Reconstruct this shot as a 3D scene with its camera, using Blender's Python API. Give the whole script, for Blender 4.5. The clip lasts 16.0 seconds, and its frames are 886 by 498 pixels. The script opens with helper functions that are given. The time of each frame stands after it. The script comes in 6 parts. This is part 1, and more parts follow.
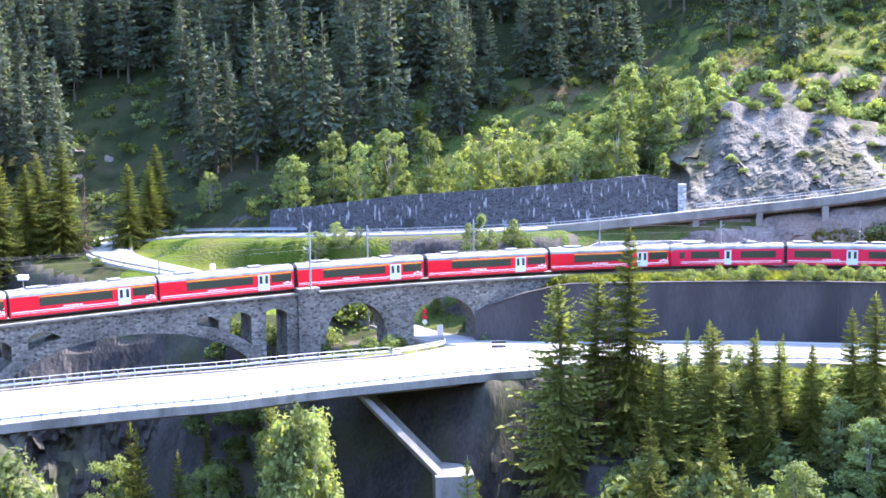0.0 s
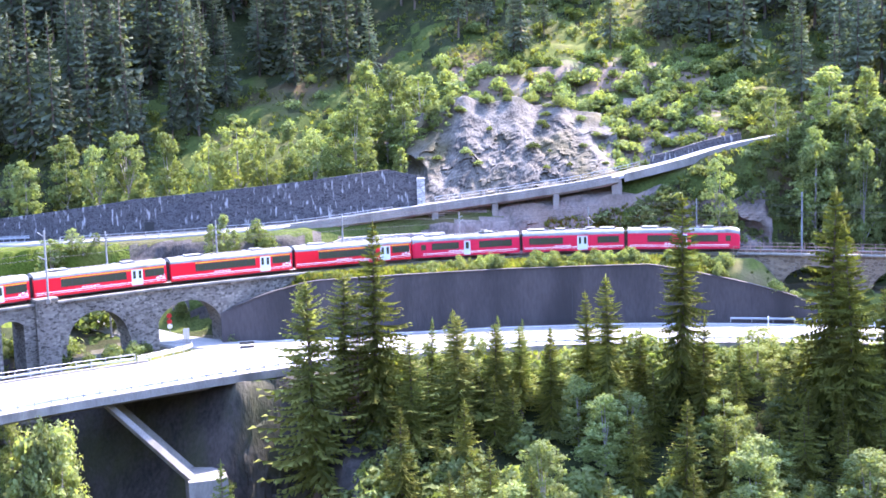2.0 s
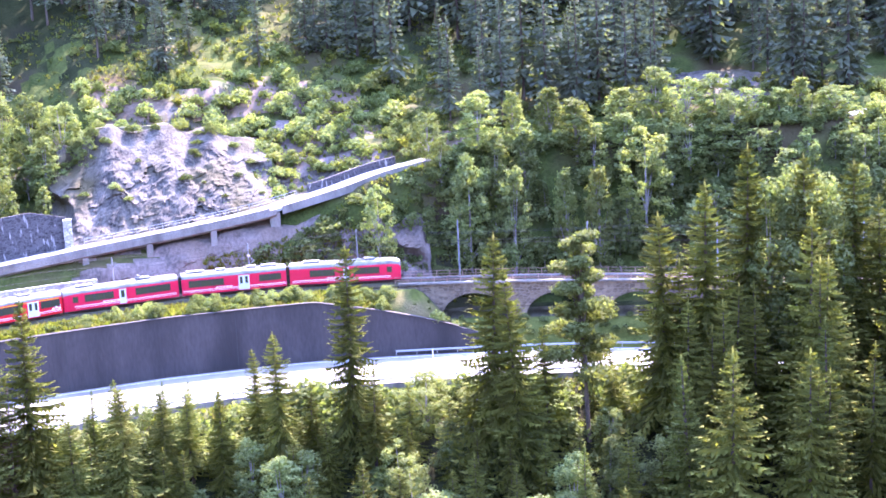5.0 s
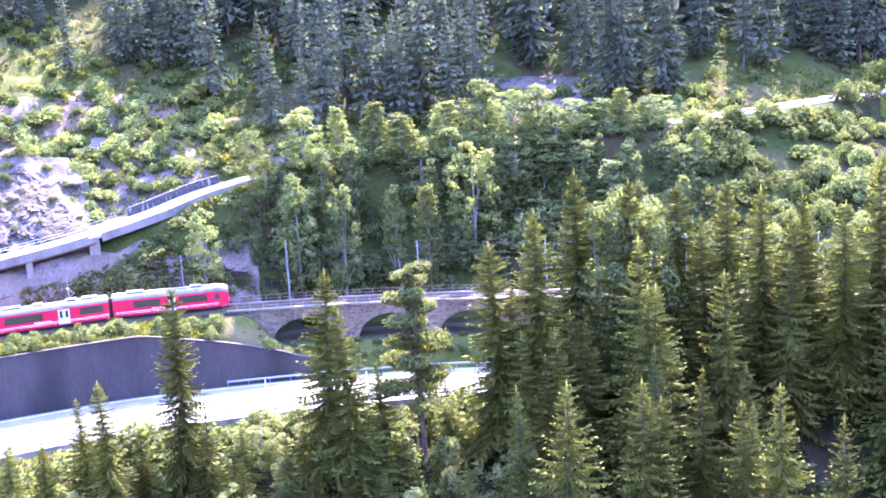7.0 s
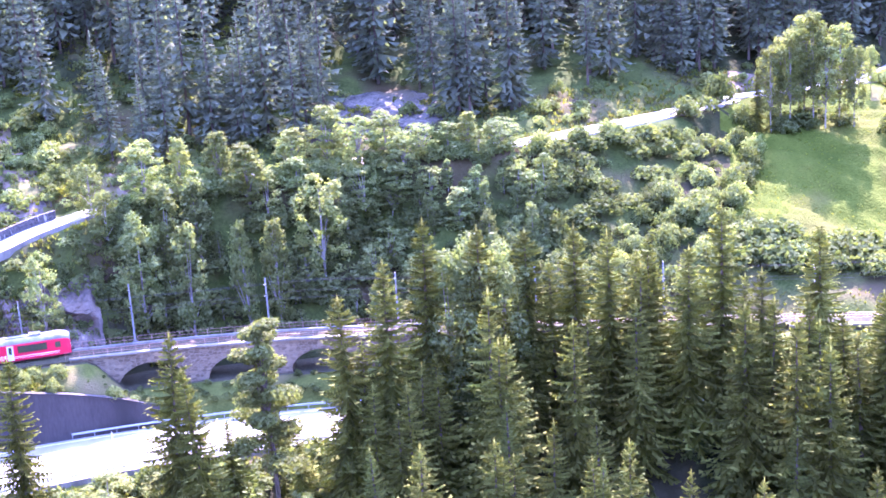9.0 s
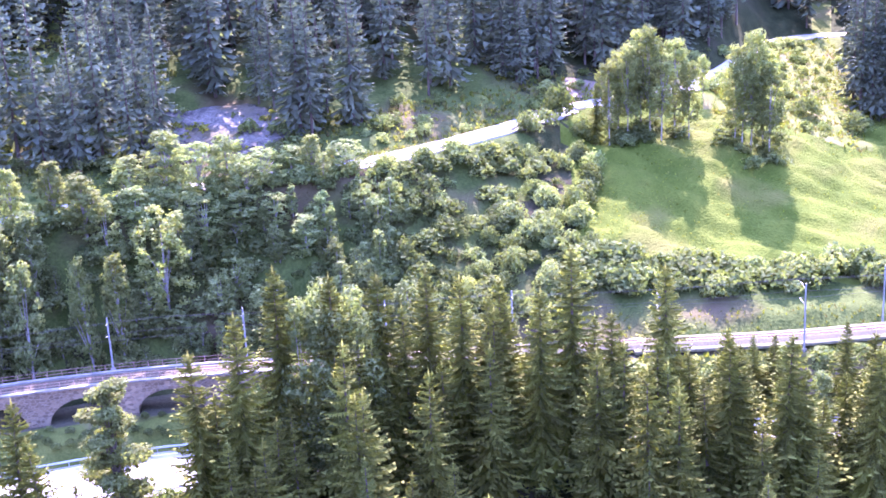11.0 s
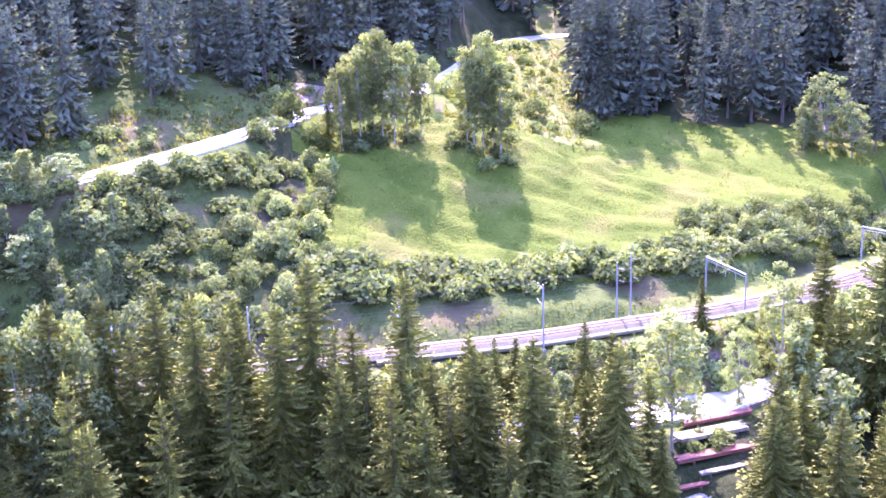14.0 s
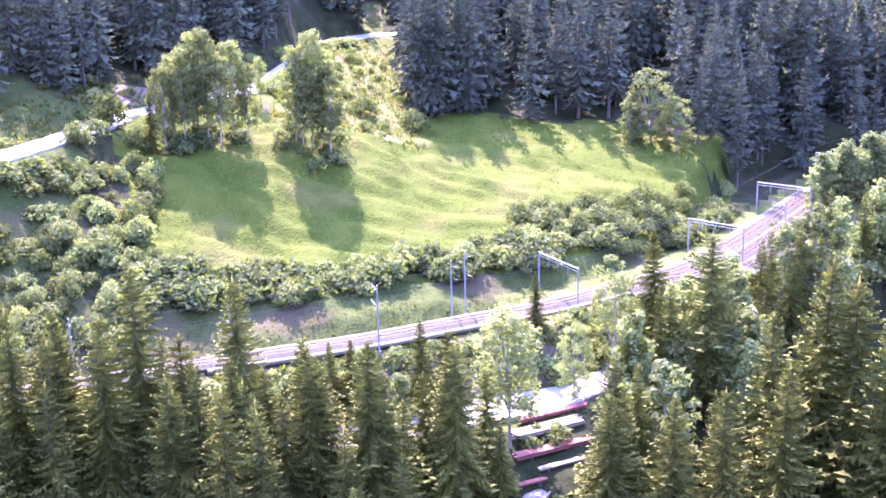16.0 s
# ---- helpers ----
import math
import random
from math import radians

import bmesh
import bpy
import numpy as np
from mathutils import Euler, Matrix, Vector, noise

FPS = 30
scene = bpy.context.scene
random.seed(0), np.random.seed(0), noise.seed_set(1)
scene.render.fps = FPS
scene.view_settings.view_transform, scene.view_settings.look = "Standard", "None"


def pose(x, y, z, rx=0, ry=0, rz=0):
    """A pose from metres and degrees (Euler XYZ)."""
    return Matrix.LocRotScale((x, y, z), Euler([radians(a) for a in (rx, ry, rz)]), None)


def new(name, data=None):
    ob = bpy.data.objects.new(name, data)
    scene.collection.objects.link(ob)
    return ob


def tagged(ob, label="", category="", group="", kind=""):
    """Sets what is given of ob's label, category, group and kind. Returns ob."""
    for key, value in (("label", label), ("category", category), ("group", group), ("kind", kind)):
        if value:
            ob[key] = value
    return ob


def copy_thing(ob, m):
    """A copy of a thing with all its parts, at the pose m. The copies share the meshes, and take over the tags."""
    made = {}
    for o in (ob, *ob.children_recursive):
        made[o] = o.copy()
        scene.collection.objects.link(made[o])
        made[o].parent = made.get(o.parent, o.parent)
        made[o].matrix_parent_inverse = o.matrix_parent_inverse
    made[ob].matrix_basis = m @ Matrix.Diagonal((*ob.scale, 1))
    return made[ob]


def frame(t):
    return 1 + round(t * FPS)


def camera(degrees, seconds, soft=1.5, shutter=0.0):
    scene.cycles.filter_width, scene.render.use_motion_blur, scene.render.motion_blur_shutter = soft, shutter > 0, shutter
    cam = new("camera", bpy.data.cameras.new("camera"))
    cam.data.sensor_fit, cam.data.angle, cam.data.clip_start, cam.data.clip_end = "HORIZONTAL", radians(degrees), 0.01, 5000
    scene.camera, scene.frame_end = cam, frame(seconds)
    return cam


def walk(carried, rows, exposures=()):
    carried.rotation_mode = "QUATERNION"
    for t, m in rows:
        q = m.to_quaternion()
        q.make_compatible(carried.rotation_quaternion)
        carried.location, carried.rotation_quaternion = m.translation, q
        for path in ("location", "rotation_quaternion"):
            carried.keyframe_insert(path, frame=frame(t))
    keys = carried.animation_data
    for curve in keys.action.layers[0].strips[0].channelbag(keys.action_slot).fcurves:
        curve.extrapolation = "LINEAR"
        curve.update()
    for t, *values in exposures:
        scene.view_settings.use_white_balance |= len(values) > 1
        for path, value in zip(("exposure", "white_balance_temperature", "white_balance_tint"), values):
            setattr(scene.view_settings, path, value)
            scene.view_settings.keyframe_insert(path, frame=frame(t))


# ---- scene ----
cam = camera(38.0, 16.0, soft=1.7)
PATH = [
    (0.0, 0.00, 0.00, 24.19, 83.70, 0.61, 0.03),
    (0.5, -0.90, -0.94, 24.32, 83.56, 0.88, -3.13),
    (1.0, -1.30, -1.75, 24.36, 83.44, 1.14, -6.09),
    (1.5, -1.18, -1.83, 24.37, 83.35, 1.45, -8.92),
    (2.0, -0.41, -1.36, 24.67, 83.23, 1.79, -11.63),
    (2.5, 0.33, -0.55, 25.92, 82.87, 2.07, -14.27),
    (3.0, 0.57, 0.50, 27.87, 82.48, 2.37, -17.03),
    (3.5, 0.44, 1.66, 30.17, 82.09, 2.43, -19.88),
    (4.0, 0.10, 2.23, 32.42, 81.64, 2.58, -22.54),
    (4.5, 0.20, 3.00, 34.33, 81.15, 2.75, -25.00),
    (5.0, 0.64, 3.73, 36.19, 80.72, 2.88, -27.28),
    (7.5, 3.20, 7.73, 46.73, 78.13, 3.53, -37.01),
    (8.0, 4.36, 8.44, 49.67, 77.49, 3.58, -38.67),
    (8.5, 5.45, 9.09, 52.81, 76.81, 3.58, -40.33),
    (9.0, 6.20, 9.71, 56.02, 76.09, 3.60, -42.01),
    (11.5, 8.69, 15.40, 68.60, 73.11, 2.67, -51.58),
    (12.0, 9.77, 15.78, 68.39, 73.22, 2.63, -53.33),
    (12.5, 10.70, 16.33, 68.02, 73.22, 2.46, -55.20),
    (13.0, 11.43, 16.78, 67.77, 73.12, 2.23, -57.34),
    (13.5, 12.37, 17.12, 67.45, 73.01, 2.09, -59.38),
    (14.0, 13.23, 17.38, 67.15, 72.95, 1.92, -61.46),
    (14.5, 14.12, 17.62, 66.87, 72.88, 1.80, -63.43),
    (15.0, 14.85, 17.75, 66.58, 72.84, 1.67, -65.26),
    (15.5, 15.47, 17.94, 66.40, 72.80, 1.49, -67.08),
    (16.0, 16.02, 18.10, 66.22, 72.78, 1.33, -68.90),
]
walk(cam, [(t, pose(*row)) for t, *row in PATH],
     exposures=[(0.0, 3.65, 5800, 20), (3.0, 3.98, 5750, 34), (5.0, 4.2, 5680, 44), (9.0, 4.44, 5280, 63), (12.0, 4.28, 5330, 66), (16.0, 4.2, 5380, 68)])

# ---------------------------------------------------------------- light
SUN_AZ, SUN_EL = 55.0, 50.0          # degrees: from +y towards +x, above the horizon
world = bpy.data.worlds.new("sky")
scene.world = world
world.use_nodes = True
wn = world.node_tree.nodes
sky = wn.new("ShaderNodeTexSky")
sky.sky_type, sky.sun_disc = "NISHITA", False
sky.sun_elevation, sky.sun_rotation = radians(SUN_EL), radians(SUN_AZ)
sky.altitude, sky.air_density, sky.dust_density = 900, 1.4, 1.4
world.node_tree.links.new(sky.outputs[0], wn["Background"].inputs[0])
wn["Background"].inputs[1].default_value = 0.15
sun_data = bpy.data.lights.new("sun", "SUN")
sun_data.energy, sun_data.angle, sun_data.color = 2.6, radians(0.55), (1.0, 0.89, 0.73)
sun = new("sun", sun_data)
to_sun = Vector((math.sin(radians(SUN_AZ)) * math.cos(radians(SUN_EL)), math.cos(radians(SUN_AZ)) * math.cos(radians(SUN_EL)), math.sin(radians(SUN_EL))))
sun.rotation_euler = to_sun.to_track_quat("Z", "Y").to_euler()

# ---------------------------------------------------------------- small tools
rng = np.random.default_rng(7)


class Build:
    """Collects corners and faces of one mesh."""

    def __init__(self):
        self.v, self.f, self.m = [], [], []

    def add(self, verts, faces, slot=0):
        n = len(self.v)
        self.v.extend(tuple(p) for p in verts)
        self.f.extend(tuple(i + n for i in q) for q in faces)
        self.m.extend([slot] * len(faces))
        return self

    def box(self, at, size, turn=0.0, slot=0, tilt=0.0):
        x, y, z = (s / 2 for s in size)
        m = Matrix.Translation(at) @ Euler((tilt, 0, turn)).to_matrix().to_4x4()
        c = [m @ Vector((sx * x, sy * y, sz * z)) for sz in (-1, 1) for sx, sy in ((-1, -1), (1, -1), (1, 1), (-1, 1))]
        return self.add(c, [(3, 2, 1, 0), (4, 5, 6, 7), (0, 1, 5, 4), (1, 2, 6, 5), (2, 3, 7, 6), (3, 0, 4, 7)], slot)

    def tube(self, pts, radii, n=6, slot=0, caps=True):
        pts = [Vector(p) for p in pts]
        radii = radii if isinstance(radii, (list, tuple)) else [radii] * len(pts)
        ring = []
        for i, p in enumerate(pts):
            d = (pts[min(i + 1, len(pts) - 1)] - pts[max(i - 1, 0)]).normalized()
            a = d.orthogonal().normalized()
            if abs(d.z) < 0.9:
                a = d.cross(Vector((0, 0, 1))).normalized()
            b = d.cross(a)
            ring += [p + radii[i] * (math.cos(k * math.tau / n) * a + math.sin(k * math.tau / n) * b) for k in range(n)]
        faces = [(i * n + k, i * n + (k + 1) % n, (i + 1) * n + (k + 1) % n, (i + 1) * n + k) for i in range(len(pts) - 1) for k in range(n)]
        if caps:
            faces += [tuple(range(n))[::-1], tuple(range((len(pts) - 1) * n, len(pts) * n))]
        return self.add(ring, faces, slot)

    def sweep(self, line, profile, slot=0, closed=True):
        """A profile of (out, up) carried along a line; out is to the right of the way."""
        line = np.asarray(line, float)
        d = np.gradient(line[:, :2], axis=0)
        d /= np.linalg.norm(d, axis=1)[:, None] + 1e-9
        out = np.stack([d[:, 1], -d[:, 0]], 1)
        k, n = len(profile), len(line)
        verts = []
        for i in range(n):
            for o, u in profile:
                verts.append((line[i, 0] + out[i, 0] * o, line[i, 1] + out[i, 1] * o, line[i, 2] + u))
        faces = [(i * k + j, (i + 1) * k + j, (i + 1) * k + (j + 1) % k, i * k + (j + 1) % k) for i in range(n - 1) for j in range(k if closed else k - 1)]
        if closed:
            faces += [tuple(range(k)), tuple(range((n - 1) * k, n * k))[::-1]]
        return self.add(verts, faces, slot)

    def mesh(self, name, mats, smooth=False):
        me = bpy.data.meshes.new(name)
        me.from_pydata([tuple(map(float, p)) for p in self.v], [], self.f)
        for m in mats if isinstance(mats, (list, tuple)) else [mats]:
            me.materials.append(m)
        if any(self.m):
            me.polygons.foreach_set("material_index", self.m)
        if smooth:
            me.polygons.foreach_set("use_smooth", [True] * len(self.f))
        me.update()
        return me


def part(name, build, mats, parent=None, label="", smooth=False, kind=""):
    ob = new(name, build.mesh(name, mats, smooth) if isinstance(build, Build) else build)
    ob.parent = parent
    return tagged(ob, label, kind=kind)


def thing(name, label, category, group="", kind="", at=None):
    ob = tagged(new(name), label, category, group, kind)
    ob.empty_display_size = 0.2
    if at is not None:
        ob.matrix_world = at if isinstance(at, Matrix) else Matrix.Translation(at)
    return ob


CX, CY = 10.0, 10.0      # the middle round which the valley is laid out


def polar(az, r, z=0.0):
    a = radians(az)
    return Vector((CX + r * math.sin(a), CY + r * math.cos(a), z))


def spline(pts, step=1.0):
    """A smooth line through points, cut into equal steps."""
    p = np.array([tuple(q) for q in pts], float)
    p = np.vstack([2 * p[0] - p[1], p, 2 * p[-1] - p[-2]])
    out = []
    for i in range(1, len(p) - 2):
        for u in np.linspace(0, 1, 24, endpoint=False):
            a, b, c, d = p[i - 1:i + 3]
            out.append(0.5 * (2 * b + (c - a) * u + (2 * a - 5 * b + 4 * c - d) * u * u + (3 * b - a - 3 * c + d) * u ** 3))
    out.append(p[-2])
    out = np.array(out)
    s = np.r_[0, np.cumsum(np.linalg.norm(np.diff(out[:, :2], axis=0), axis=1))]
    t = np.arange(0, s[-1], step)
    return np.stack([np.interp(t, s, out[:, k]) for k in range(3)], 1)


def offset(line, out, up=0.0):
    d = np.gradient(line[:, :2], axis=0)
    d /= np.linalg.norm(d, axis=1)[:, None]
    res = line.copy()
    res[:, 0] += d[:, 1] * out
    res[:, 1] -= d[:, 0] * out
    res[:, 2] += up
    return res


def fbm(x, y, z=0.0, octaves=4, scale=1.0):
    return noise.fractal(Vector((x * scale, y * scale, z * scale)), 1.0, 2.0, octaves)


# ---------------------------------------------------------------- materials
def node_mat(name):
    m = bpy.data.materials.new(name)
    m.use_nodes = True
    nt = m.node_tree
    return m, nt, nt.nodes["Principled BSDF"]


def surface(name, a, b, scale=1.0, rough=0.8, bump=0.3, fine=12.0, stain=None, stain_scale=0.15, metal=0.0, spec=0.3, per_object=0.0, stretch=(1, 1, 1)):
    """Two colours mixed by coarse and fine noise, with stains and relief."""
    m, nt, bsdf = node_mat(name)
    n, l = nt.nodes, nt.links
    geo = n.new("ShaderNodeNewGeometry")
    mp = n.new("ShaderNodeMapping")
    mp.inputs["Scale"].default_value = stretch
    l.new(geo.outputs["Position"], mp.inputs[0])
    n1, n2 = n.new("ShaderNodeTexNoise"), n.new("ShaderNodeTexNoise")
    n1.inputs["Scale"].default_value, n2.inputs["Scale"].default_value = scale, scale * fine
    n1.inputs["Detail"].default_value = n2.inputs["Detail"].default_value = 5
    l.new(mp.outputs[0], n1.inputs[0]), l.new(mp.outputs[0], n2.inputs[0])
    add = n.new("ShaderNodeMix")
    add.data_type = "FLOAT"
    add.inputs[0].default_value = 0.45
    l.new(n1.outputs[0], add.inputs[2]), l.new(n2.outputs[0], add.inputs[3])
    ramp = n.new("ShaderNodeValToRGB")
    ramp.color_ramp.elements[0].position, ramp.color_ramp.elements[1].position = 0.36, 0.64
    ramp.color_ramp.elements[0].color, ramp.color_ramp.elements[1].color = (*a, 1), (*b, 1)
    l.new(add.outputs[0], ramp.inputs[0])
    col = ramp.outputs[0]
    if stain:
        n3, r3, mx = n.new("ShaderNodeTexNoise"), n.new("ShaderNodeValToRGB"), n.new("ShaderNodeMix")
        n3.inputs["Scale"].default_value, n3.inputs["Detail"].default_value = stain_scale, 6
        r3.color_ramp.elements[0].position, r3.color_ramp.elements[1].position = 0.5, 0.68
        l.new(mp.outputs[0], n3.inputs[0]), l.new(n3.outputs[0], r3.inputs[0])
        mx.data_type = "RGBA"
        mx.inputs[7].default_value = (*stain, 1)
        l.new(r3.outputs[0], mx.inputs[0]), l.new(col, mx.inputs[6])
        col = mx.outputs[2]
    if per_object:
        oi, hs, ma = n.new("ShaderNodeObjectInfo"), n.new("ShaderNodeHueSaturation"), n.new("ShaderNodeMapRange")
        ma.inputs["To Min"].default_value, ma.inputs["To Max"].default_value = 1 - per_object, 1 + per_object
        l.new(oi.outputs["Random"], ma.inputs[0]), l.new(ma.outputs[0], hs.inputs["Value"]), l.new(col, hs.inputs["Color"])
        col = hs.outputs[0]
    l.new(col, bsdf.inputs["Base Color"])
    bsdf.inputs["Roughness"].default_value, bsdf.inputs["Metallic"].default_value = rough, metal
    bsdf.inputs["Specular IOR Level"].default_value = spec
    if bump:
        bp = n.new("ShaderNodeBump")
        bp.inputs["Strength"].default_value, bp.inputs["Distance"].default_value = bump, 0.4 / scale / 4
        l.new(add.outputs[0], bp.inputs["Height"]), l.new(bp.outputs[0], bsdf.inputs["Normal"])
    return m


def masonry(name, a, b, mortar, width=0.7, height=0.32, bump=0.6, spots=None, streak=None):
    """Coursed stone: cells on a squeezed Voronoi, with sunk joints."""
    m, nt, bsdf = node_mat(name)
    n, l = nt.nodes, nt.links
    geo, mp = n.new("ShaderNodeNewGeometry"), n.new("ShaderNodeMapping")
    mp.inputs["Scale"].default_value = (1 / width, 1 / width, 1 / height)
    l.new(geo.outputs["Position"], mp.inputs[0])
    vo, ve = n.new("ShaderNodeTexVoronoi"), n.new("ShaderNodeTexVoronoi")
    ve.feature = "DISTANCE_TO_EDGE"
    for q in (vo, ve):
        q.inputs["Scale"].default_value = 1.0
        l.new(mp.outputs[0], q.inputs["Vector"])
    ramp = n.new("ShaderNodeValToRGB")
    ramp.color_ramp.elements[0].color, ramp.color_ramp.elements[1].color = (*a, 1), (*b, 1)
    sep = n.new("ShaderNodeSeparateColor")
    l.new(vo.outputs["Color"], sep.inputs[0]), l.new(sep.outputs[0], ramp.inputs[0])
    col = ramp.outputs[0]
    big, br, mx0 = n.new("ShaderNodeTexNoise"), n.new("ShaderNodeValToRGB"), n.new("ShaderNodeMix")
    big.inputs["Scale"].default_value, big.inputs["Detail"].default_value = 0.22, 6
    br.color_ramp.elements[0].position, br.color_ramp.elements[1].position = 0.42, 0.7
    mx0.data_type, mx0.blend_type = "RGBA", "MIX"
    mx0.inputs[7].default_value = (*(spots or tuple(c * 0.55 for c in a)), 1)
    l.new(geo.outputs["Position"], big.inputs[0]), l.new(big.outputs[0], br.inputs[0])
    sc = n.new("ShaderNodeMath")
    sc.operation, sc.inputs[1].default_value = "MULTIPLY", 0.6
    l.new(br.outputs[0], sc.inputs[0]), l.new(sc.outputs[0], mx0.inputs[0]), l.new(col, mx0.inputs[6])
    edge, mx = n.new("ShaderNodeValToRGB"), n.new("ShaderNodeMix")
    edge.color_ramp.elements[0].position, edge.color_ramp.elements[1].position = 0.02, 0.10
    l.new(ve.outputs[0], edge.inputs[0])
    mx.data_type = "RGBA"
    mx.inputs[6].default_value = (*mortar, 1)
    l.new(edge.outputs[0], mx.inputs[0]), l.new(mx0.outputs[2], mx.inputs[7])
    col = mx.outputs[2]
    if streak:
        m2, nz, rp, ms = n.new("ShaderNodeMapping"), n.new("ShaderNodeTexNoise"), n.new("ShaderNodeValToRGB"), n.new("ShaderNodeMix")
        m2.inputs["Scale"].default_value = (2.0, 2.0, 0.42)
        nz.inputs["Scale"].default_value, nz.inputs["Detail"].default_value = 1.0, 3
        rp.color_ramp.elements[0].position, rp.color_ramp.elements[1].position = 0.6, 0.69
        ms.data_type = "RGBA"
        ms.inputs[7].default_value = (*streak, 1)
        l.new(geo.outputs["Position"], m2.inputs[0]), l.new(m2.outputs[0], nz.inputs[0]), l.new(nz.outputs[0], rp.inputs[0])
        l.new(rp.outputs[0], ms.inputs[0]), l.new(col, ms.inputs[6])
        col = ms.outputs[2]
    l.new(col, bsdf.inputs["Base Color"])
    bsdf.inputs["Roughness"].default_value, bsdf.inputs["Specular IOR Level"].default_value = 0.85, 0.25
    bp = n.new("ShaderNodeBump")
    bp.inputs["Strength"].default_value, bp.inputs["Distance"].default_value = bump, 0.08
    l.new(edge.outputs[0], bp.inputs["Height"]), l.new(bp.outputs[0], bsdf.inputs["Normal"])
    return m


def foliage(name, dark, light, glow=0.35, spread=0.35):
    """Leaves that let some light through; each leaf and each plant a little different."""
    m, nt, bsdf = node_mat(name)
    n, l = nt.nodes, nt.links
    geo, oi, ramp = n.new("ShaderNodeNewGeometry"), n.new("ShaderNodeObjectInfo"), n.new("ShaderNodeValToRGB")
    ramp.color_ramp.elements[0].color, ramp.color_ramp.elements[1].color = (*dark, 1), (*light, 1)
    l.new(geo.outputs["Random Per Island"], ramp.inputs[0])
    hs, ma = n.new("ShaderNodeHueSaturation"), n.new("ShaderNodeMapRange")
    ma.inputs["To Min"].default_value, ma.inputs["To Max"].default_value = 1 - spread, 1 + spread
    hu = n.new("ShaderNodeMapRange")
    hu.inputs["To Min"].default_value, hu.inputs["To Max"].default_value = 0.47, 0.52
    nz = n.new("ShaderNodeTexNoise")
    nz.inputs["Scale"].default_value = 0.13
    l.new(geo.outputs["Position"], nz.inputs[0]), l.new(nz.outputs[0], hu.inputs[0])
    l.new(oi.outputs["Random"], ma.inputs[0]), l.new(ma.outputs[0], hs.inputs["Value"]), l.new(hu.outputs[0], hs.inputs["Hue"])
    l.new(ramp.outputs[0], hs.inputs["Color"])
    l.new(hs.outputs[0], bsdf.inputs["Base Color"])
    bsdf.inputs["Roughness"].default_value, bsdf.inputs["Specular IOR Level"].default_value = 0.8, 0.05
    tr, mix = n.new("ShaderNodeBsdfTranslucent"), n.new("ShaderNodeMixShader")
    warm = n.new("ShaderNodeMix")
    warm.data_type, warm.blend_type = "RGBA", "MULTIPLY"
    warm.inputs[0].default_value = 1.0
    warm.inputs[7].default_value = (1.45, 1.6, 0.62, 1)
    l.new(hs.outputs[0], warm.inputs[6]), l.new(warm.outputs[2], tr.inputs[0])
    mix.inputs[0].default_value = glow
    l.new(bsdf.outputs[0], mix.inputs[1]), l.new(tr.outputs[0], mix.inputs[2])
    l.new(mix.outputs[0], n["Material Output"].inputs[0])
    return m


def paint(name, colour, rough=0.4, metal=0.0, dirt=0.12, spec=0.5):
    c = tuple(colour)
    return surface(name, tuple(v * (1 - dirt) for v in c), c, scale=0.9, rough=rough, bump=0.0, fine=9, metal=metal, spec=spec)


M_MEADOW = surface("meadow_grass", (0.033, 0.05, 0.006), (0.068, 0.084, 0.013), 0.16, 0.95, 1.0, 14, stain=(0.075, 0.076, 0.018), stain_scale=0.09, spec=0.04)
M_GRASS = surface("rough_grass", (0.04, 0.052, 0.012), (0.09, 0.1, 0.026), 0.35, 0.9, 0.8, 9, stain=(0.11, 0.09, 0.045), stain_scale=0.12, spec=0.04)
M_FLOOR = surface("forest_floor", (0.011, 0.015, 0.006), (0.034, 0.038, 0.015), 0.3, 0.95, 1.0, 9, stain=(0.034, 0.03, 0.018), stain_scale=0.07, spec=0.04)
# hillside cover; on the railway verge its dark green paints in the hedge's shade
M_SLOPE = surface("shrubby_hillside_and_shaded_verge", (0.022, 0.033, 0.008), (0.06, 0.074, 0.02), 0.22, 0.95, 1.0, 10, stain=(0.065, 0.05, 0.028), stain_scale=0.06, spec=0.04)
# damp gorge rock; its colour is darkened further to hold the gorge's deep shade
M_GORGE = surface("damp_rock_darkened_for_shade", (0.009, 0.0078, 0.0072), (0.046, 0.038, 0.034), 0.34, 0.85, 1.0, 7, stain=(0.035, 0.036, 0.014), stain_scale=0.12, stretch=(1, 1, 0.5))
M_ROCK = surface("grey_rock", (0.042, 0.034, 0.032), (0.17, 0.135, 0.122), 0.34, 0.85, 1.0, 7, stain=(0.14, 0.1, 0.075), stain_scale=0.11, stretch=(1, 1, 0.55))
M_PALEROCK = surface("pale_broken_rock", (0.016, 0.0145, 0.014), (0.13, 0.115, 0.098), 0.36, 0.9, 1.0, 7, stain=(0.06, 0.05, 0.024), stain_scale=0.13, stretch=(1, 1, 0.6))
M_EARTH = surface("bare_earth", (0.075, 0.052, 0.038), (0.15, 0.11, 0.082), 0.35, 0.95, 0.8, 9, stain=(0.07, 0.078, 0.028), stain_scale=0.2)
M_ASPHALT = surface("sunlit_asphalt", (0.165, 0.158, 0.152), (0.22, 0.211, 0.204), 0.5, 0.7, 0.15, 30, stain=(0.135, 0.13, 0.125), stain_scale=0.1, spec=0.5)
M_LINE = paint("road_marking", (0.8, 0.8, 0.78), 0.6)
M_CONCRETE = surface("weathered_concrete", (0.13, 0.12, 0.11), (0.21, 0.195, 0.18), 0.5, 0.85, 0.25, 12, stain=(0.09, 0.083, 0.075), stain_scale=0.35, stretch=(1, 1, 0.35))
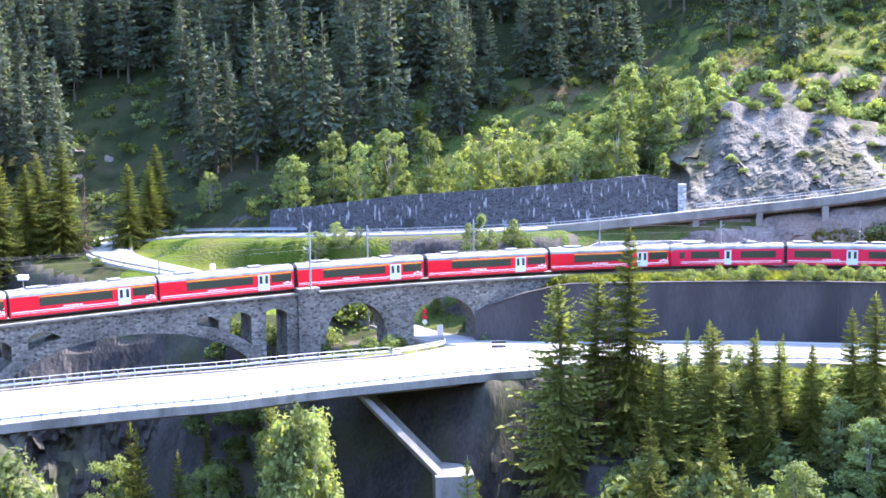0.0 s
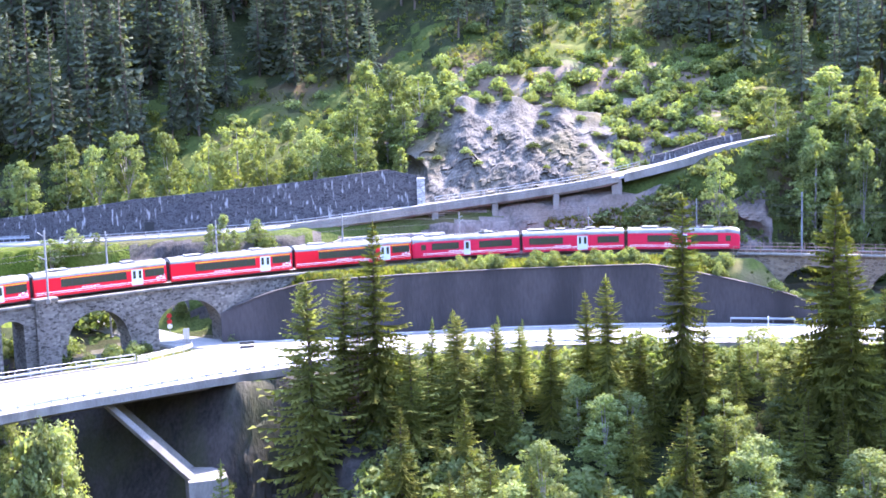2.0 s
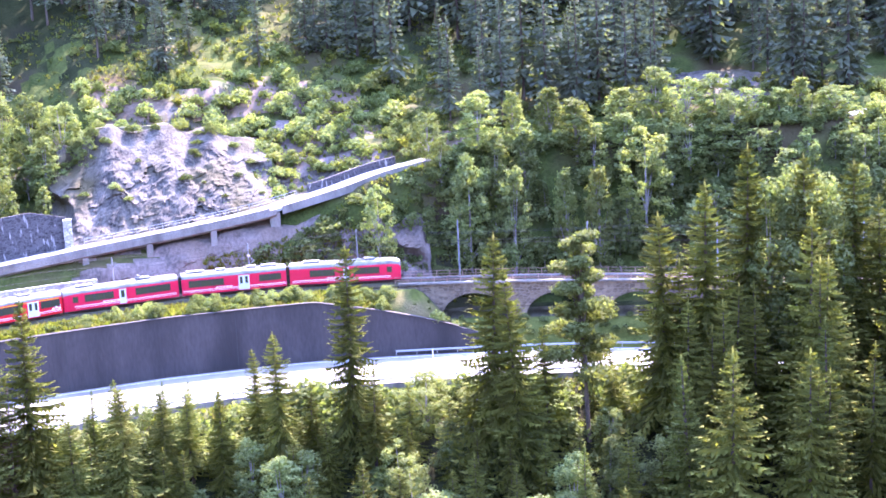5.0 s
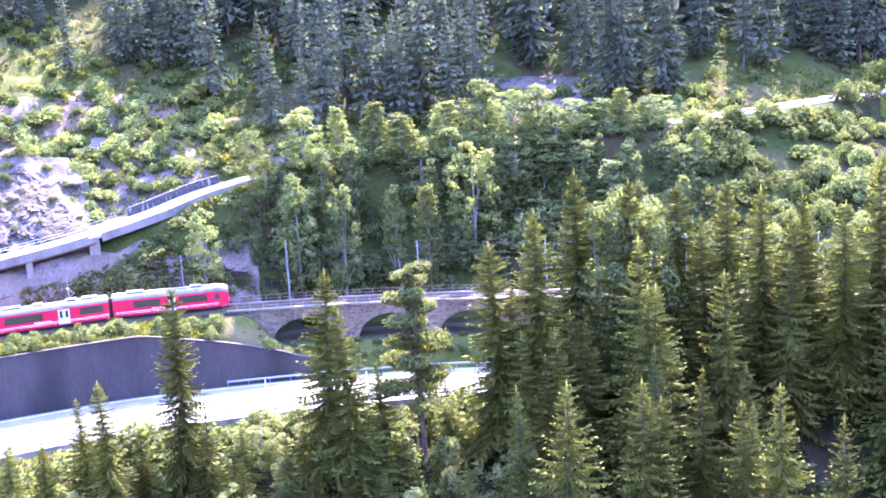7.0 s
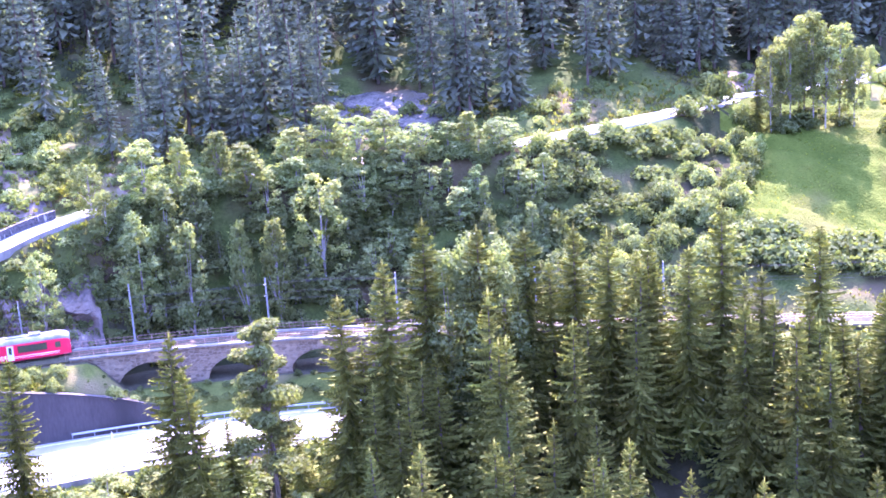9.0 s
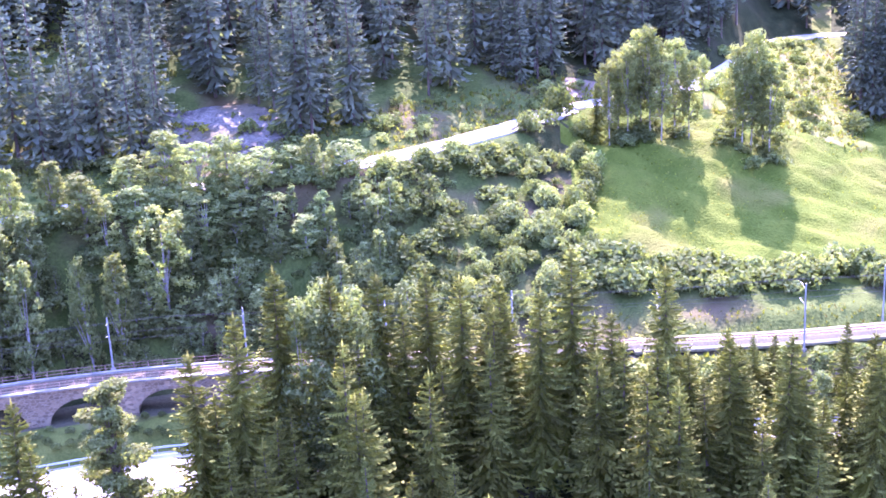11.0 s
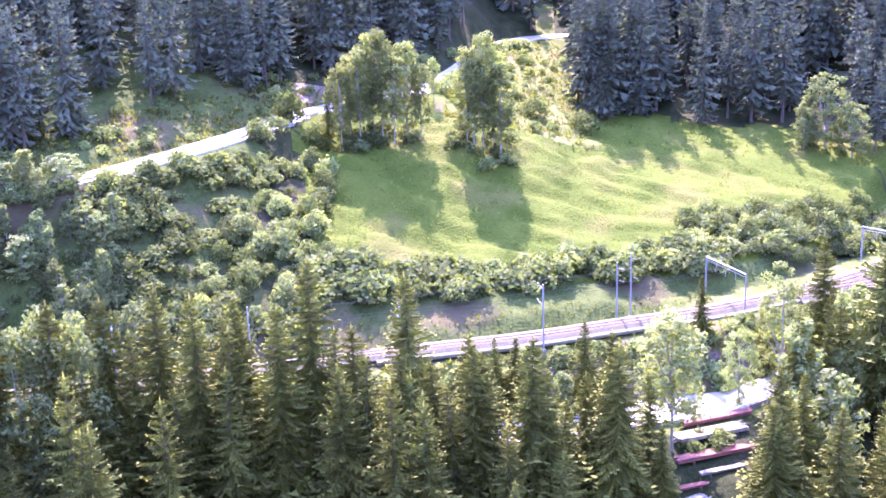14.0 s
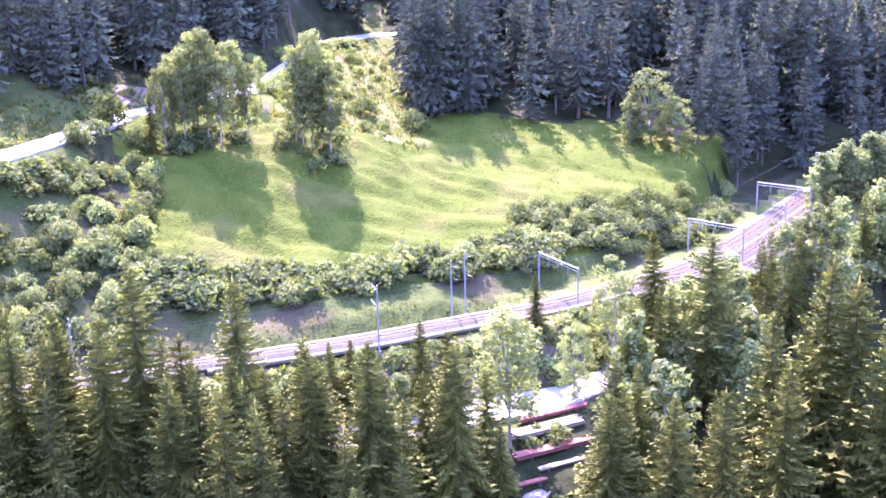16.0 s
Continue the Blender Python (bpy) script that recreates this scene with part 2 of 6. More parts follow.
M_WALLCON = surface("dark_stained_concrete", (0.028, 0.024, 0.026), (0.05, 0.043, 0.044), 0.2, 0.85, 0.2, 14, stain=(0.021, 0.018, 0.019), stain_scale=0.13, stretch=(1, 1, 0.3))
M_STONE = masonry("viaduct_stone", (0.042, 0.037, 0.034), (0.23, 0.205, 0.18), (0.13, 0.118, 0.106), 0.5, 0.29)
M_STONE_WARM = masonry("warm_viaduct_stone", (0.1, 0.074, 0.054), (0.235, 0.178, 0.125), (0.17, 0.138, 0.108), 0.7, 0.36)
M_STONE_DARK = masonry("dark_rubble_wall", (0.02, 0.019, 0.022), (0.085, 0.078, 0.086), (0.09, 0.086, 0.09), 0.5, 0.3, spots=(0.035, 0.033, 0.04), streak=(0.3, 0.29, 0.29))
M_STONE_PALE = masonry("pale_dry_wall", (0.25, 0.25, 0.26), (0.5, 0.49, 0.49), (0.16, 0.155, 0.155), 0.75, 0.4)
M_BALLAST = surface("track_ballast", (0.024, 0.021, 0.012), (0.064, 0.058, 0.034), 2.5, 0.95, 0.8, 6, stain=(0.05, 0.043, 0.024), stain_scale=0.3)
M_GRAVEL = surface("pale_gravel", (0.085, 0.078, 0.047), (0.145, 0.134, 0.083), 1.5, 0.95, 0.6, 8)
M_SLEEPER = surface("weathered_sleeper", (0.045, 0.037, 0.023), (0.095, 0.08, 0.05), 1.2, 0.9, 0.4, 8)
M_RUST = surface("rusty_rail_steel", (0.06, 0.032, 0.024), (0.14, 0.075, 0.055), 2.0, 0.6, 0.2, 8, metal=0.5)
M_GALV = paint("galvanised_steel", (0.33, 0.335, 0.35), 0.45, 0.6)
M_POLE = paint("grey_pole_steel", (0.2, 0.2, 0.2), 0.6, 0.0)
M_RUSTRAIL = surface("brown_handrail", (0.2, 0.12, 0.09), (0.32, 0.2, 0.16), 2, 0.7, 0.1, 8)
M_RED = paint("red_carriage_paint", (0.62, 0.008, 0.022), 0.28, 0.0, 0.1)
M_CRIMSON = paint("crimson_railcar_paint", (0.60, 0.012, 0.055), 0.28, 0.0, 0.1)
M_ROOF = surface("pale_carriage_roof", (0.15, 0.148, 0.146), (0.24, 0.238, 0.236), 0.8, 0.55, 0.05, 6, stain=(0.11, 0.105, 0.1), stain_scale=0.5)
M_WHITE = paint("white_paint", (0.8, 0.8, 0.8), 0.4)
M_YELLOW = paint("yellow_stripe", (0.8, 0.42, 0.02), 0.4)
M_DOOR = paint("light_grey_door", (0.55, 0.57, 0.6), 0.35)
M_DARK = paint("dark_underframe", (0.035, 0.033, 0.035), 0.7)
M_BLACK = paint("black_rubber_and_shade", (0.012, 0.012, 0.014), 0.6)
M_TRUNK = surface("conifer_bark", (0.055, 0.042, 0.035), (0.14, 0.105, 0.085), 2.2, 0.95, 0.6, 5, stretch=(1, 1, 0.25))
M_BIRCH = surface("pale_bark", (0.13, 0.115, 0.1), (0.3, 0.28, 0.25), 1.6, 0.9, 0.4, 5, stretch=(1, 1, 0.4))
M_SPRUCE = foliage("spruce_needles", (0.063, 0.07, 0.019), (0.18, 0.19, 0.045), 0.48, 0.26)
M_YOUNG = foliage("young_spruce_needles", (0.075, 0.095, 0.026), (0.17, 0.195, 0.054), 0.42)
# distance haze is painted into these needles: bluer and paler than the near spruces
M_FARSPRUCE = foliage("hazed_hill_spruce_needles", (0.066, 0.081, 0.062), (0.134, 0.154, 0.103), 0.32, 0.35)
M_LARCH = foliage("larch_needles", (0.1, 0.114, 0.032), (0.215, 0.226, 0.066), 0.5, 0.22)
M_LEAF = foliage("broad_leaves", (0.092, 0.115, 0.047), (0.182, 0.21, 0.092), 0.44)
M_PALELEAF = foliage("pale_willow_leaves", (0.112, 0.13, 0.05), (0.19, 0.212, 0.085), 0.46)
M_BUSH = foliage("shrub_leaves", (0.055, 0.072, 0.027), (0.118, 0.138, 0.052), 0.42)
M_PINE = foliage("pine_needles", (0.09, 0.104, 0.04), (0.18, 0.196, 0.075), 0.42)
M_DRYTWIG = foliage("dead_reddish_twigs", (0.12, 0.075, 0.055), (0.22, 0.15, 0.11), 0.2)


# olive base colour paints in the sunlit greenery seen in the panes
def glass(name="window_glass_painted_view", tint=(0.045, 0.047, 0.032)):
    m, nt, b = node_mat(name)
    b.inputs["Base Color"].default_value = (*tint, 1)
    b.inputs["Roughness"].default_value, b.inputs["Specular IOR Level"].default_value = 0.06, 0.8
    return m


M_GLASS = glass()

# ---------------------------------------------------------------- lines of the plan (azimuth, radius, height; rail top is z = 0)
TRACK = [(-40, 150, -1.3), (-34, 151.5, -1.2), (-29, 153.5, -1.0), (-24, 155.8, -0.8), (-19.9, 158, -0.6), (-15.2, 161.3, -0.4), (-9.6, 165.7, -0.15), (-3.9, 170.6, 0),
         (1.5, 176, 0), (5, 179.5, 0), (9, 182.8, 0), (14, 185.3, 0), (20, 185.6, 0), (25.8, 183.4, 0), (30.8, 181.3, 0), (36, 178.8, 0), (45, 176, 0), (54.6, 177, 0),
         (62.8, 181.4, 0), (67, 186.5, 0), (72.4, 195.5, 0), (77.5, 211.5, 0), (80, 228, 0), (81.8, 246, 0), (83.5, 266, 0), (85.2, 279, 0), (88, 291, 0.2), (92, 299, 0.4), (100, 312, 0.6)]
HILL_ROAD = [(3.5, 163, -9.15), (0, 166, -8.9), (-2.6, 169, -8.6), (-4.6, 173, -8.1), (-7, 182, -6.8), (-9.5, 191, -5.2), (-12.3, 198, -3.4), (-15.2, 206, -1.9), (-17, 215, -1.0),
             (-17.7, 224, -0.2), (-16.8, 231.5, 0.7), (-14.6, 228, 1.6), (-11.6, 217, 2.5), (-8, 205, 3.4), (-5, 198.5, 4.0), (-1, 194.3, 4.7), (2.5, 193, 5.3), (8.5, 195, 7.2), (13, 196.3, 8.8), (16.5, 197.6, 10.4),
             (20, 200, 12.9), (23.3, 203, 15.7), (29, 206.5, 18.2), (37, 208.5, 19.9), (44.2, 211, 20.8), (50, 225.5, 21.7), (54, 243.5, 22.2), (57, 254, 22.5), (59.4, 261, 22.6), (60.7, 277, 23), (62.8, 315, 23.2), (65.2, 328, 23.2), (69, 336, 23)]
LOW_Z = ([-60, -25, -14.5, -6, 1, 9, 14, 25, 33, 45, 55, 65, 72, 78, 85.5, 92, 300], [-6.5, -7.4, -8.0, -8.6, -9.0, -9.4, -9.5, -9.4, -9.1, -8.9, -8.4, -7.7, -7.4, -6.2, -3.6, -3, -6.5])
LOW_NEAR = ([-60, -25, -14.7, -6.4, 0.7, 8.5, 14, 25, 33, 45, 55, 65, 72, 78, 85.5, 92, 300], [128.5, 129.5, 133, 141.5, 149.6, 156.6, 159.2, 159.7, 159.2, 156.2, 157.5, 163.5, 171, 187, 230, 296, 128.5])
LOW_FAR = ([-60, -25, -14.3, -6, -2, 1.2, 3, 11.5, 18, 24, 33, 45, 55, 65, 72, 78, 85.5, 92, 300], [145, 146.5, 151, 159, 169.0, 170.2, 170.9, 174.6, 175.6, 174.6, 172.6, 167.5, 166, 171.5, 179, 196, 239, 305, 145])


def table(t, az):
    return np.interp(az, t[0], t[1])


track = spline([polar(*p) for p in TRACK], 0.5)
hill_road = spline([polar(*p) for p in HILL_ROAD], 1.0)
TR_AZ = np.degrees(np.arctan2(track[:, 0] - CX, track[:, 1] - CY))
TR_R = np.hypot(track[:, 0] - CX, track[:, 1] - CY)


def index_of(az):
    return int(np.argmin(np.abs(TR_AZ - az)))


def track_r(az):
    return np.interp(az, np.r_[TR_AZ, 300], np.r_[TR_R, TR_R[0]])


def low_line(tab, a0, a1, step=1.0, up=0.0):
    az = np.linspace(a0, a1, max(3, int((a1 - a0) / 2) + 1))
    return spline([polar(a, float(table(tab, a)), float(table(LOW_Z, a)) + up) for a in az], step)


ROAD_R = ([-60, -17, -14.6, -11.6, -8, -5, -1, 2.5, 8.5, 16.5, 23.3, 29, 37, 44.2, 50, 54, 57, 60, 60.7, 62.8, 65, 67, 68, 75, 80, 85, 95, 110, 300],
          [240, 236, 229, 217, 205, 198.5, 194.3, 193, 195, 197.6, 203, 206.5, 208.5, 211, 225.5, 243.5, 254, 268, 277, 315, 328, 300, 276, 278, 276, 300, 340, 300, 240])
ROAD_Z = ([-60, -17, -14.6, -11.6, -8, -5, -1, 2.5, 8.5, 16.5, 23.3, 29, 37, 44.2, 50, 54, 57, 60, 60.7, 62.8, 65, 67, 68, 75, 80, 85, 95, 110, 300],
          [1, 0.5, 1.6, 2.5, 3.4, 4, 4.7, 5.3, 7.2, 10.4, 15.7, 18.2, 19.9, 20.8, 21.7, 22.2, 22.5, 22.7, 23, 23.2, 23, 17, 15, 11.5, 9, 5, 6, 0, 1])


def ground_knots(az):
    """Radii and heights of the breaks of the ground, outwards, at the azimuths given."""
    rn, rf, zl, rt = table(LOW_NEAR, az), table(LOW_FAR, az), table(LOW_Z, az), track_r(az)
    rm, zm = table(ROAD_R, az), table(ROAD_Z, az)
    f = lambda a, v: np.interp(az, a, v)
    bed = f([-60, -2.0, -1.4, 23.8, 25.2, 36.5, 39, 300], [-8.9, -8.7, -0.8, -0.8, -5.6, -5.3, -0.8, -8.9])
    walltop = f([-60, -1.6, -1.2, 0.2, 2.4, 18.9, 22.6, 24.6, 27, 38, 42, 300], [-8.9, -8.8, -4.0, -2.7, -1.4, -1.3, -3.4, -5.2, -7.4, -7.6, -7.4, -8.9])
    back = f([-60, -3, 0, 6, 9, 21, 24, 28, 38, 44, 50, 300], [-8.5, -8.0, -0.5, 1.5, 4.6, 6.0, 1.0, -5.5, -5.0, 0.8, 0.8, -8])
    back_r = f([-60, 0, 8, 22, 26, 44, 60, 300], [9, 7, 7.0, 8.0, 8, 8, 7, 9])
    mid_r = f([-60, 44, 50, 53, 60, 62.8, 65, 68, 75, 80, 85, 300], [0.5, 0.5, 0.5, 0.30, 0.28, 0.18, 0.15, 0.25, 0.25, 0.25, 0.3, 0.5])
    mid_z = f([-60, 44, 50, 54, 60, 62.8, 65, 68, 75, 80, 85, 300], [0.5, 0.5, 0.5, 0.42, 0.24, 0.23, 0.22, 0.3, 0.35, 0.3, 0.4, 0.5])
    top_r = f([-60, 44, 50, 54, 57, 60, 62.8, 65, 67, 68, 300], [0.9, 0.9, 0.92, 0.86, 0.66, 0.6, 0.42, 0.37, 0.5, 0.85, 0.9])
    top_z = f([-60, 44, 50, 54, 57, 60, 62.8, 65, 67, 68, 300], [0.93, 0.93, 0.94, 0.8, 0.8, 0.8, 0.75, 0.62, 0.72, 0.93, 0.93])
    rise = f([-60, -20, 0, 7, 10, 14, 18, 22, 26, 32, 38, 50, 60, 300], [7, 7, 9, 13, 19.5, 18.5, 15.5, 11, 9, 9, 8, 6, 5, 7])
    slope = f([-60, -25, -8, 0, 10, 25, 36, 48, 60, 75, 90, 120, 300], [0.5, 0.45, 0.6, 0.62, 0.6, 0.55, 0.45, 0.36, 0.34, 0.4, 0.5, 0.5, 0.5])
    r7, z7 = rt + 4 + np.where(az > 70, np.clip(az - 70, 0, 10) * 0.9, 0), bed
    r8, z8 = np.maximum(rt + back_r, r7 + 1), np.maximum(back, np.where(az > 44, 0.6, -99))
    rm = np.maximum(rm, r8 + 9)
    ra, za = rm - 4.5, zm - 0.6
    R = [0 * az, 75 + 0 * az, rn - f([-60, 0, 3, 290, 300], [7, 7, 24, 24, 7]), rn - 1, rf + 1.0, rf + 2.0, np.maximum(rt - 4, rf + 2.6), r7, r8, r8 + (ra - r8) * mid_r, r8 + (ra - r8) * top_r, ra, rm + 4.5, rm + 26, rm + 190, rm + 900, 0 * az + 4200]
    Z = [-50 + 0 * az, -46 + 0 * az, zl - f([-60, 0, 3, 62, 67, 77, 82, 300], [34, 34, 14, 14, 7.5, 7.5, 14, 14]), zl - 0.6, zl - 0.35, walltop, bed, z7, z8, z8 + (za - z8) * mid_z, z8 + (za - z8) * top_z, za, zm - 0.3, zm + rise, zm + rise + slope * 164, zm + rise + slope * 164 + 330, zm + slope * 164 + 500 + 0 * az]
    return np.stack(R, -1), np.stack(Z, -1)


GORGE = spline([(32, 40, 0), (24, 90, 0), (6, 121, 0), (-17, 141, 0), (-44, 158, 0), (-72, 180, 0), (-110, 205, 0), (-170, 235, 0)], 3.0)


def near_line(x, y, line):
    """Distance to a line, and the line's height there."""
    best, h = np.full(x.shape, 1e9), np.zeros(x.shape)
    for px_, py_, pz_ in line:
        d = (x - px_) ** 2 + (y - py_) ** 2
        k = d < best
        best[k], h[k] = d[k], pz_
    return np.sqrt(best), h


def ground(az, r):
    """Height of the ground at arrays of azimuth and radius."""
    az, r = np.atleast_1d(np.asarray(az, float)), np.atleast_1d(np.asarray(r, float))
    wrapped = np.where(az < -60, az + 360, az)
    R, Z = ground_knots(wrapped)
    k = np.clip((r[:, None] >= R).sum(1) - 1, 0, R.shape[1] - 2)
    i = np.arange(len(r))
    u = np.clip((r - R[i, k]) / np.maximum(R[i, k + 1] - R[i, k], 0.05), 0, 1)
    z = Z[i, k] + u * (Z[i, k + 1] - Z[i, k])
    x, y = CX + r * np.sin(np.radians(az)), CY + r * np.cos(np.radians(az))
    near = (r < 420) & (wrapped < 110)
    if near.any():
        zz, xx, yy = z[near], x[near], y[near]
        d, h = near_line(xx, yy, hill_road[::2])
        w = np.clip((d - 4.2) / 5.0, 0, 1)
        w = w * w * (3 - 2 * w)
        keep = (wrapped[near] > 2.5) & (wrapped[near] < 23.5) & (r[near] < np.interp(wrapped[near], [2, 7, 24], [189, 192, 200]))
        w = np.where(keep, 1, w)
        zz = np.where(zz > -20, (h - 0.25) * (1 - w) + zz * w, zz)
        d, h = near_line(xx, yy, track[::6])
        w = np.clip((d - np.interp(wrapped[near], [76, 80], [7, 14])) / 6.0, 0, 1)
        w = 1 - (1 - w * w * (3 - 2 * w)) * np.clip((wrapped[near] - 66) / 6, 0, 1)
        zz = (h - 0.85) * (1 - w) + zz * w
        d, h = near_line(xx, yy, low_axis)
        w = np.clip((d - 6.0) / 6.0, 0, 1)
        w = 1 - (1 - w * w * (3 - 2 * w)) * np.clip((wrapped[near] - 70) / 5, 0, 1)
        zz = (h - 0.45) * (1 - w) + zz * w
        d, _ = near_line(xx, yy, GORGE)
        zz = np.minimum(zz, -44 + np.maximum(0, d - 9) * 2.1)
        z[near] = zz
    return z


low_axis = spline([polar(a, 0.5 * float(table(LOW_NEAR, a) + table(LOW_FAR, a)), float(table(LOW_Z, a))) for a in np.arange(70, 92.5, 1.5)], 2.0)


def ground_at(az, r):
    return float(ground([az], [r])[0])


# ---------------------------------------------------------------- the ground, one sheet to the horizon
az_grid = np.r_[np.arange(-60, -32, 1.0), np.arange(-32, 96, 0.4), np.arange(96, 120, 1.5), np.arange(120, 300, 6.0), 300.0]
r_grid = np.r_[np.arange(0, 100, 6.0), np.arange(100, 130, 2.0), np.arange(130, 250, 0.9), np.arange(250, 330, 2.2), np.geomspace(330, 4200, 34)]
A, Rr = np.meshgrid(az_grid, r_grid, indexing="ij")
Zg = ground(A.ravel(), Rr.ravel()).reshape(A.shape)
Xg, Yg = CX + Rr * np.sin(np.radians(A)), CY + Rr * np.cos(np.radians(A))
gz_r, gz_a = np.gradient(Zg, axis=1) / np.maximum(np.gradient(Rr, axis=1), 0.1), np.gradient(Zg, axis=0) / np.maximum(np.radians(np.gradient(A, axis=0)) * np.maximum(Rr, 5), 0.1)
STEEP = np.hypot(gz_r, gz_a)
TRr = track_r(A)
wild = np.clip(STEEP * 1.6, 0.12, 1.6) * np.clip(np.abs(Rr - TRr) - 4, 0, 3) / 3
wild *= np.clip(np.abs(Rr - (table(LOW_NEAR, A) + table(LOW_FAR, A)) / 2) - 9, 0, 3) / 3
nearmask = (Rr < 420) & (A < 110)
dr = np.full(A.shape, 99.0)
dr[nearmask] = near_line(Xg[nearmask], Yg[nearmask], hill_road[::2])[0]
wild *= np.clip(dr - 4.5, 0, 3) / 3
for i in range(A.shape[0]):
    for j in range(A.shape[1]):
        if wild[i, j] > 0.02 and Rr[i, j] < 700 and A[i, j] < 110 and STEEP[i, j] < 2.6:
            n1 = fbm(Xg[i, j], Yg[i, j], Zg[i, j], 4, 0.16)
            Zg[i, j] += n1 * wild[i, j] * 1.3
            if STEEP[i, j] > 0.8:
                q = fbm(Xg[i, j], Yg[i, j], Zg[i, j] + 50, 4, 0.22) * 1.1
                Xg[i, j] += q * math.sin(radians(A[i, j]))
                Yg[i, j] += q * math.cos(radians(A[i, j]))
        if 53 < A[i, j] < 80 and TRr[i, j] + 14 < Rr[i, j] < 275:
            Zg[i, j] += 0.9 * noise.noise(Vector((Rr[i, j] * 0.34 + 0.6 * A[i, j], A[i, j] * 0.3, 5.0))) + 0.45 * noise.noise(Vector((Rr[i, j] * 0.55, A[i, j] * 0.5, 9.0)))
        elif wild[i, j] > 0.02 and Rr[i, j] >= 700:
            Zg[i, j] += fbm(Xg[i, j], Yg[i, j], 0, 4, 0.004) * 60
na, nr = A.shape
DT = np.full(A.shape, 99.0)
yard_mask = nearmask & (A > 69)
DT[yard_mask] = near_line(Xg[yard_mask], Yg[yard_mask], track[::6])[0]
faces, slots = [], []
for i in range(na - 1):
    a_mid = (az_grid[i] + az_grid[i + 1]) / 2
    for j in range(nr - 1):
        faces.append((i * nr + j, i * nr + j + 1, (i + 1) * nr + j + 1, (i + 1) * nr + j))
        r, s, a = r_grid[j], STEEP[i, j], a_mid
        rt, rn, rf, rm = TRr[i, j], table(LOW_NEAR, a), table(LOW_FAR, a), table(ROAD_R, a)
        w = noise.noise(Vector((Xg[i, j] * 0.12, Yg[i, j] * 0.12, 3.0))) + 0.5 * noise.noise(Vector((Xg[i, j] * 0.4, Yg[i, j] * 0.4, 7.0)))
        slot = 2
        if r > rt + 8:
            a = a + 2.2 * w
            r = r + 6.0 * noise.noise(Vector((Xg[i, j] * 0.1, Yg[i, j] * 0.1, 21.0))) + 2.5 * noise.noise(Vector((Xg[i, j] * 0.35, Yg[i, j] * 0.35, 2.0)))
        if abs(r - rt) < 3.6 and a < 70 or DT[i, j] < 7:
            slot = 5 if a < 60 else 1
        elif -18 < a < -6.5 and rt + 12 < r < rm - 3 and Zg[i, j] > -6.0:
            slot = 0
        # slot 9: gorge rock with the deep shade in its colour
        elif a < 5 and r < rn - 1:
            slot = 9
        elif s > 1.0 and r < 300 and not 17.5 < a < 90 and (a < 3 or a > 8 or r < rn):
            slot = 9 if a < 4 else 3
        # grass verge: darker slot 8 stands in for the hedge's shadow
        elif 43 < a < 78 and rt + 3.4 < r < rt + 15:
            slot = 8
        elif 61 < a < 78 and rf + 0.5 < r < rf + 4.5 + 2 * w:
            slot = 7
        elif rn - 3 < r < rt - 3:
            slot = 1
        elif 60.5 < a < 66.5 and 246 < r < rm + 5:
            slot = 1
        elif 53.2 + 1.2 * w < a < 80 and rt + 15 + 2 * w < r < rm - 6:
            slot = 0
        elif 7 < a < 22 and rm + 4 < r < rm + 24 + 5 * w:
            slot = 3 if w < 0.1 else 4
        elif 10 < a < 22 and rm + 26 < r < rm + 33 + 4 * w:
            slot = 7
        elif 22 <= a < 30 and rm + 3 < r < rm + 22 + 5 * w:
            slot = 1 if w < 0.35 else 7
        elif 36 < a < 40 and rm + 14 < r < rm + 23 + 8 * w:
            slot = 4
        elif 12 < a < 19 and rm + 36 < r < rm + 58 + 10 * w and w < 0.1:
            slot = 1
        elif -8 < a < 52 and rt + 6 < r < rm + 46 + 18 * w:
            slot = 8
        elif 44 < a < 60 and rm + 3 < r < rm + 15 + 6 * w:
            slot = 7 if w < 0.1 else 1
        slots.append(slot)
gm = bpy.data.meshes.new("ground")
gm.from_pydata(np.stack([Xg.ravel(), Yg.ravel(), Zg.ravel()], 1).tolist(), [], faces)
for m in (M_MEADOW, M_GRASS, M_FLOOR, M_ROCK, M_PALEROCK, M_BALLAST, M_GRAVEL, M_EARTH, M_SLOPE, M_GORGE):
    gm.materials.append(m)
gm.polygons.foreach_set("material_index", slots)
gm.polygons.foreach_set("use_smooth", [True] * len(faces))
gm.update()
tagged(new("ground", gm), "valley ground with grass, forest floor and bare rock", "ground", kind="structure")

# ---------------------------------------------------------------- roads
near_edge, far_edge = low_line(LOW_NEAR, -34, 90), low_line(LOW_FAR, -34, 90)
b = Build()
azs = np.arange(-34, 90.1, 0.5)
ring = []
for a in azs:
    rn, rf, z = float(table(LOW_NEAR, a)), float(table(LOW_FAR, a)), float(table(LOW_Z, a))
    ring += [polar(a, rn, z), polar(a, rf, z), polar(a, rf, z - 0.5), polar(a, rn, z - 0.5)]
b.add(ring, [(i * 4 + k, i * 4 + (k + 1) % 4, i * 4 + 4 + (k + 1) % 4, i * 4 + 4 + k) for i in range(len(azs) - 1) for k in range(4)])
low_road = tagged(part("road", b, M_ASPHALT), "sunlit grey two-lane asphalt road below the railway", "road", kind="structure")
bend = int(np.argmin(np.degrees(np.arctan2(hill_road[:, 0] - CX, hill_road[:, 1] - CY))))
lanes = 3.2 + 1.5 * np.exp(-((np.arange(len(hill_road)) - bend) / 20.0) ** 2)
unit_out = offset(hill_road, 1.0) - hill_road
ring = []
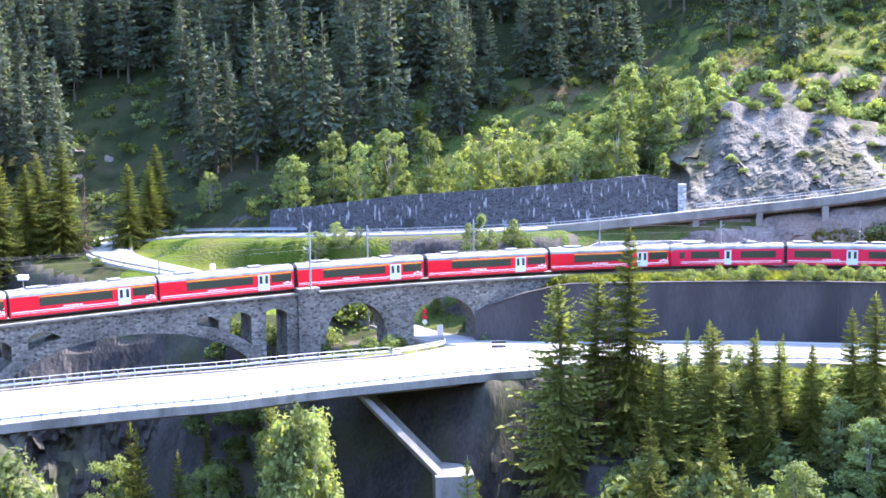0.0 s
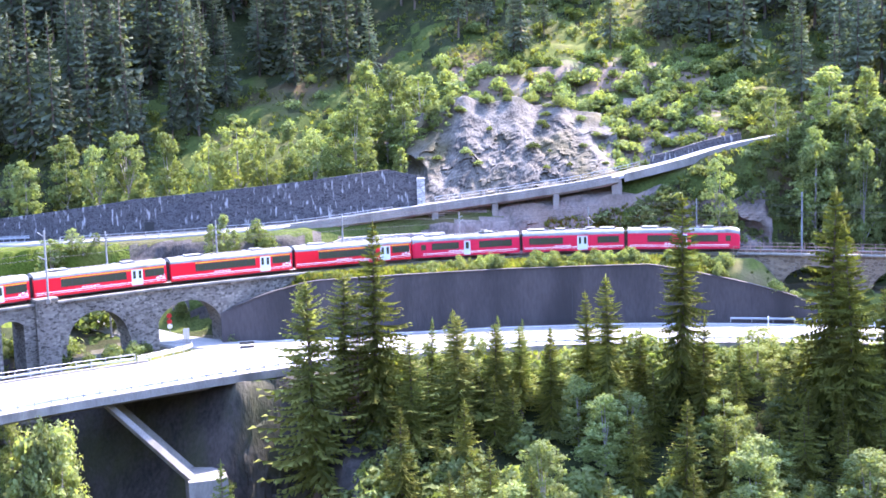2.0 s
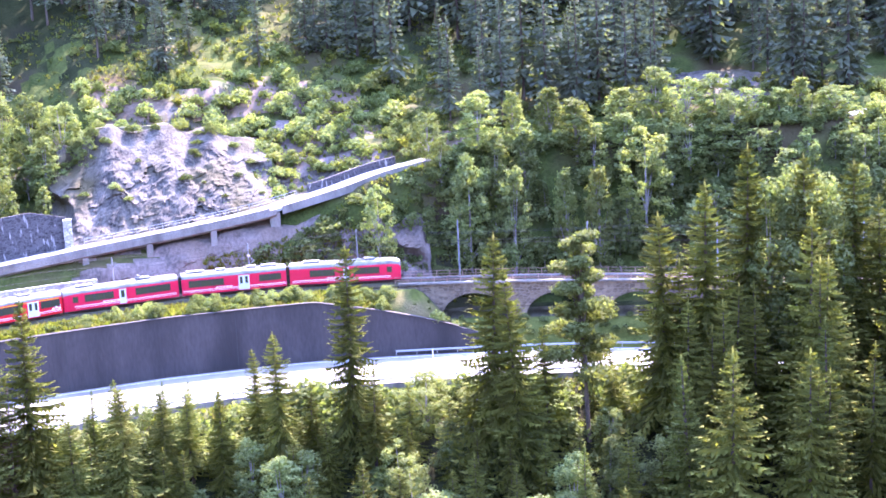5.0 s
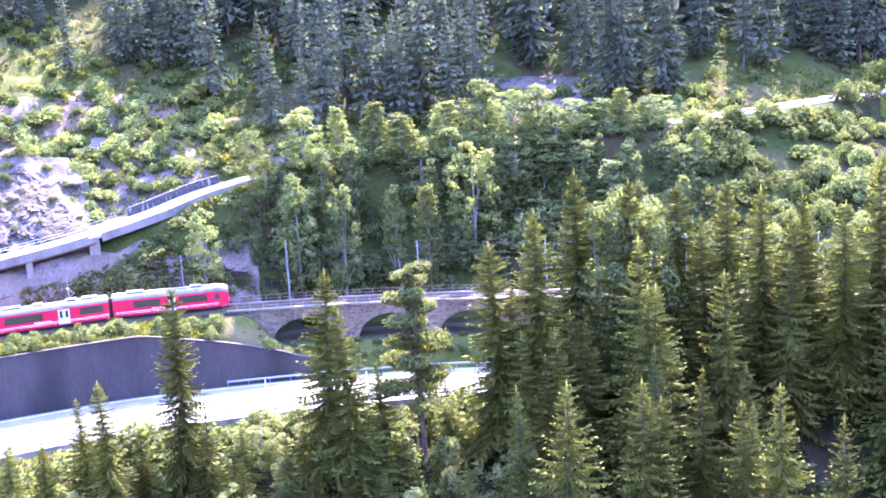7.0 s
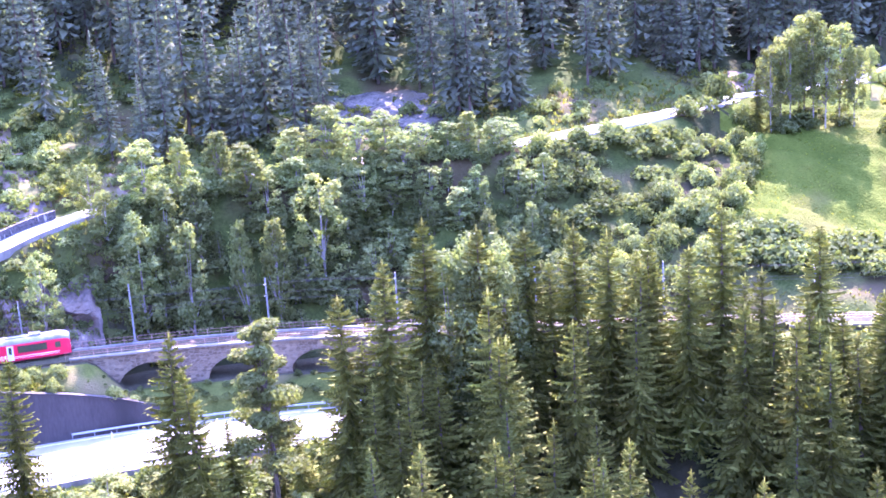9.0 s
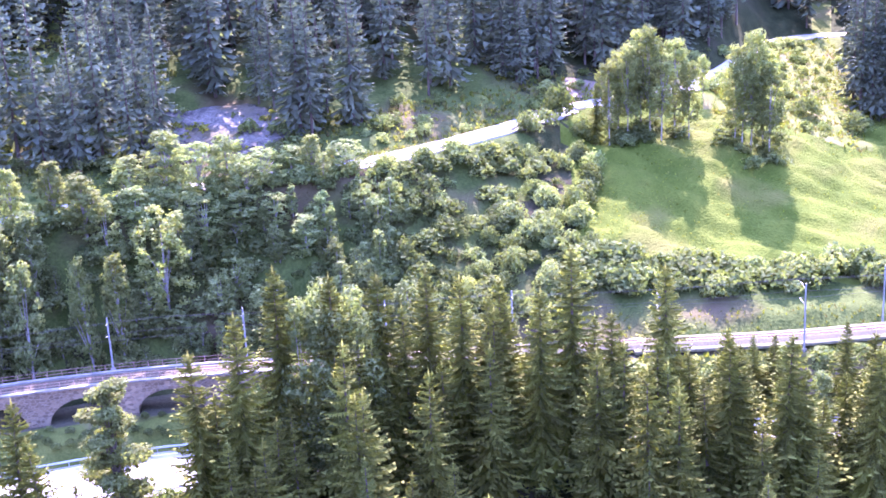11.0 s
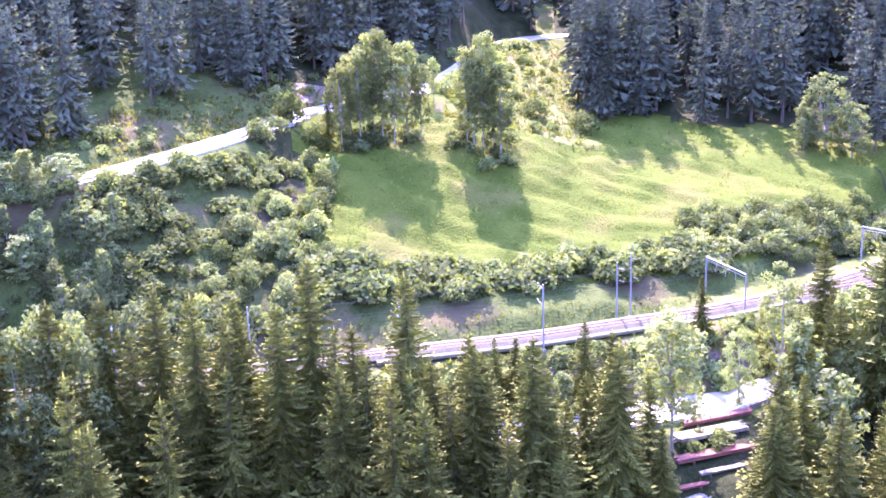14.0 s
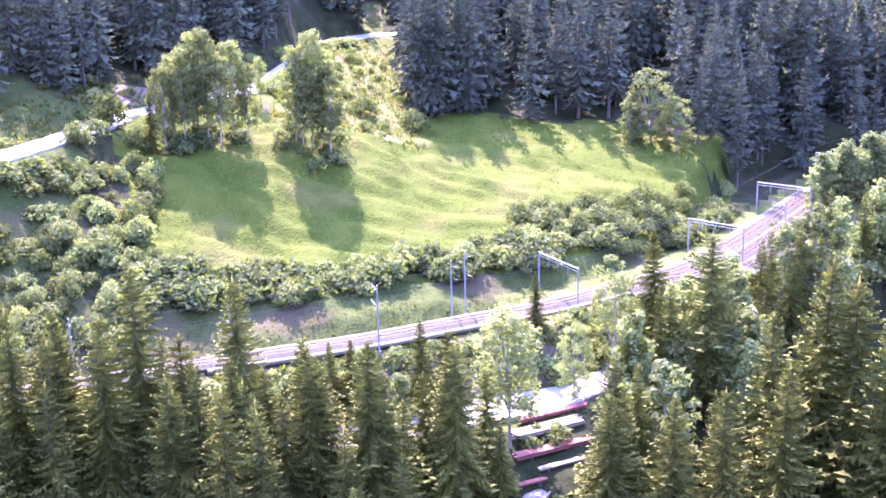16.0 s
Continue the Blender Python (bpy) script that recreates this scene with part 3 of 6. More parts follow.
for k in range(len(hill_road)):
    for side_, up_ in ((-lanes[k], 0.02), (3.2, 0.02), (3.4, -0.4), (-lanes[k] - 0.2, -0.4)):
        ring.append(hill_road[k] + unit_out[k] * side_ + np.array([0, 0, up_]))
b = Build().add(ring, [(k * 4 + q, k * 4 + 4 + q, k * 4 + 4 + (q + 1) % 4, k * 4 + (q + 1) % 4) for k in range(len(hill_road) - 1) for q in range(4)] + [(0, 1, 2, 3), tuple(len(ring) - 4 + q for q in (3, 2, 1, 0))])
tagged(part("hill_road", b, M_ASPHALT), "narrow asphalt road climbing round a hairpin bend", "road", kind="structure")


def marking(line, out, width=0.15, up=0.006, dash=None):
    bb = Build()
    if dash is None:
        bb.sweep(line, [(out - width / 2, up), (out + width / 2, up), (out + width / 2, up - 0.02), (out - width / 2, up - 0.02)])
    else:
        n = len(line)
        for i in range(0, n - dash, dash * 2):
            bb.sweep(line[i:i + dash + 1], [(out - width / 2, up), (out + width / 2, up), (out + width / 2, up - 0.02), (out - width / 2, up - 0.02)])
    return bb


part("edge_line", marking(offset(far_edge, 0.9), 0), M_LINE, low_road, "white painted edge line")
part("edge_line", marking(offset(near_edge, -0.9), 0), M_LINE, low_road, "white painted edge line")


# road bridge over the gorge: a slab, edge beams and two slanted legs
bridge = thing("road_bridge", "concrete road bridge with slanted legs across the gorge", "bridge", kind="structure")
A0, A1 = -34.0, 1.5
ne, fe = low_line(LOW_NEAR, A0, A1), low_line(LOW_FAR, A0, -5.6)
part("edge_beam", Build().sweep(ne, [(-0.35, 0.22), (0.3, 0.22), (0.3, -0.75), (0.0, -0.85), (-0.35, -0.4)]), M_CONCRETE, bridge, "pale concrete edge beam")
part("edge_beam", Build().sweep(fe, [(-0.3, 0.2), (0.35, 0.2), (0.35, -0.4), (-0.3, -0.75)]), M_CONCRETE, bridge, "pale concrete edge beam")
mid_az = np.arange(A0, A1 + 1, 1.0)
mid = low_line((mid_az, [min(float(table(LOW_NEAR, a)) + 8.5, 0.5 * float(table(LOW_NEAR, a) + table(LOW_FAR, a))) for a in mid_az]), A0, A1)
part("girder", Build().sweep(mid, [(-6.2, -0.5), (6.2, -0.5), (4.6, -1.9), (-4.6, -1.9)]), M_CONCRETE, bridge, "dark concrete box girder under the deck")
for a_top, a_foot, z_foot in ((-8.2, -4.4, -19.6), (-24.0, -28.5, -24.0)):
    for off in (2.6, 11.0):
        t0 = polar(a_top, float(table(LOW_NEAR, a_top)) + off, float(table(LOW_Z, a_top)) - 1.4)
        t1 = polar(a_foot, float(table(LOW_NEAR, a_foot)) + off * 0.6 - 5.4, z_foot)
        part("slanted_leg", Build().tube([t0, t1], [0.5, 0.62], 4), M_CONCRETE, bridge, "slanted pale concrete leg")
    foot = polar(a_foot + 0.6, float(table(LOW_NEAR, a_foot)) - 0.4, z_foot - 9.0)
    if a_foot > -10:
        part("footing", Build().box(foot, (4.6, 9.5, 18.6), -radians(a_foot)), M_CONCRETE, bridge, "concrete footing block")

# kerb along the open road
for ln, o in ((low_line(LOW_NEAR, 1.5, 90), 0.0),):
    tagged(part("kerb", Build().sweep(ln, [(-0.3, 0.15), (0.2, 0.15), (0.2, -0.6), (-0.3, -0.6)]), M_CONCRETE), "low concrete kerb beside the road", "kerb", kind="structure")


def guard_rail(name, line, label, rails=((0.62, 0.30),), post_gap=2, post_h=0.95, group="road guard rails", top_rail=True):
    """Steel rails on posts along a line."""
    g = thing(name, label, "guard rail", group)
    for h, tall in rails:
        part("rail", Build().sweep(line, [(-0.03, h + tall / 2), (0.05, h + tall / 4), (0.0, h), (0.05, h - tall / 4), (-0.03, h - tall / 2), (-0.06, h)]), M_GALV, g, smooth=False)
    if top_rail:
        part("handrail", Build().tube(line[::2] + np.array([0, 0, post_h]), 0.045, 5), M_GALV, g)
    base = Build().box((0, 0, post_h / 2), (0.09, 0.12, post_h)).mesh("post", M_GALV)
    step = max(1, int(post_gap / np.linalg.norm(line[1, :2] - line[0, :2])))
    for i in range(0, len(line), step):
        p = part("post", base, M_GALV, g)
        d = line[min(i + 1, len(line) - 1)] - line[max(i - 1, 0)]
        p.matrix_world = Matrix.Translation(line[i]) @ Matrix.Rotation(math.atan2(d[1], d[0]), 4, "Z")
    return g


guard_rail("guard_rail", offset(low_line(LOW_NEAR, -34, 40), -0.05, 0.2), "galvanised steel railing along the bridge edge", ((0.5, 0.3),), 2, 1.05)
far_rail = low_line(LOW_FAR, -34, -6.2)
turn_in = spline([polar(-6.2, float(table(LOW_FAR, -6.2)), -8.6), polar(-4.8, 161.5, -8.6), polar(-3.6, 165, -8.7), polar(-3.6, 168, -8.6), polar(-4.6, 169.0, -8.5), polar(-6.2, 168.2, -8.2)], 1.0)
guard_rail("guard_rail", offset(far_rail, 0.0, 0.2), "galvanised double steel railing on the bridge", ((0.45, 0.3),), 2, 1.05)
guard_rail("guard_rail", turn_in, "curved galvanised steel railing at the road junction", ((0.55, 0.3),), 2, 0.95)
guard_rail("guard_rail", low_line(LOW_FAR, 22.5, 40, up=0.1), "galvanised steel guard rail beside the road", ((0.6, 0.3),), 3, 0.75, top_rail=False)
hr_az = np.degrees(np.arctan2(hill_road[:, 0] - CX, hill_road[:, 1] - CY))
s_apex = int(np.argmin(hr_az))
s_wall = int(np.argmin(np.abs(hr_az + 10) + np.where(np.arange(len(hr_az)) < s_apex, 99, 0)))
guard_rail("guard_rail", (hill_road - unit_out * (lanes + 0.1)[:, None])[s_apex - 34:s_wall], "galvanised steel guard rail round the hairpin bend", ((0.6, 0.32),), 3, 0.9)
idx = lambda a: s_apex + int(np.argmin(np.abs(hr_az[s_apex:] - a)))
guard_rail("guard_rail", offset(hill_road[idx(-8):idx(7)], 3.2), "slim steel railing beside the climbing road", ((0.5, 0.08),), 3, 0.95)
guard_rail("guard_rail", offset(hill_road[idx(8.8):idx(18.9)], -3.0), "steel railing on the climbing road", ((0.5, 0.08),), 3, 0.95)
guard_rail("guard_rail", offset(hill_road[idx(44):idx(57)], 3.1), "dark steel guard rail beside the climbing road", ((0.55, 0.3),), 4, 0.8)

# climbing road carried on a concrete slab with short piers and parapet blocks
ramp = thing("road_gallery", "concrete road deck on short piers above a rock face", "bridge", kind="structure")
rl = hill_road[idx(1.5):idx(17.6)]
part("deck_edge", Build().sweep(offset(rl, 3.5), [(-0.9, 0.1), (0.25, 0.1), (0.25, -0.75), (-0.3, -1.15), (-0.9, -1.15)]), M_CONCRETE, ramp, "pale concrete deck edge")
part("deck_slab", Build().sweep(rl, [(-3.6, -0.42), (2.7, -0.42), (2.7, -1.1), (-3.6, -1.1)]), M_CONCRETE, ramp)
for i in range(1, len(rl) - 4, 4):
    part("parapet_block", Build().sweep(offset(rl, 3.5)[i:i + 5] * np.array([1, 1, 1]), [(-0.21, 0.12), (0.21, 0.12), (0.17, 0.52), (-0.17, 0.52)]), M_CONCRETE, ramp)
for a in (4.0, 8.7, 11.5, 14.4):
    k = idx(a)
    p = offset(hill_road, 3.0)[k]
    d = hill_road[k + 1] - hill_road[k - 1]
    part("pier", Build().box((p[0], p[1], p[2] - 3.6), (0.95, 1.2, 5.6), math.atan2(d[1], d[0])), M_CONCRETE, ramp)
part("back_wall", Build().sweep(offset(rl[20:], 0.6), [(-0.4, -0.6), (0.2, -0.6), (0.2, -4.5), (-0.4, -4.5)]), M_CONCRETE, ramp, "shaded concrete wall under the deck")

p = offset(hill_road, 2.0)[idx(17.2)]
part("abutment", Build().box((p[0], p[1], p[2] - 2.6), (1.6, 2.6, 4.2), -radians(17)), M_CONCRETE, ramp, "broad pale concrete abutment")
up = hill_road[idx(17.6):idx(25.0)]
tagged(part("road_edge", Build().sweep(offset(up, 3.35), [(-0.3, 0.3), (0.25, 0.3), (0.3, -1.0), (-0.3, -1.0)]), M_CONCRETE), "low pale concrete parapet on the climbing road", "parapet", kind="structure")
# ---------------------------------------------------------------- track
rail_way = thing("railway_track", "narrow-gauge railway track on a ballast bed", "railway track", kind="structure")
part("ballast_bed", Build().sweep(track[::2], [(-2.1, -0.5), (-1.25, -0.12), (1.25, -0.12), (2.1, -0.5), (2.1, -0.9), (-2.1, -0.9)]), M_BALLAST, rail_way)
for o in (-0.53, 0.53):
    part("rail", Build().sweep(track, [(o - 0.035, 0.0), (o + 0.035, 0.0), (o + 0.06, -0.12), (o - 0.06, -0.12)]), M_RUST, rail_way)


def sleepers(line, step):
    bb = Build()
    for i in range(0, len(line) - 1, step):
        d = line[i + 1] - line[i]
        bb.box((line[i, 0], line[i, 1], line[i, 2] - 0.14), (0.24, 1.9, 0.14), math.atan2(d[1], d[0]))
    return bb


part("sleepers", sleepers(track, 1), M_SLEEPER, rail_way, kind="stuff")
tagged(part("gravel_bed", Build().sweep(track[index_of(56):][::2], [(-2.8, -0.62), (-2.6, -0.5), (2.6, -0.5), (2.8, -0.62), (2.8, -1.0), (-2.8, -1.0)]), M_GRAVEL), "pale gravel strip beside the track", "gravel", kind="structure")
# second and third track towards the station
yard = track[np.argmin(np.abs(TR_AZ - 70)):]
grow = np.clip((np.arange(len(yard)) * 0.5 - 12) / 34.0, 0, 1)
grow = grow * grow * (3 - 2 * grow)
for n_, gap in enumerate((4.1, 8.0)):
    st, en = int(np.argmax(np.abs(grow * gap) > 1.2)), index_of((86.5, 80.9)[n_]) - index_of(70)
    moved = offset(yard, gap)
    ln = np.array([moved[i] * grow[i] + yard[i] * (1 - grow[i]) for i in range(st, en)])
    tagged(part("gravel_bed", Build().sweep(ln[::2], [(-2.7, -0.63), (-2.5, -0.51 - 0.004 * n_), (2.5, -0.51 - 0.004 * n_), (2.7, -0.63), (2.7, -1.0), (-2.7, -1.0)]), M_GRAVEL), "pale gravel strip beside the station tracks", "gravel", kind="structure")
    side = thing("side_track", "narrow-gauge station side track on pale ballast", "railway track", kind="structure")
    part("ballast_bed", Build().sweep(ln[::2], [(-2.0, -0.55), (-1.2, -0.14), (1.2, -0.14), (2.0, -0.55), (2.0, -0.9), (-2.0, -0.9)]), M_BALLAST, side)
    for o in (-0.53, 0.53):
        part("rail", Build().sweep(ln, [(o - 0.035, 0.0), (o + 0.035, 0.0), (o + 0.06, -0.12), (o - 0.06, -0.12)]), M_RUST, side)
    part("sleepers", sleepers(ln, 1), M_SLEEPER, side, kind="stuff")


# ---------------------------------------------------------------- viaducts
def viaduct(name, label, a0, a1, solids, material, top=-0.35, half=2.15, cap_up=0.28):
    """A curved stone bridge: solids(s) gives, at the length s from a0, the spans of height that are filled."""
    v = thing(name, label, "viaduct", kind="structure")
    line = track[index_of(a0):index_of(a1) + 1]
    n = len(line)
    left, right = offset(line, -half), offset(line, half)
    bb = Build()
    for i in range(n - 1):
        s = (i + 0.5) * 0.5
        for lo, hi in solids(s, float(line[i, 2])):
            pts = [(*right[i, :2], lo[0]), (*right[i + 1, :2], lo[1]), (*left[i + 1, :2], lo[1]), (*left[i, :2], lo[0]),
                   (*right[i, :2], hi[0]), (*right[i + 1, :2], hi[1]), (*left[i + 1, :2], hi[1]), (*left[i, :2], hi[0])]
            bb.add(pts, [(3, 2, 1, 0), (4, 5, 6, 7), (0, 1, 5, 4), (1, 2, 6, 5), (2, 3, 7, 6), (3, 0, 4, 7)])
    whole = bb.mesh("masonry", material)
    bm = bmesh.new()
    bm.from_mesh(whole)
    bmesh.ops.remove_doubles(bm, verts=bm.verts, dist=0.03)
    bm.to_mesh(whole)
    bm.free()
    part("masonry", whole, material, v)
    for o in (-1, 1):
        part("coping", Build().sweep(offset(line, o * (half + 0.05)), [(-0.35, top + cap_up), (0.35, top + cap_up), (0.35, top), (-0.35, top)]), M_CONCRETE, v, "pale coping stones along the edge")
    return v, line


def arch_height(s, s0, s1, spring, crown):
    """Underside of a round arch from s0 to s1."""
    u = (s - (s0 + s1) / 2) / ((s1 - s0) / 2)
    return spring + (crown - spring) * math.sqrt(max(0.0, 1 - u * u))


V1A, V1B = -36.0, 2.4
SMALL = [(-26.2, -25.2, -3.0), (-24.9, -23.9, -2.9), (-23.1, -21.8, -2.3), (-15.6, -14.6, -2.35), (-14.0, -13.0, -2.25), (-12.35, -11.35, -2.15)]
BIG = (-24.9, -12.4, -11.5, -3.7)      # from, to, spring, crown of the great arch
ROUND = [(-9.45, -6.55, -6.2, -2.15), (-5.3, -2.15, -6.0, -2.2)]
SIDE = [(-34.5, -31.5, -6.0, -2.5), (-30.5, -27.4, -6.0, -2.6)]


def first_solids(s, zr):
    top = zr - 0.34
    a = TR_AZ[min(index_of(V1A) + int(s / 0.5), len(TR_AZ) - 1)]
    for q0, q1, spring, crown in ROUND + SIDE:
        if q0 < a < q1:
            lo = arch_height(a, q0, q1, spring, crown)
            a2 = a + 0.17
            lo2 = arch_height(min(a2, q1), q0, q1, spring, crown)
            return [((lo, lo2), (top, top))]
    if BIG[0] < a < BIG[1]:
        lo, lo2 = arch_height(a, *BIG), arch_height(min(a + 0.17, BIG[1]), *BIG)
        ring = 1.15 + 0.5 * abs((a - (BIG[0] + BIG[1]) / 2) / ((BIG[1] - BIG[0]) / 2))
        for q0, q1, crown in SMALL:
            if q0 < a < q1 and lo + ring < crown - 0.3:
                c1 = arch_height(a, q0, q1, crown - 0.75, crown)
                c2 = arch_height(min(a + 0.17, q1), q0, q1, crown - 0.75, crown)
                return [((lo, lo2), (lo + ring, lo2 + ring)), ((c1, c2), (top, top))]
        return [((lo, lo2), (top, top))]
    for q0, q1, crown in SMALL:
        if q0 < a < q1:
            c1 = arch_height(a, q0, q1, crown - 0.75, crown)
            c2 = arch_height(min(a + 0.17, q1), q0, q1, crown - 0.75, crown)
            return [((c1, c2), (top, top))] + ([((-30.0, -30.0), (-12.0, -12.0))] if a > BIG[1] else [])
    foot = -3.5 if a > -0.5 else -14.0 if a > -11 else -34.0
    return [((foot, foot), (top, top))]


via1, _ = viaduct("stone_viaduct", "grey stone railway viaduct with one great arch and smaller side arches", V1A, V1B, first_solids, M_STONE)
# arch rings: single wedge stones, a little proud of both faces
def ring_stones(host, a0, a1, spring, crown, depth, count, material, half=2.15, az_ref=None):
    for k in range(count):
        th0, th1 = math.pi * (1 - k / count), math.pi * (1 - (k + 0.86) / count)
        c = (a0 + a1) / 2
        pts = []
        for th in (th0, th1):
            for d in (0.0, depth):
                ii = index_of(c)
                half_len = (a1 - a0) / 2 * radians(1) * TR_R[ii]
                s = math.cos(th) * (half_len + d)
                j = ii + s / 0.5
                j = max(1, min(len(track) - 2, j))
                i0 = int(j)
                p = track[i0] + (track[i0 + 1] - track[i0]) * (j - i0)
                tdir = track[i0 + 1] - track[i0]
                tdir = tdir / np.linalg.norm(tdir)
                z = spring + math.sin(th) * (crown - spring + d)
                pts.append((p, np.array([tdir[1], -tdir[0], 0]), z))
        vs, proud = [], half + 0.04 + 0.05 * rng.random()
        for o in (-proud, proud):
            vs += [tuple(pts[q][0][:2] + pts[q][1][:2] * o) + (pts[q][2] - 0.03,) for q in (0, 1, 3, 2)]
        part("arch_stone", Build().add(vs, [(0, 1, 2, 3), (7, 6, 5, 4), (0, 4, 5, 1), (1, 5, 6, 2), (2, 6, 7, 3), (3, 7, 4, 0)]), material, host)


ring_stones(via1, BIG[0], BIG[1], BIG[2], BIG[3], 1.1, 84, M_STONE)
for q0, q1, sp, cr in ROUND:
    ring_stones(via1, q0, q1, sp, cr, 0.62, 30, M_STONE)
# broad pier with a proud pilaster
for a0, a1, zf in ((-10.85, -9.75, -16),):
    ln = track[index_of(a0):index_of(a1) + 1]
    part("pilaster", Build().sweep(ln, [(-2.75, 0.25), (2.75, 0.25), (2.9, zf), (-2.9, zf)]), M_STONE, via1, "broad stone pier with a proud pilaster")
    part("pilaster_cap", Build().sweep(ln, [(-3.0, 0.5), (3.0, 0.5), (3.0, 0.2), (-3.0, 0.2)][:4]), M_CONCRETE, via1)

V2A, V2B = 23.0, 40.0
ARCHES2 = [(24.9, 28.1, -5.8, -1.9), (28.9, 32.1, -5.8, -1.9), (32.8, 36.0, -5.8, -1.9)]


def second_solids(s, zr):
    a = TR_AZ[min(index_of(V2A) + int(s / 0.5), len(TR_AZ) - 1)]
    for q0, q1, spring, crown in ARCHES2:
        if q0 < a < q1:
            return [((arch_height(a, q0, q1, spring, crown), arch_height(min(a + 0.16, q1), q0, q1, spring, crown)), (zr - 0.34, zr - 0.34))]
    return [((-10.0, -10.0), (zr - 0.34, zr - 0.34))]


via2, _ = viaduct("stone_viaduct", "reddish-brown stone railway viaduct with three round arches", V2A, V2B, second_solids, M_STONE_WARM)
for q in ARCHES2:
    ring_stones(via2, *q, 0.55, 28, M_STONE_WARM)


def railing(line, label, material, height=1.0, gap=4):
    g = thing("track_railing", label, "railing", "track railings")
    for h in (0.5, height):
        part("rail", Build().tube(line[::3] + np.array([0, 0, h]), 0.035, 5), material, g)
    base = Build().box((0, 0, height / 2), (0.07, 0.07, height)).mesh("post", material)
    for i in range(0, len(line), gap):
        part("post", base, material, g).location = line[i]
    return g


railing(offset(track[index_of(22.8):index_of(41)], 2.3, -0.1), "thin brown steel railing on the viaduct edge", M_RUSTRAIL)
railing(offset(track[index_of(22.8):index_of(41)], -2.3, -0.1), "thin brown steel railing on the viaduct edge", M_RUSTRAIL)

# ---------------------------------------------------------------- walls
WALL_TOP = ([-2.0, -1.2, 0.2, 2.4, 10, 18.9, 22.6, 24.9, 26.5], [-4.6, -3.7, -2.4, -1.1, -1.1, -1.0, -3.2, -5.0, -6.6])
b = Build()
azs = np.arange(-2.0, 26.6, 0.5)
verts = []
for a in azs:
    rf, z, t = float(table(LOW_FAR, a)), float(table(LOW_Z, a)), float(table(WALL_TOP, a))
    verts += [polar(a, rf + 0.35, z - 0.8), polar(a, rf + 0.95, t), polar(a, rf + 1.5, t), polar(a, rf + 1.7, z - 0.8)]
b.add(verts, [(i * 4 + k, i * 4 + 4 + k, i * 4 + 4 + (k + 1) % 4, i * 4 + (k + 1) % 4) for i in range(len(azs) - 1) for k in range(4)] + [(0, 1, 2, 3), tuple(len(verts) - 4 + k for k in (3, 2, 1, 0))])
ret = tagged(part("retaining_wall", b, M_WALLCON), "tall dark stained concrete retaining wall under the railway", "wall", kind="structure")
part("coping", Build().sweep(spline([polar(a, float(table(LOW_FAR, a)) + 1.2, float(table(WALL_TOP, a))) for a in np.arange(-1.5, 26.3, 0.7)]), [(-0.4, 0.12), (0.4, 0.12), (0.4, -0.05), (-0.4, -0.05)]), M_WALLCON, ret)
for a in (7.2, 15.0, 20.4):
    rf, z, t = float(table(LOW_FAR, a)), float(table(LOW_Z, a)), float(table(WALL_TOP, a))
    part("joint", Build().add([polar(a - 0.012, rf + 0.335, z - 0.5), polar(a + 0.012, rf + 0.335, z - 0.5), polar(a + 0.012, rf + 0.93, t - 0.06), polar(a - 0.012, rf + 0.93, t - 0.06)], [(0, 1, 2, 3)]), M_BLACK, ret)

# rubble wall above the climbing road
WTOP = ([-11.5, -8, -5.2, 2.7, 6.6, 8.5], [6.0, 8.0, 9.6, 11.7, 13.0, 11.4])
wl = hill_road[idx(-11.5):idx(8.5)]
back = offset(wl, -4.4)
wa = np.degrees(np.arctan2(back[:, 0] - CX, back[:, 1] - CY))
verts = []
dline = np.gradient(wl[:, :2], axis=0)
for i in range(len(wl)):
    n_ = np.array([-dline[i, 1], dline[i, 0], 0]) / np.linalg.norm(dline[i])
    t = float(np.interp(wa[i], *WTOP))
    z = wl[i, 2]
    for o, h in ((0, z - 0.5), (0.5, t), (1.0, t), (1.3, z - 0.5)):
        q = back[i] + n_ * o
        verts.append((q[0], q[1], h))
b = Build().add(verts, [(i * 4 + k, i * 4 + 4 + k, i * 4 + 4 + (k + 1) % 4, i * 4 + (k + 1) % 4) for i in range(len(wl) - 1) for k in range(4)])
rub = tagged(part("rubble_wall", b, M_STONE_DARK), "long dark rubble stone wall with pale lime streaks", "wall", kind="structure")
p = back[-1]
part("end_pier", Build().box((p[0], p[1], wl[-1, 2] + 1.9), (1.3, 1.3, 4.8), -radians(8.5)), M_STONE_PALE, rub, "pale stone end pier")
# no hole is cut: a solid black box paints the opening's inner shade
q = back[int(len(back) * 0.40)]
part("culvert", Build().box((q[0], q[1] - 0.05, hill_road[idx(-6)][2] + 1.3), (1.6, 0.5, 1.7), 0.25), M_BLACK, rub, "square wall opening, its dark inside painted as a black box")
# dry wall below the deck
dl = track[index_of(1.5):index_of(9.6)]
dw = offset(dl, -4.9)
da = np.degrees(np.arctan2(dw[:, 0] - CX, dw[:, 1] - CY))
verts = []
for i in range(len(dw)):
    t = float(np.interp(da[i], [1.5, 4.2, 9.5], [0.6, 3.6, 3.4]))
    for o, h in ((0, -0.9), (-0.45, t), (-1.0, t), (-1.4, -0.9)):
        qq = dw[i] + np.array([0, -o, 0])
        verts.append((qq[0], qq[1], h))
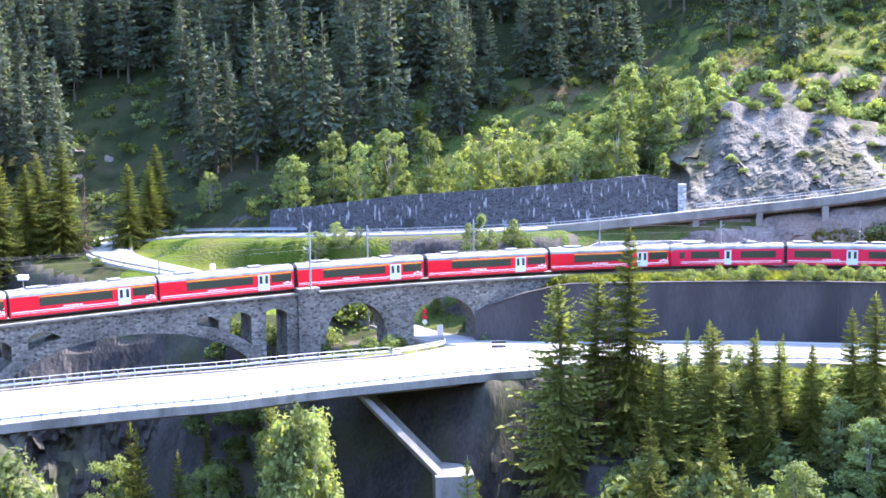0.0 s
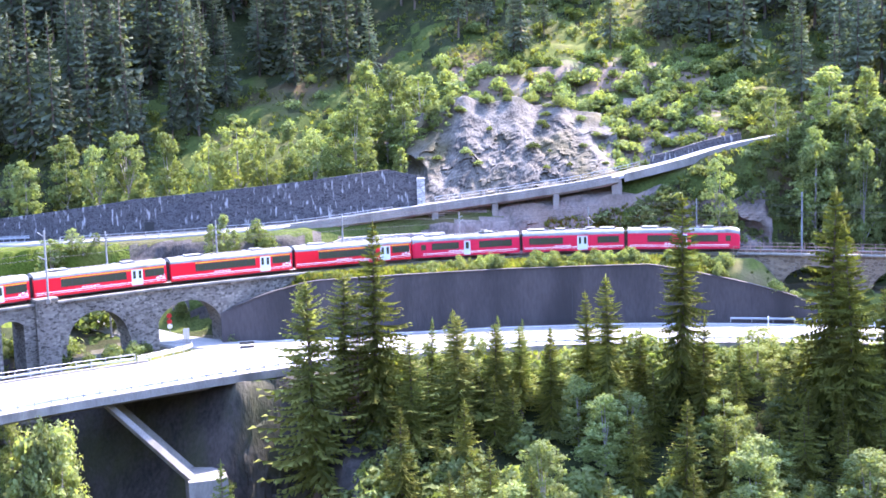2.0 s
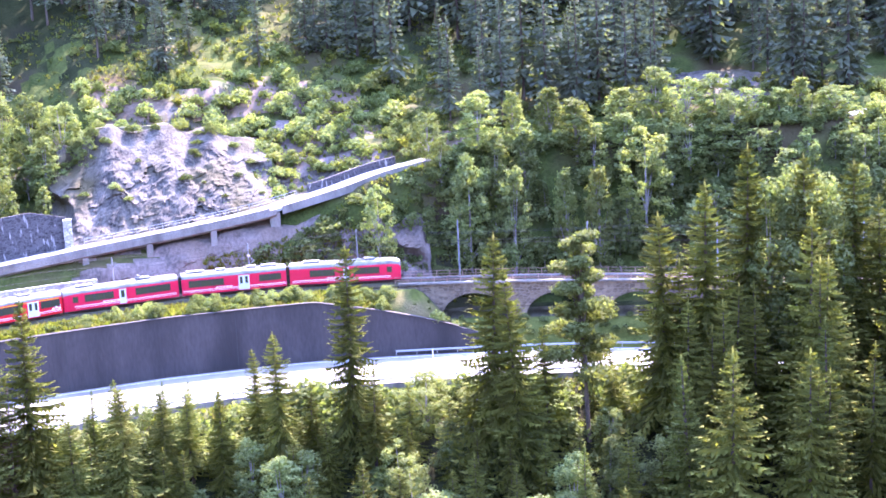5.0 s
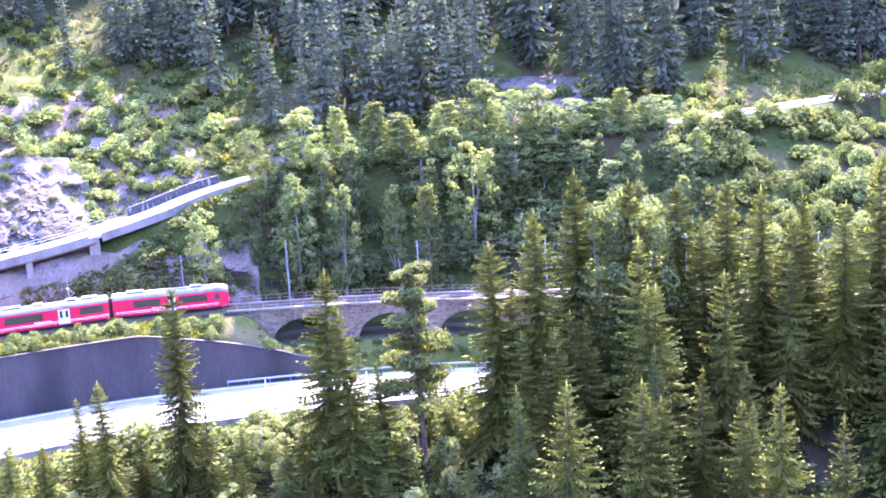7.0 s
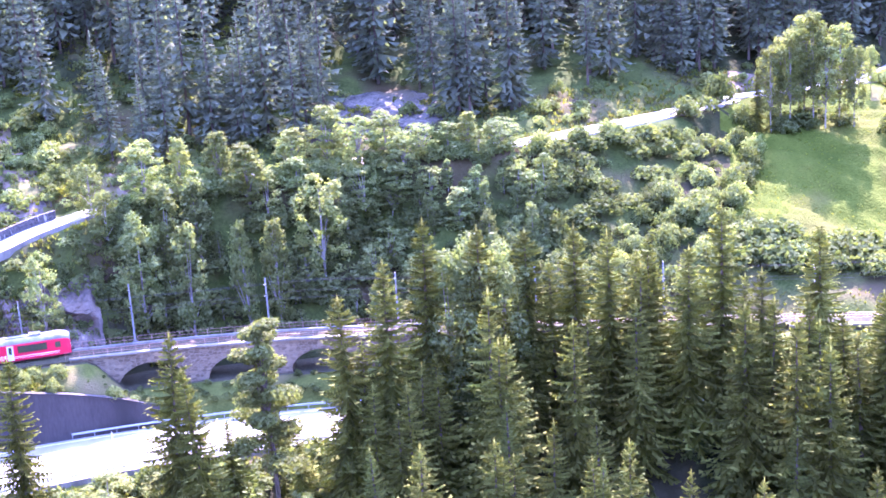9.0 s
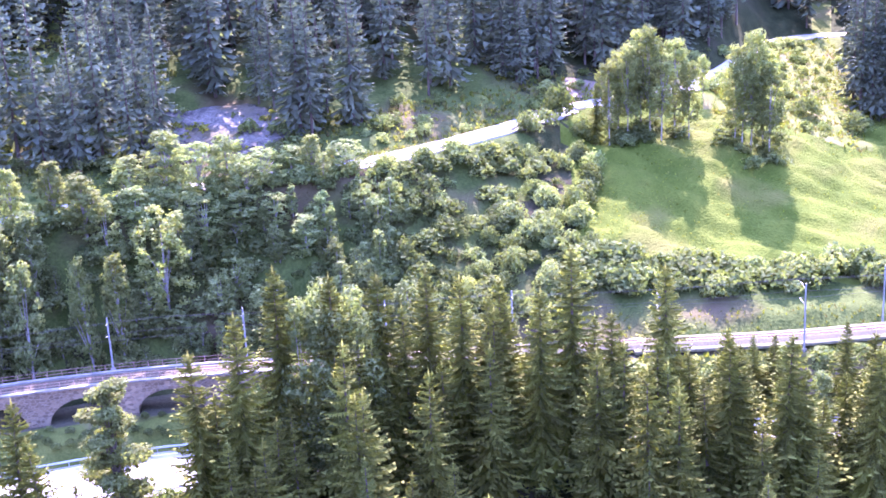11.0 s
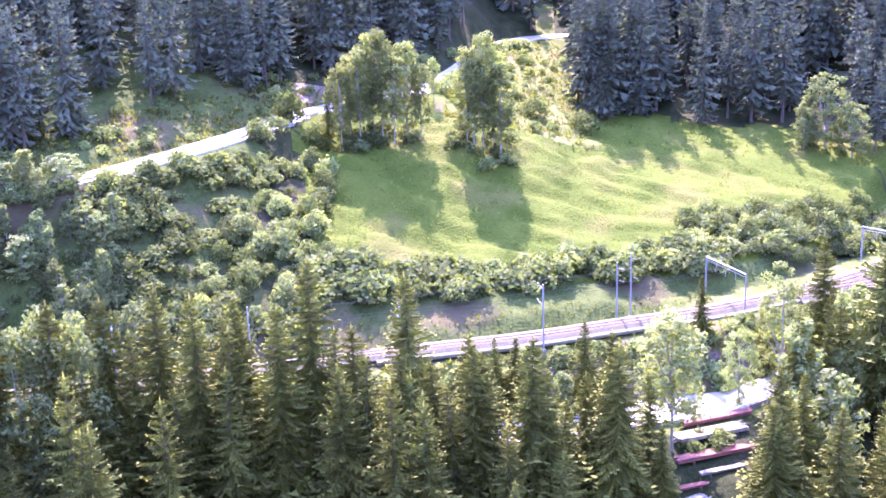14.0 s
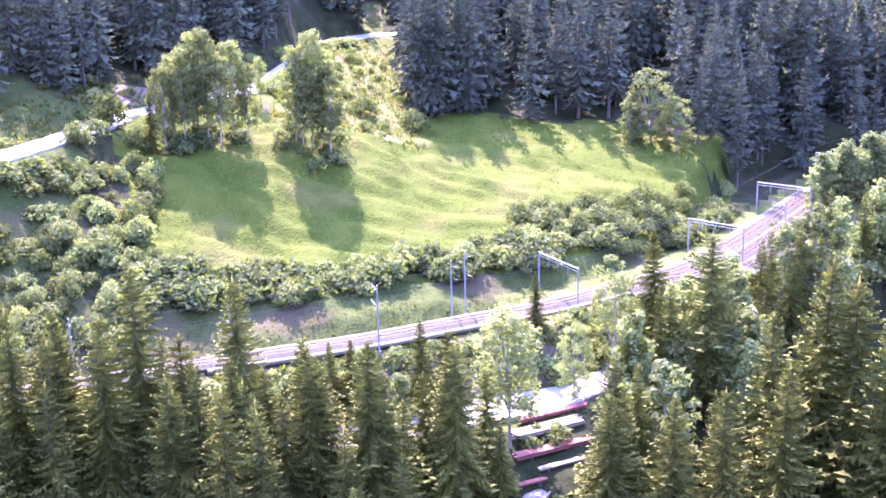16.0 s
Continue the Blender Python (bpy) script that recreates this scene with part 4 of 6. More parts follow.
tagged(part("dry_wall", Build().add(verts, [(i * 4 + k, i * 4 + 4 + k, i * 4 + 4 + (k + 1) % 4, i * 4 + (k + 1) % 4) for i in range(len(dw) - 1) for k in range(4)]), M_STONE_PALE), "pale dry stone wall behind the track", "wall", kind="structure")
# small stone wall higher up the road
sl = offset(hill_road[idx(19.2):idx(23.8)], -3.5)
tagged(part("roadside_wall", Build().sweep(sl, [(-0.3, 1.35), (0.3, 1.35), (0.35, -0.4), (-0.35, -0.4)]), M_STONE_DARK), "low grey stone wall beside the climbing road", "wall", kind="structure")


# ---------------------------------------------------------------- rock faces
def rock_face(name, label, foot, head, a0, a1, material, amp=1.0, da=0.16, rows=34, seed=0.0, bench=0.0):
    """Broken rock between a foot and a head line (functions of azimuth giving radius and height)."""
    azs_ = np.arange(a0, a1 + 0.01, da)
    verts, faces_ = [], []
    for a in azs_:
        (r0, z0), (r1, z1) = foot(a), head(a)
        edge = min(1.0, (a - a0) / 1.2 + 0.0, (a1 - a) / 1.2 + 0.0)
        for k in range(rows):
            u = k / (rows - 1)
            r, z = r0 + (r1 - r0) * u ** 1.15, z0 + (z1 - z0) * u
            if bench:
                v = min(1.0, u / 0.86)
                r, z = r0 + (r1 - bench - r0) * v ** 1.05 + bench * max(0.0, (u - 0.86) / 0.14), z0 + (z1 + 1.6 * noise.noise(Vector((a * 0.9, 3.0, seed))) - 3.5 * max(0.0, (a - 13.5) / 4.0) - z0) * v
            p = polar(a, r, z)
            big = noise.noise(Vector((p.x * 0.07 + seed, p.z * 0.09, p.y * 0.07)))
            d = 0.0
            for size, high, tilt in ((6.5, 1.1, 0.5), (2.6, 0.6, 0.6), (1.0, 0.42, 0.6), (0.5, 0.22, 0.5)):
                q = Vector((p.x / size + seed, p.y / size, p.z / (size * 1.25))) + noise.noise_vector(p * (0.5 / size)) * 0.35
                c = noise.voronoi(q)[1][0]
                h = noise.cell_vector(c * 31.7 + Vector((7.3, 1.1, 3.7))) - Vector((0.5, 0.5, 0.5))
                d += high * h.x * 1.6 + tilt * size * (h.y * (q.x - c.x) + h.z * (q.z - c.z))
            rim = min((a - a0) / (a1 - a0) * 5, (a1 - a) / (a1 - a0) * 5, (1 - u) * 3 + 0.12, 1.0) + 0.9 * noise.noise(Vector((p.x * 0.22, p.z * 0.25, seed)))
            d = amp * (d + big * 1.2 + 0.1) * max(0.0, min(1.0, edge)) * math.sin(math.pi * min(1, u * 1.1 + 0.15)) - 4.0 * max(0.0, min(1.0, (0.3 - rim) * 2.0))
            verts.append(polar(a + noise.noise(p * 0.5) * 0.06, r - d, z + noise.noise(p * 0.8) * 0.15))
    for i in range(len(azs_) - 1):
        for k in range(rows - 1):
            faces_.append((i * rows + k, i * rows + k + 1, (i + 1) * rows + k + 1, (i + 1) * rows + k))
    return tagged(part(name, Build().add(verts, faces_), material), label, "rock", kind="structure")


f = lambda xs, ys: (lambda a: float(np.interp(a, xs, ys)))
rr, rz = f(*ROAD_R), f(*ROAD_Z)
rock_cut = rock_face("rock_face", "broken grey and white rock cut above the climbing road", lambda a: (rr(a) + 4.2, rz(a) - 0.4),
          lambda a: (rr(a) + 26.5, ground_at(a, rr(a) + 26.5) - 0.2), 7.6, 17.6, [M_PALEROCK], 0.5, da=0.1, rows=64, seed=3, bench=7.0)
rock_face("rock_face", "shaded layered rock face behind the railway", lambda a: (float(track_r(a)) + 3.9, -0.9),
          lambda a: (rr(a) - f([7, 17, 20, 25], [2.8, 2.8, 4.2, 9.0])(a), rz(a) - f([7, 17, 20, 25], [1.9, 1.9, 3.4, 8.0])(a)), 7.6, 24.6, [M_ROCK], 0.6, rows=44, seed=9)
# both gorge walls use the rock whose colour includes the shade
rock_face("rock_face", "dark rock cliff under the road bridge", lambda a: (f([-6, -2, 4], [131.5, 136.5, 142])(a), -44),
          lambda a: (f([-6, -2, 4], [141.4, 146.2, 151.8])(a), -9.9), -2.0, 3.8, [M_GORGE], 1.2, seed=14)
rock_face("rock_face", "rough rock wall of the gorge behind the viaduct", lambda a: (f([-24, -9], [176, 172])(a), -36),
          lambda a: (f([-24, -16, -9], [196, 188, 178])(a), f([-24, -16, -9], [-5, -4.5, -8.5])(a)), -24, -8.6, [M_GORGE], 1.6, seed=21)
rock_face("rock_face", "pale scree and rock scar in the wooded slope", lambda a: (rr(a) + 10, ground_at(a, rr(a) + 10) + 0.1), lambda a: (rr(a) + 25.5, ground_at(a, rr(a) + 25.5) + 0.1), 34.6, 41.0, [M_PALEROCK], 0.55, seed=30)
rock_face("rock_face", "smooth grey rock slab among the trees", lambda a: (262, 6.0), lambda a: (300, 26.0), -19.8, -13.4, [M_ROCK], 0.8, seed=40)

path_line = spline([polar(a, rr(a) + 20.6, ground_at(a, rr(a) + 26.5) + 0.35) for a in np.arange(8.4, 13.4, 0.8)], 1.0)
tagged(part("footpath", Build().sweep(path_line, [(-0.6, 0.0), (0.6, 0.0), (0.7, -0.6), (-0.7, -0.6)]), M_GRAVEL), "narrow pale footpath along the top of the rock cut", "path", kind="structure")

# ---------------------------------------------------------------- plants
def tri_mesh(name, verts, tris, mats, slots=None):
    me = bpy.data.meshes.new(name)
    verts, tris = np.asarray(verts, np.float32), np.asarray(tris, np.int32)
    me.vertices.add(len(verts))
    me.vertices.foreach_set("co", verts.ravel())
    me.loops.add(len(tris) * 3)
    me.loops.foreach_set("vertex_index", tris.ravel())
    me.polygons.add(len(tris))
    me.polygons.foreach_set("loop_start", np.arange(0, len(tris) * 3, 3, dtype=np.int32))
    for m in mats if isinstance(mats, (list, tuple)) else [mats]:
        me.materials.append(m)
    if slots is not None:
        me.polygons.foreach_set("material_index", np.asarray(slots, np.int32))
    me.update(calc_edges=True)
    me.validate()
    return me


def conifer_crown(h, seed, boughs=300, width=0.165, start=0.1, segs=5, droop=0.35, ragged=0.25, power=0.85, twig=0.4, hang=0.5):
    """Needled boughs round a stem: each bough one spine with side sprays and hanging twigs."""
    g = np.random.default_rng(seed)
    u = ((np.arange(boughs) + g.random(boughs)) / boughs) ** 1.0
    u = np.where(g.random(boughs) < 0.5, np.round(u * 26) / 26, u) + g.normal(size=boughs) * 0.004
    u = np.clip(u[g.random(boughs) > ragged * 0.22], 0, 0.99)
    n = len(u)
    th = np.arange(n) * 2.39996 + g.normal(size=n) * 0.4
    lump = 1 + 0.2 * ragged / 0.3 * np.sin(2 * th + 11 * u + g.uniform(0, 6)) * np.cos(17 * u + g.uniform(0, 6))
    L = h * width * np.maximum(0.02, 1 - u) ** power * np.clip(0.6 + u * 5, 0.6, 1) * (1 - ragged * g.random(n) ** 1.5) * lump + 0.06
    d = np.stack([np.cos(th), np.sin(th), 0 * th], 1)
    side = np.stack([-d[:, 1], d[:, 0], 0 * th], 1)
    up = np.array([0, 0, 1.0])
    fall = (-droop * (1.15 - u) * g.uniform(0.7, 1.3, n) + 0.34 * u)[:, None]
    z0 = (h * (start + (0.985 - start) * u))[:, None] * up
    Lc = L[:, None]
    at = lambda t: z0 + d * Lc * t + up * (Lc * (fall * t ** 1.2 + 0.16 * t ** 3))
    spine = np.stack([at(k / segs) for k in range(segs + 1)], 1)
    tips, tris = [], []
    m = segs + 1
    for k in range(segs):
        t = (k + 0.55) / segs
        p = at(t)
        wl = np.maximum(0.1, twig * L * (1.1 - 0.75 * t)) * g.uniform(0.7, 1.3, n)
        for sg in (-1, 1):
            tips.append(p + side * (sg * wl * g.uniform(0.5, 0.85, n))[:, None] + d * (wl * g.uniform(0.2, 0.7, n))[:, None] - up * (wl * g.uniform(0.25, 0.85, n))[:, None])
            tris.append((k, k + 1, m))
            m += 1
        tips.append(p + side * (wl * g.normal(size=n) * 0.25)[:, None] - up * (wl * hang * g.uniform(0.7, 1.6, n))[:, None])
        tris.append((k, k + 1, m))
        m += 1
    tips.append(at(1.0) + d * 0.16 * Lc + side * 0.1 * Lc)
    tips.append(at(1.0) + d * 0.10 * Lc - side * 0.14 * Lc)
    tris.append((segs, m, m + 1))
    m += 2
    V = np.concatenate([spine, np.stack(tips, 1)], 1).reshape(-1, 3)
    T = (np.arange(n)[:, None, None] * m + np.array(tris)[None]).reshape(-1, 3)
    n0 = len(V)
    a = np.arange(5) * math.tau / 5
    top = np.concatenate([np.stack([0.07 * np.cos(a), 0.07 * np.sin(a), np.full(5, h * 0.93)], 1), [[0, 0, h * 1.01]]])
    return np.concatenate([V, top]), np.concatenate([T, [(n0 + k, n0 + (k + 1) % 5, n0 + 5) for k in range(5)]])


def leafy_crown(seed, blobs, leaves=46, size=0.42, shell=0.75, flat=0.85):
    """Leaf clumps: many small leaf faces on and inside a set of round boughs (centre, radius)."""
    g = np.random.default_rng(seed)
    P, N = [], []
    middle = np.mean([c for c, _ in blobs], axis=0)
    for c, r in blobs:
        n = int(leaves * r ** 1.5)
        d = g.normal(size=(n, 3))
        d /= np.linalg.norm(d, axis=1)[:, None]
        rad = r * (shell + (1.08 - shell) * g.random((n, 1)) ** 0.7)
        P.append(np.array(c) + d * rad * np.array([1, 1, flat]))
        away = np.array(c) - middle
        N.append(d + 0.5 * away / (np.linalg.norm(away) + 0.3) + np.array([0, 0, 0.15]) + 0.75 * g.normal(size=(n, 3)))
    P, N = np.concatenate(P), np.concatenate(N)
    n = len(P)
    N /= np.linalg.norm(N, axis=1)[:, None]
    a = np.cross(N, g.normal(size=(n, 3)))
    a /= np.linalg.norm(a, axis=1)[:, None]
    b_ = np.cross(N, a)
    s = size * g.uniform(0.55, 1.3, (n, 1))
    V = np.stack([P - a * s * 0.6 - b_ * s * 0.3, P + b_ * s * 0.5, P + a * s * 0.75 - b_ * s * 0.2], 1).reshape(-1, 3)
    return V, np.arange(n)[:, None] * 3 + [[0, 1, 2]]


def put_tree(proto, az, r, top, base=None, sink=0.4, lean=0.02, wide=1.0):
    """A copy of a tree of height 10 whose tip is at the height given."""
    z = ground_at(az, r) if base is None else base
    h = max(1.0, top - z + sink)
    w = h * rng.uniform(0.9, 1.12) * wide
    p = polar(az, r, z - sink)
    m = Matrix.Translation(p) @ Euler((rng.normal() * lean, rng.normal() * lean, rng.uniform(0, 6.28))).to_matrix().to_4x4() @ Matrix.Diagonal((w / 10, w / 10, h / 10, 1))
    return copy_thing(proto, m)


def make_tree(name, label, category, group, crown, leaf, bark, trunk_r=0.17, trunk_h=9.6, limbs=()):
    ob = thing(name, label, category, group)
    b_ = Build().tube([(0, 0, 0), (0.04, 0.02, trunk_h * 0.45), (0, 0, trunk_h)], [trunk_r, trunk_r * 0.66, trunk_r * 0.1], 7)
    for p0, p1, rad in limbs:
        b_.tube([p0, ((p0[0] + p1[0]) / 2, (p0[1] + p1[1]) / 2, (p0[2] + p1[2]) / 2 + 0.25), p1], [rad, rad * 0.7, rad * 0.25], 5)
    part("trunk", b_, bark, ob)
    part("crown", tri_mesh("crown", *crown, leaf), leaf, ob)
    return ob


def blobs_for(seed, n, rx, z0, z1, rad=(0.7, 1.3), peak=0.5):
    g = np.random.default_rng(seed)
    out = []
    for _ in range(n):
        u = g.random()
        z = z0 + (z1 - z0) * u
        w = rx * math.sqrt(max(0.05, 1 - ((u - peak) / (1.02 - peak if u > peak else peak + 0.25)) ** 2))
        a, q = g.uniform(0, 6.28), w * g.random() ** 0.38
        out.append(((q * math.cos(a), q * math.sin(a), z), g.uniform(*rad)))
    return out


def limbs_for(blobs, z):
    return [((0, 0, z + 0.25 * max(0, c[2] - z)), (c[0] * 0.9, c[1] * 0.9, c[2] - 0.2), 0.06) for c, r in blobs[::3]]


SPRUCE_FORMS = ((0.18, 0.05, 0.7, 0.36, 0.80), (0.16, 0.07, 0.8, 0.42, 0.72), (0.195, 0.03, 0.6, 0.32, 0.86), (0.15, 0.09, 0.75, 0.46, 0.66))
spruces, fill_spruces = ([make_tree("spruce_tree", "tall dark green spruce with drooping boughs", "tree", "spruces on the near slope",
                                    conifer_crown(10, 11 + k, boughs=bo, width=wd, twig=tw, segs=sg, start=st, droop=dr, ragged=rg, power=pw, hang=0.85), M_SPRUCE, M_TRUNK, 0.12, 9.2)
                          for k, (wd, st, dr, rg, pw) in enumerate(SPRUCE_FORMS)] for bo, sg, tw in ((400, 7, 0.3), (235, 5, 0.37)))
young = make_tree("young_spruce", "young bright green spruce with a pointed tip", "tree", "young spruces", conifer_crown(10, 31, boughs=330, width=0.19, start=0.03, droop=0.2, ragged=0.2, twig=0.32, power=0.95, segs=4, hang=0.3), M_YOUNG, M_TRUNK)
larches = [make_tree("larch_tree", "slender light green larch with thin feathery boughs", "tree", "larches on the near slope",
                     conifer_crown(10, 41 + k, boughs=380, width=0.15, start=0.12, droop=0.4, ragged=0.6, twig=0.34, power=0.5, segs=5), M_LARCH, M_TRUNK, 0.13) for k in range(2)]
pine_bl = []
for k in range(17):
    t_, u_ = k * 2.4, k / 16
    reach = (1.7, 1.1, 1.5, 0.8)[k % 4] * (1 - 0.72 * u_) + 0.1
    for q in (0.45, 0.75, 1.0):
        pine_bl.append(((reach * q * math.cos(t_ + 0.3 * q), reach * q * math.sin(t_ + 0.3 * q), 3.4 + 6.1 * u_ + 0.25 * q), 0.72 - 0.28 * u_))
pine = make_tree("pine_tree", "pale green pine with an open crown and bare trunk", "tree", "", leafy_crown(51, pine_bl, 900, 0.13, 0.1, flat=0.55), M_PINE, M_TRUNK, 0.1, 9.4, limbs_for(pine_bl, 4.4))
withered = make_tree("withered_spruce", "half-dead reddish spruce with bare twigs", "tree", "", conifer_crown(10, 52, boughs=150, width=0.11, start=0.1, droop=0.4, ragged=0.7, twig=0.25, power=0.6), M_DRYTWIG, M_TRUNK, 0.13)
BROAD_FORMS = ((1.8, 1.2, 120, 0.3, M_LEAF), (1.15, 1.0, 100, 0.3, M_LEAF), (2.2, 1.1, 130, 0.38, M_LEAF), (2.0, 1.0, 115, 0.4, M_PALELEAF), (1.3, 0.8, 110, 0.22, M_PALELEAF))
BROAD_LABELS = ("light green broadleaf tree with an airy crown", "slim green broadleaf tree with a loose crown", "round green broadleaf tree on the slope", "silvery pale green willow tree", "pale green poplar with a tapering crown")
broads, fill_broads, near_broads = [], [], []
for made, dense, size in ((broads, 105, 0.25), (fill_broads, 56, 0.34), (near_broads, 210, 0.165)):
    for k, (rx, z0, nb, pk, lm) in enumerate(BROAD_FORMS):
        bl = blobs_for(60 + k, nb, rx, z0, 9.6, (0.2, 0.62), pk)
        made.append(make_tree("broadleaf_tree", BROAD_LABELS[k], "tree", "broadleaf trees", leafy_crown(70 + k, bl, dense, size, 0.3), lm, M_BIRCH, 0.12, 8.8, limbs_for(bl[::5], z0)))
copse_bl = blobs_for(90, 130, 1.5, 2.6, 9.7, (0.2, 0.6), 0.55)
copse = make_tree("copse_tree", "tall airy broadleaf tree with a slender bare trunk", "tree", "trees above the meadow", leafy_crown(91, copse_bl, 125, 0.19, 0.3), M_PALELEAF, M_BIRCH, 0.08, 9, limbs_for(copse_bl[::4], 2.5))


def bush_proto(seed, leaves, size):
    """A rounded dome of leaf clumps, 1.75 high."""
    g = np.random.default_rng(seed)
    bl = []
    for k in range(15):
        t, q = k * 2.4 + g.uniform(-0.3, 0.3), math.sqrt((k + 0.5) / 15)
        bl.append(((0.72 * q * math.cos(t), 0.72 * q * math.sin(t), 0.3 + (1.0 - 0.75 * q * q) * g.uniform(0.75, 1.1)), g.uniform(0.25, 0.5)))
    return leafy_crown(seed + 5, bl, leaves, size, 0.4)


BUSHES = [bush_proto(100 + k, 104, 0.22) for k in range(4)]
FINE_BUSHES = [bush_proto(140 + k, 290, 0.14) for k in range(4)]
bush_mats = [M_BUSH, M_LEAF, M_PALELEAF]
bush_obs = []
for k in range(4):
    for m_ in bush_mats:
        me = tri_mesh("shrub", *FINE_BUSHES[k], m_)
        bush_obs.append(me)


def put_bush(az, r, h, kind=0, wide=1.0, label="", base=None, name="shrub", group="shrubs on the slopes"):
    z = ground_at(az, r) if base is None else base
    me = bush_obs[int(rng.integers(0, 4)) * 3 + kind]
    ob = tagged(new(name, me), label or ("leafy green shrub on the slope", "bright green shrub on the slope", "silvery green willow shrub")[kind], "shrub", group)
    s = h / 1.75
    ob.matrix_world = Matrix.Translation(polar(az, r, z - 0.15 * h)) @ Matrix.Rotation(rng.uniform(0, 6.28), 4, "Z") @ Matrix.Diagonal((s * wide * rng.uniform(0.85, 1.2), s * wide * rng.uniform(0.85, 1.2), s, 1))
    return ob


def thicket(name, label, spots, mats, kinds):
    """Many bushes joined: spots are rows of azimuth, radius, height, width."""
    Vs, Ts, Ss, n = [], [], [], 0
    zs = ground([s[0] for s in spots], [s[1] for s in spots])
    for (az, r, h, wd), z in zip(spots, zs):
        V, T = BUSHES[int(rng.integers(0, 4))]
        a = rng.uniform(0, 6.28)
        c, s_ = math.cos(a), math.sin(a)
        s = h / 1.75
        W = V @ np.array([[c, s_, 0], [-s_, c, 0], [0, 0, 1]]) * np.array([s * wd, s * wd, s])
        p = polar(az, r, z - 0.15 * h)
        Vs.append(W + np.array(p)), Ts.append(T + n)
        Ss.append(np.full(len(T), rng.choice(len(mats), p=kinds)))
        n += len(V)
    me = tri_mesh(name, np.concatenate(Vs), np.concatenate(Ts), mats, np.concatenate(Ss))
    return tagged(new(name, me), label, "shrubs", kind="stuff")


def scatter(n, a0, a1, r0, r1, h0, h1, wide=(0.9, 1.4)):
    """Random spots; radii may be functions of the azimuth."""
    out = []
    for _ in range(n):
        a = rng.uniform(a0, a1)
        lo = r0(a) if callable(r0) else r0
        hi = r1(a) if callable(r1) else r1
        out.append((a, rng.uniform(min(lo, hi), max(lo, hi)), rng.uniform(h0, h1), rng.uniform(*wide)))
    return out


tr_ = lambda k: (lambda a: float(track_r(a)) + k)
rd_ = lambda k: (lambda a: float(np.interp(a, *ROAD_R)) + k)
lf_ = lambda k: (lambda a: float(table(LOW_FAR, a)) + k)
ln_ = lambda k: (lambda a: float(table(LOW_NEAR, a)) + k)

# ---- near slope: the trees that stand out
SPRUCE_A = [(4.6, 142, 10.0), (16.3, 146, 2.1), (15.4, 149, -0.3), (19.9, 148, 11.7), (13.4, 145, -4.2), (26.7, 146, 12.4), (28.1, 143, 8.9), (35.3, 149, 13.9), (37.2, 151, 17.4), (39.2, 155, 21.3),
            (41.9, 155, 20.0), (44.0, 157, 18.9), (46.1, 158, 18.8), (47.8, 155, 18.5), (49.6, 157, 17.0), (51.2, 154, 16.5), (52.9, 156, 21.0), (57.4, 158, 18.2), (56.8, 150, 10.9), (54.8, 152, 14.0)]
SPRUCE_B = [(60.7, 152, 9.7), (66.8, 152, 10.2), (60.2, 150, 11.5), (66.6, 154, 10.9), (76.4, 190, 13.1), (74.1, 154, 7.3), (81.4, 156, 6.6), (81.2, 165, 10.2), (83.2, 168, 16.8), (84.8, 165, 14.9),
            (76.7, 150, 4.1), (79.2, 150, 5.1), (65.6, 172, 5.8), (62.4, 172, 3.5), (61.5, 172, 3.3), (71.0, 186, 7.6), (86.5, 160, 14.0), (88.0, 155, 12.0), (63.6, 150, 7.5), (74.0, 150, 4.0)]
for k, q in enumerate(SPRUCE_A + SPRUCE_B):
    put_tree(spruces[k % 4 if q[2] > 0 else 2], *q, wide=(1.2 if q[0] < 34 else 1.35) if q[0] < 59 else 1.5)
for q in [(42.6, 138, 3.2), (56.2, 138, 0.6), (36.1, 136, -0.9), (30.8, 132, -10.1), (-3.3, 134, -15.5), (55.2, 166, 6.2), (46.8, 134, -3.0), (62.0, 138, -0.5)]:
    put_tree(young, *q)
for k, q in enumerate([(1.5, 140, 3.9), (3.1, 143, 3.8), (8.8, 143, -1.9), (78.6, 178, 16.0), (10.8, 146, -3.8), (12.0, 147, -4.4), (6.3, 139, -4.0)]):
    put_tree(larches[k % 2], *q, wide=1.55)
put_tree(pine, 31.4, 149, 12.0, wide=1.15)
for k, q in enumerate([(8.8, 148, -2.1), (13.5, 146, -4.6), (20.8, 145, -3.1), (29.4, 147, 0.2), (32.6, 150, -2.6), (4.9, 143, -6.5), (7.3, 141, -6.5), (38.5, 146, 5.5), (36.0, 150, 7.7), (48.9, 156, 15.6), (17.8, 148, -5.0), (22.6, 147, -6.0), (18.6, 144, -8.5), (24.6, 144, -7.0)]):
    put_tree(fill_spruces[k % 4], *q, wide=1.4)
for q in [(7.6, 149, -3.2), (11.0, 150, -3.3), (12.1, 151, -4.1), (9.6, 138, -17.6), (12.2, 138, -17.9), (55.2, 168, 5.2)]:
    put_tree(young, *q)
for (az_, r_, top_), k, wd in (((-8.0, 197, 6.3), 2, 1.5), ((-7.0, 196.5, 5.4), 2, 1.5), ((-9.0, 198, 5.0), 2, 1.5), ((-7.6, 195.5, 5.0), 0, 1.6), ((-1.4, 185, 8.2), 1, 1.1), ((-1.9, 184.5, 6.6), 0, 1.2), ((-0.9, 185.5, 5.6), 0, 1.2)):
    put_tree(broads[k], az_, r_, top_, wide=wd)
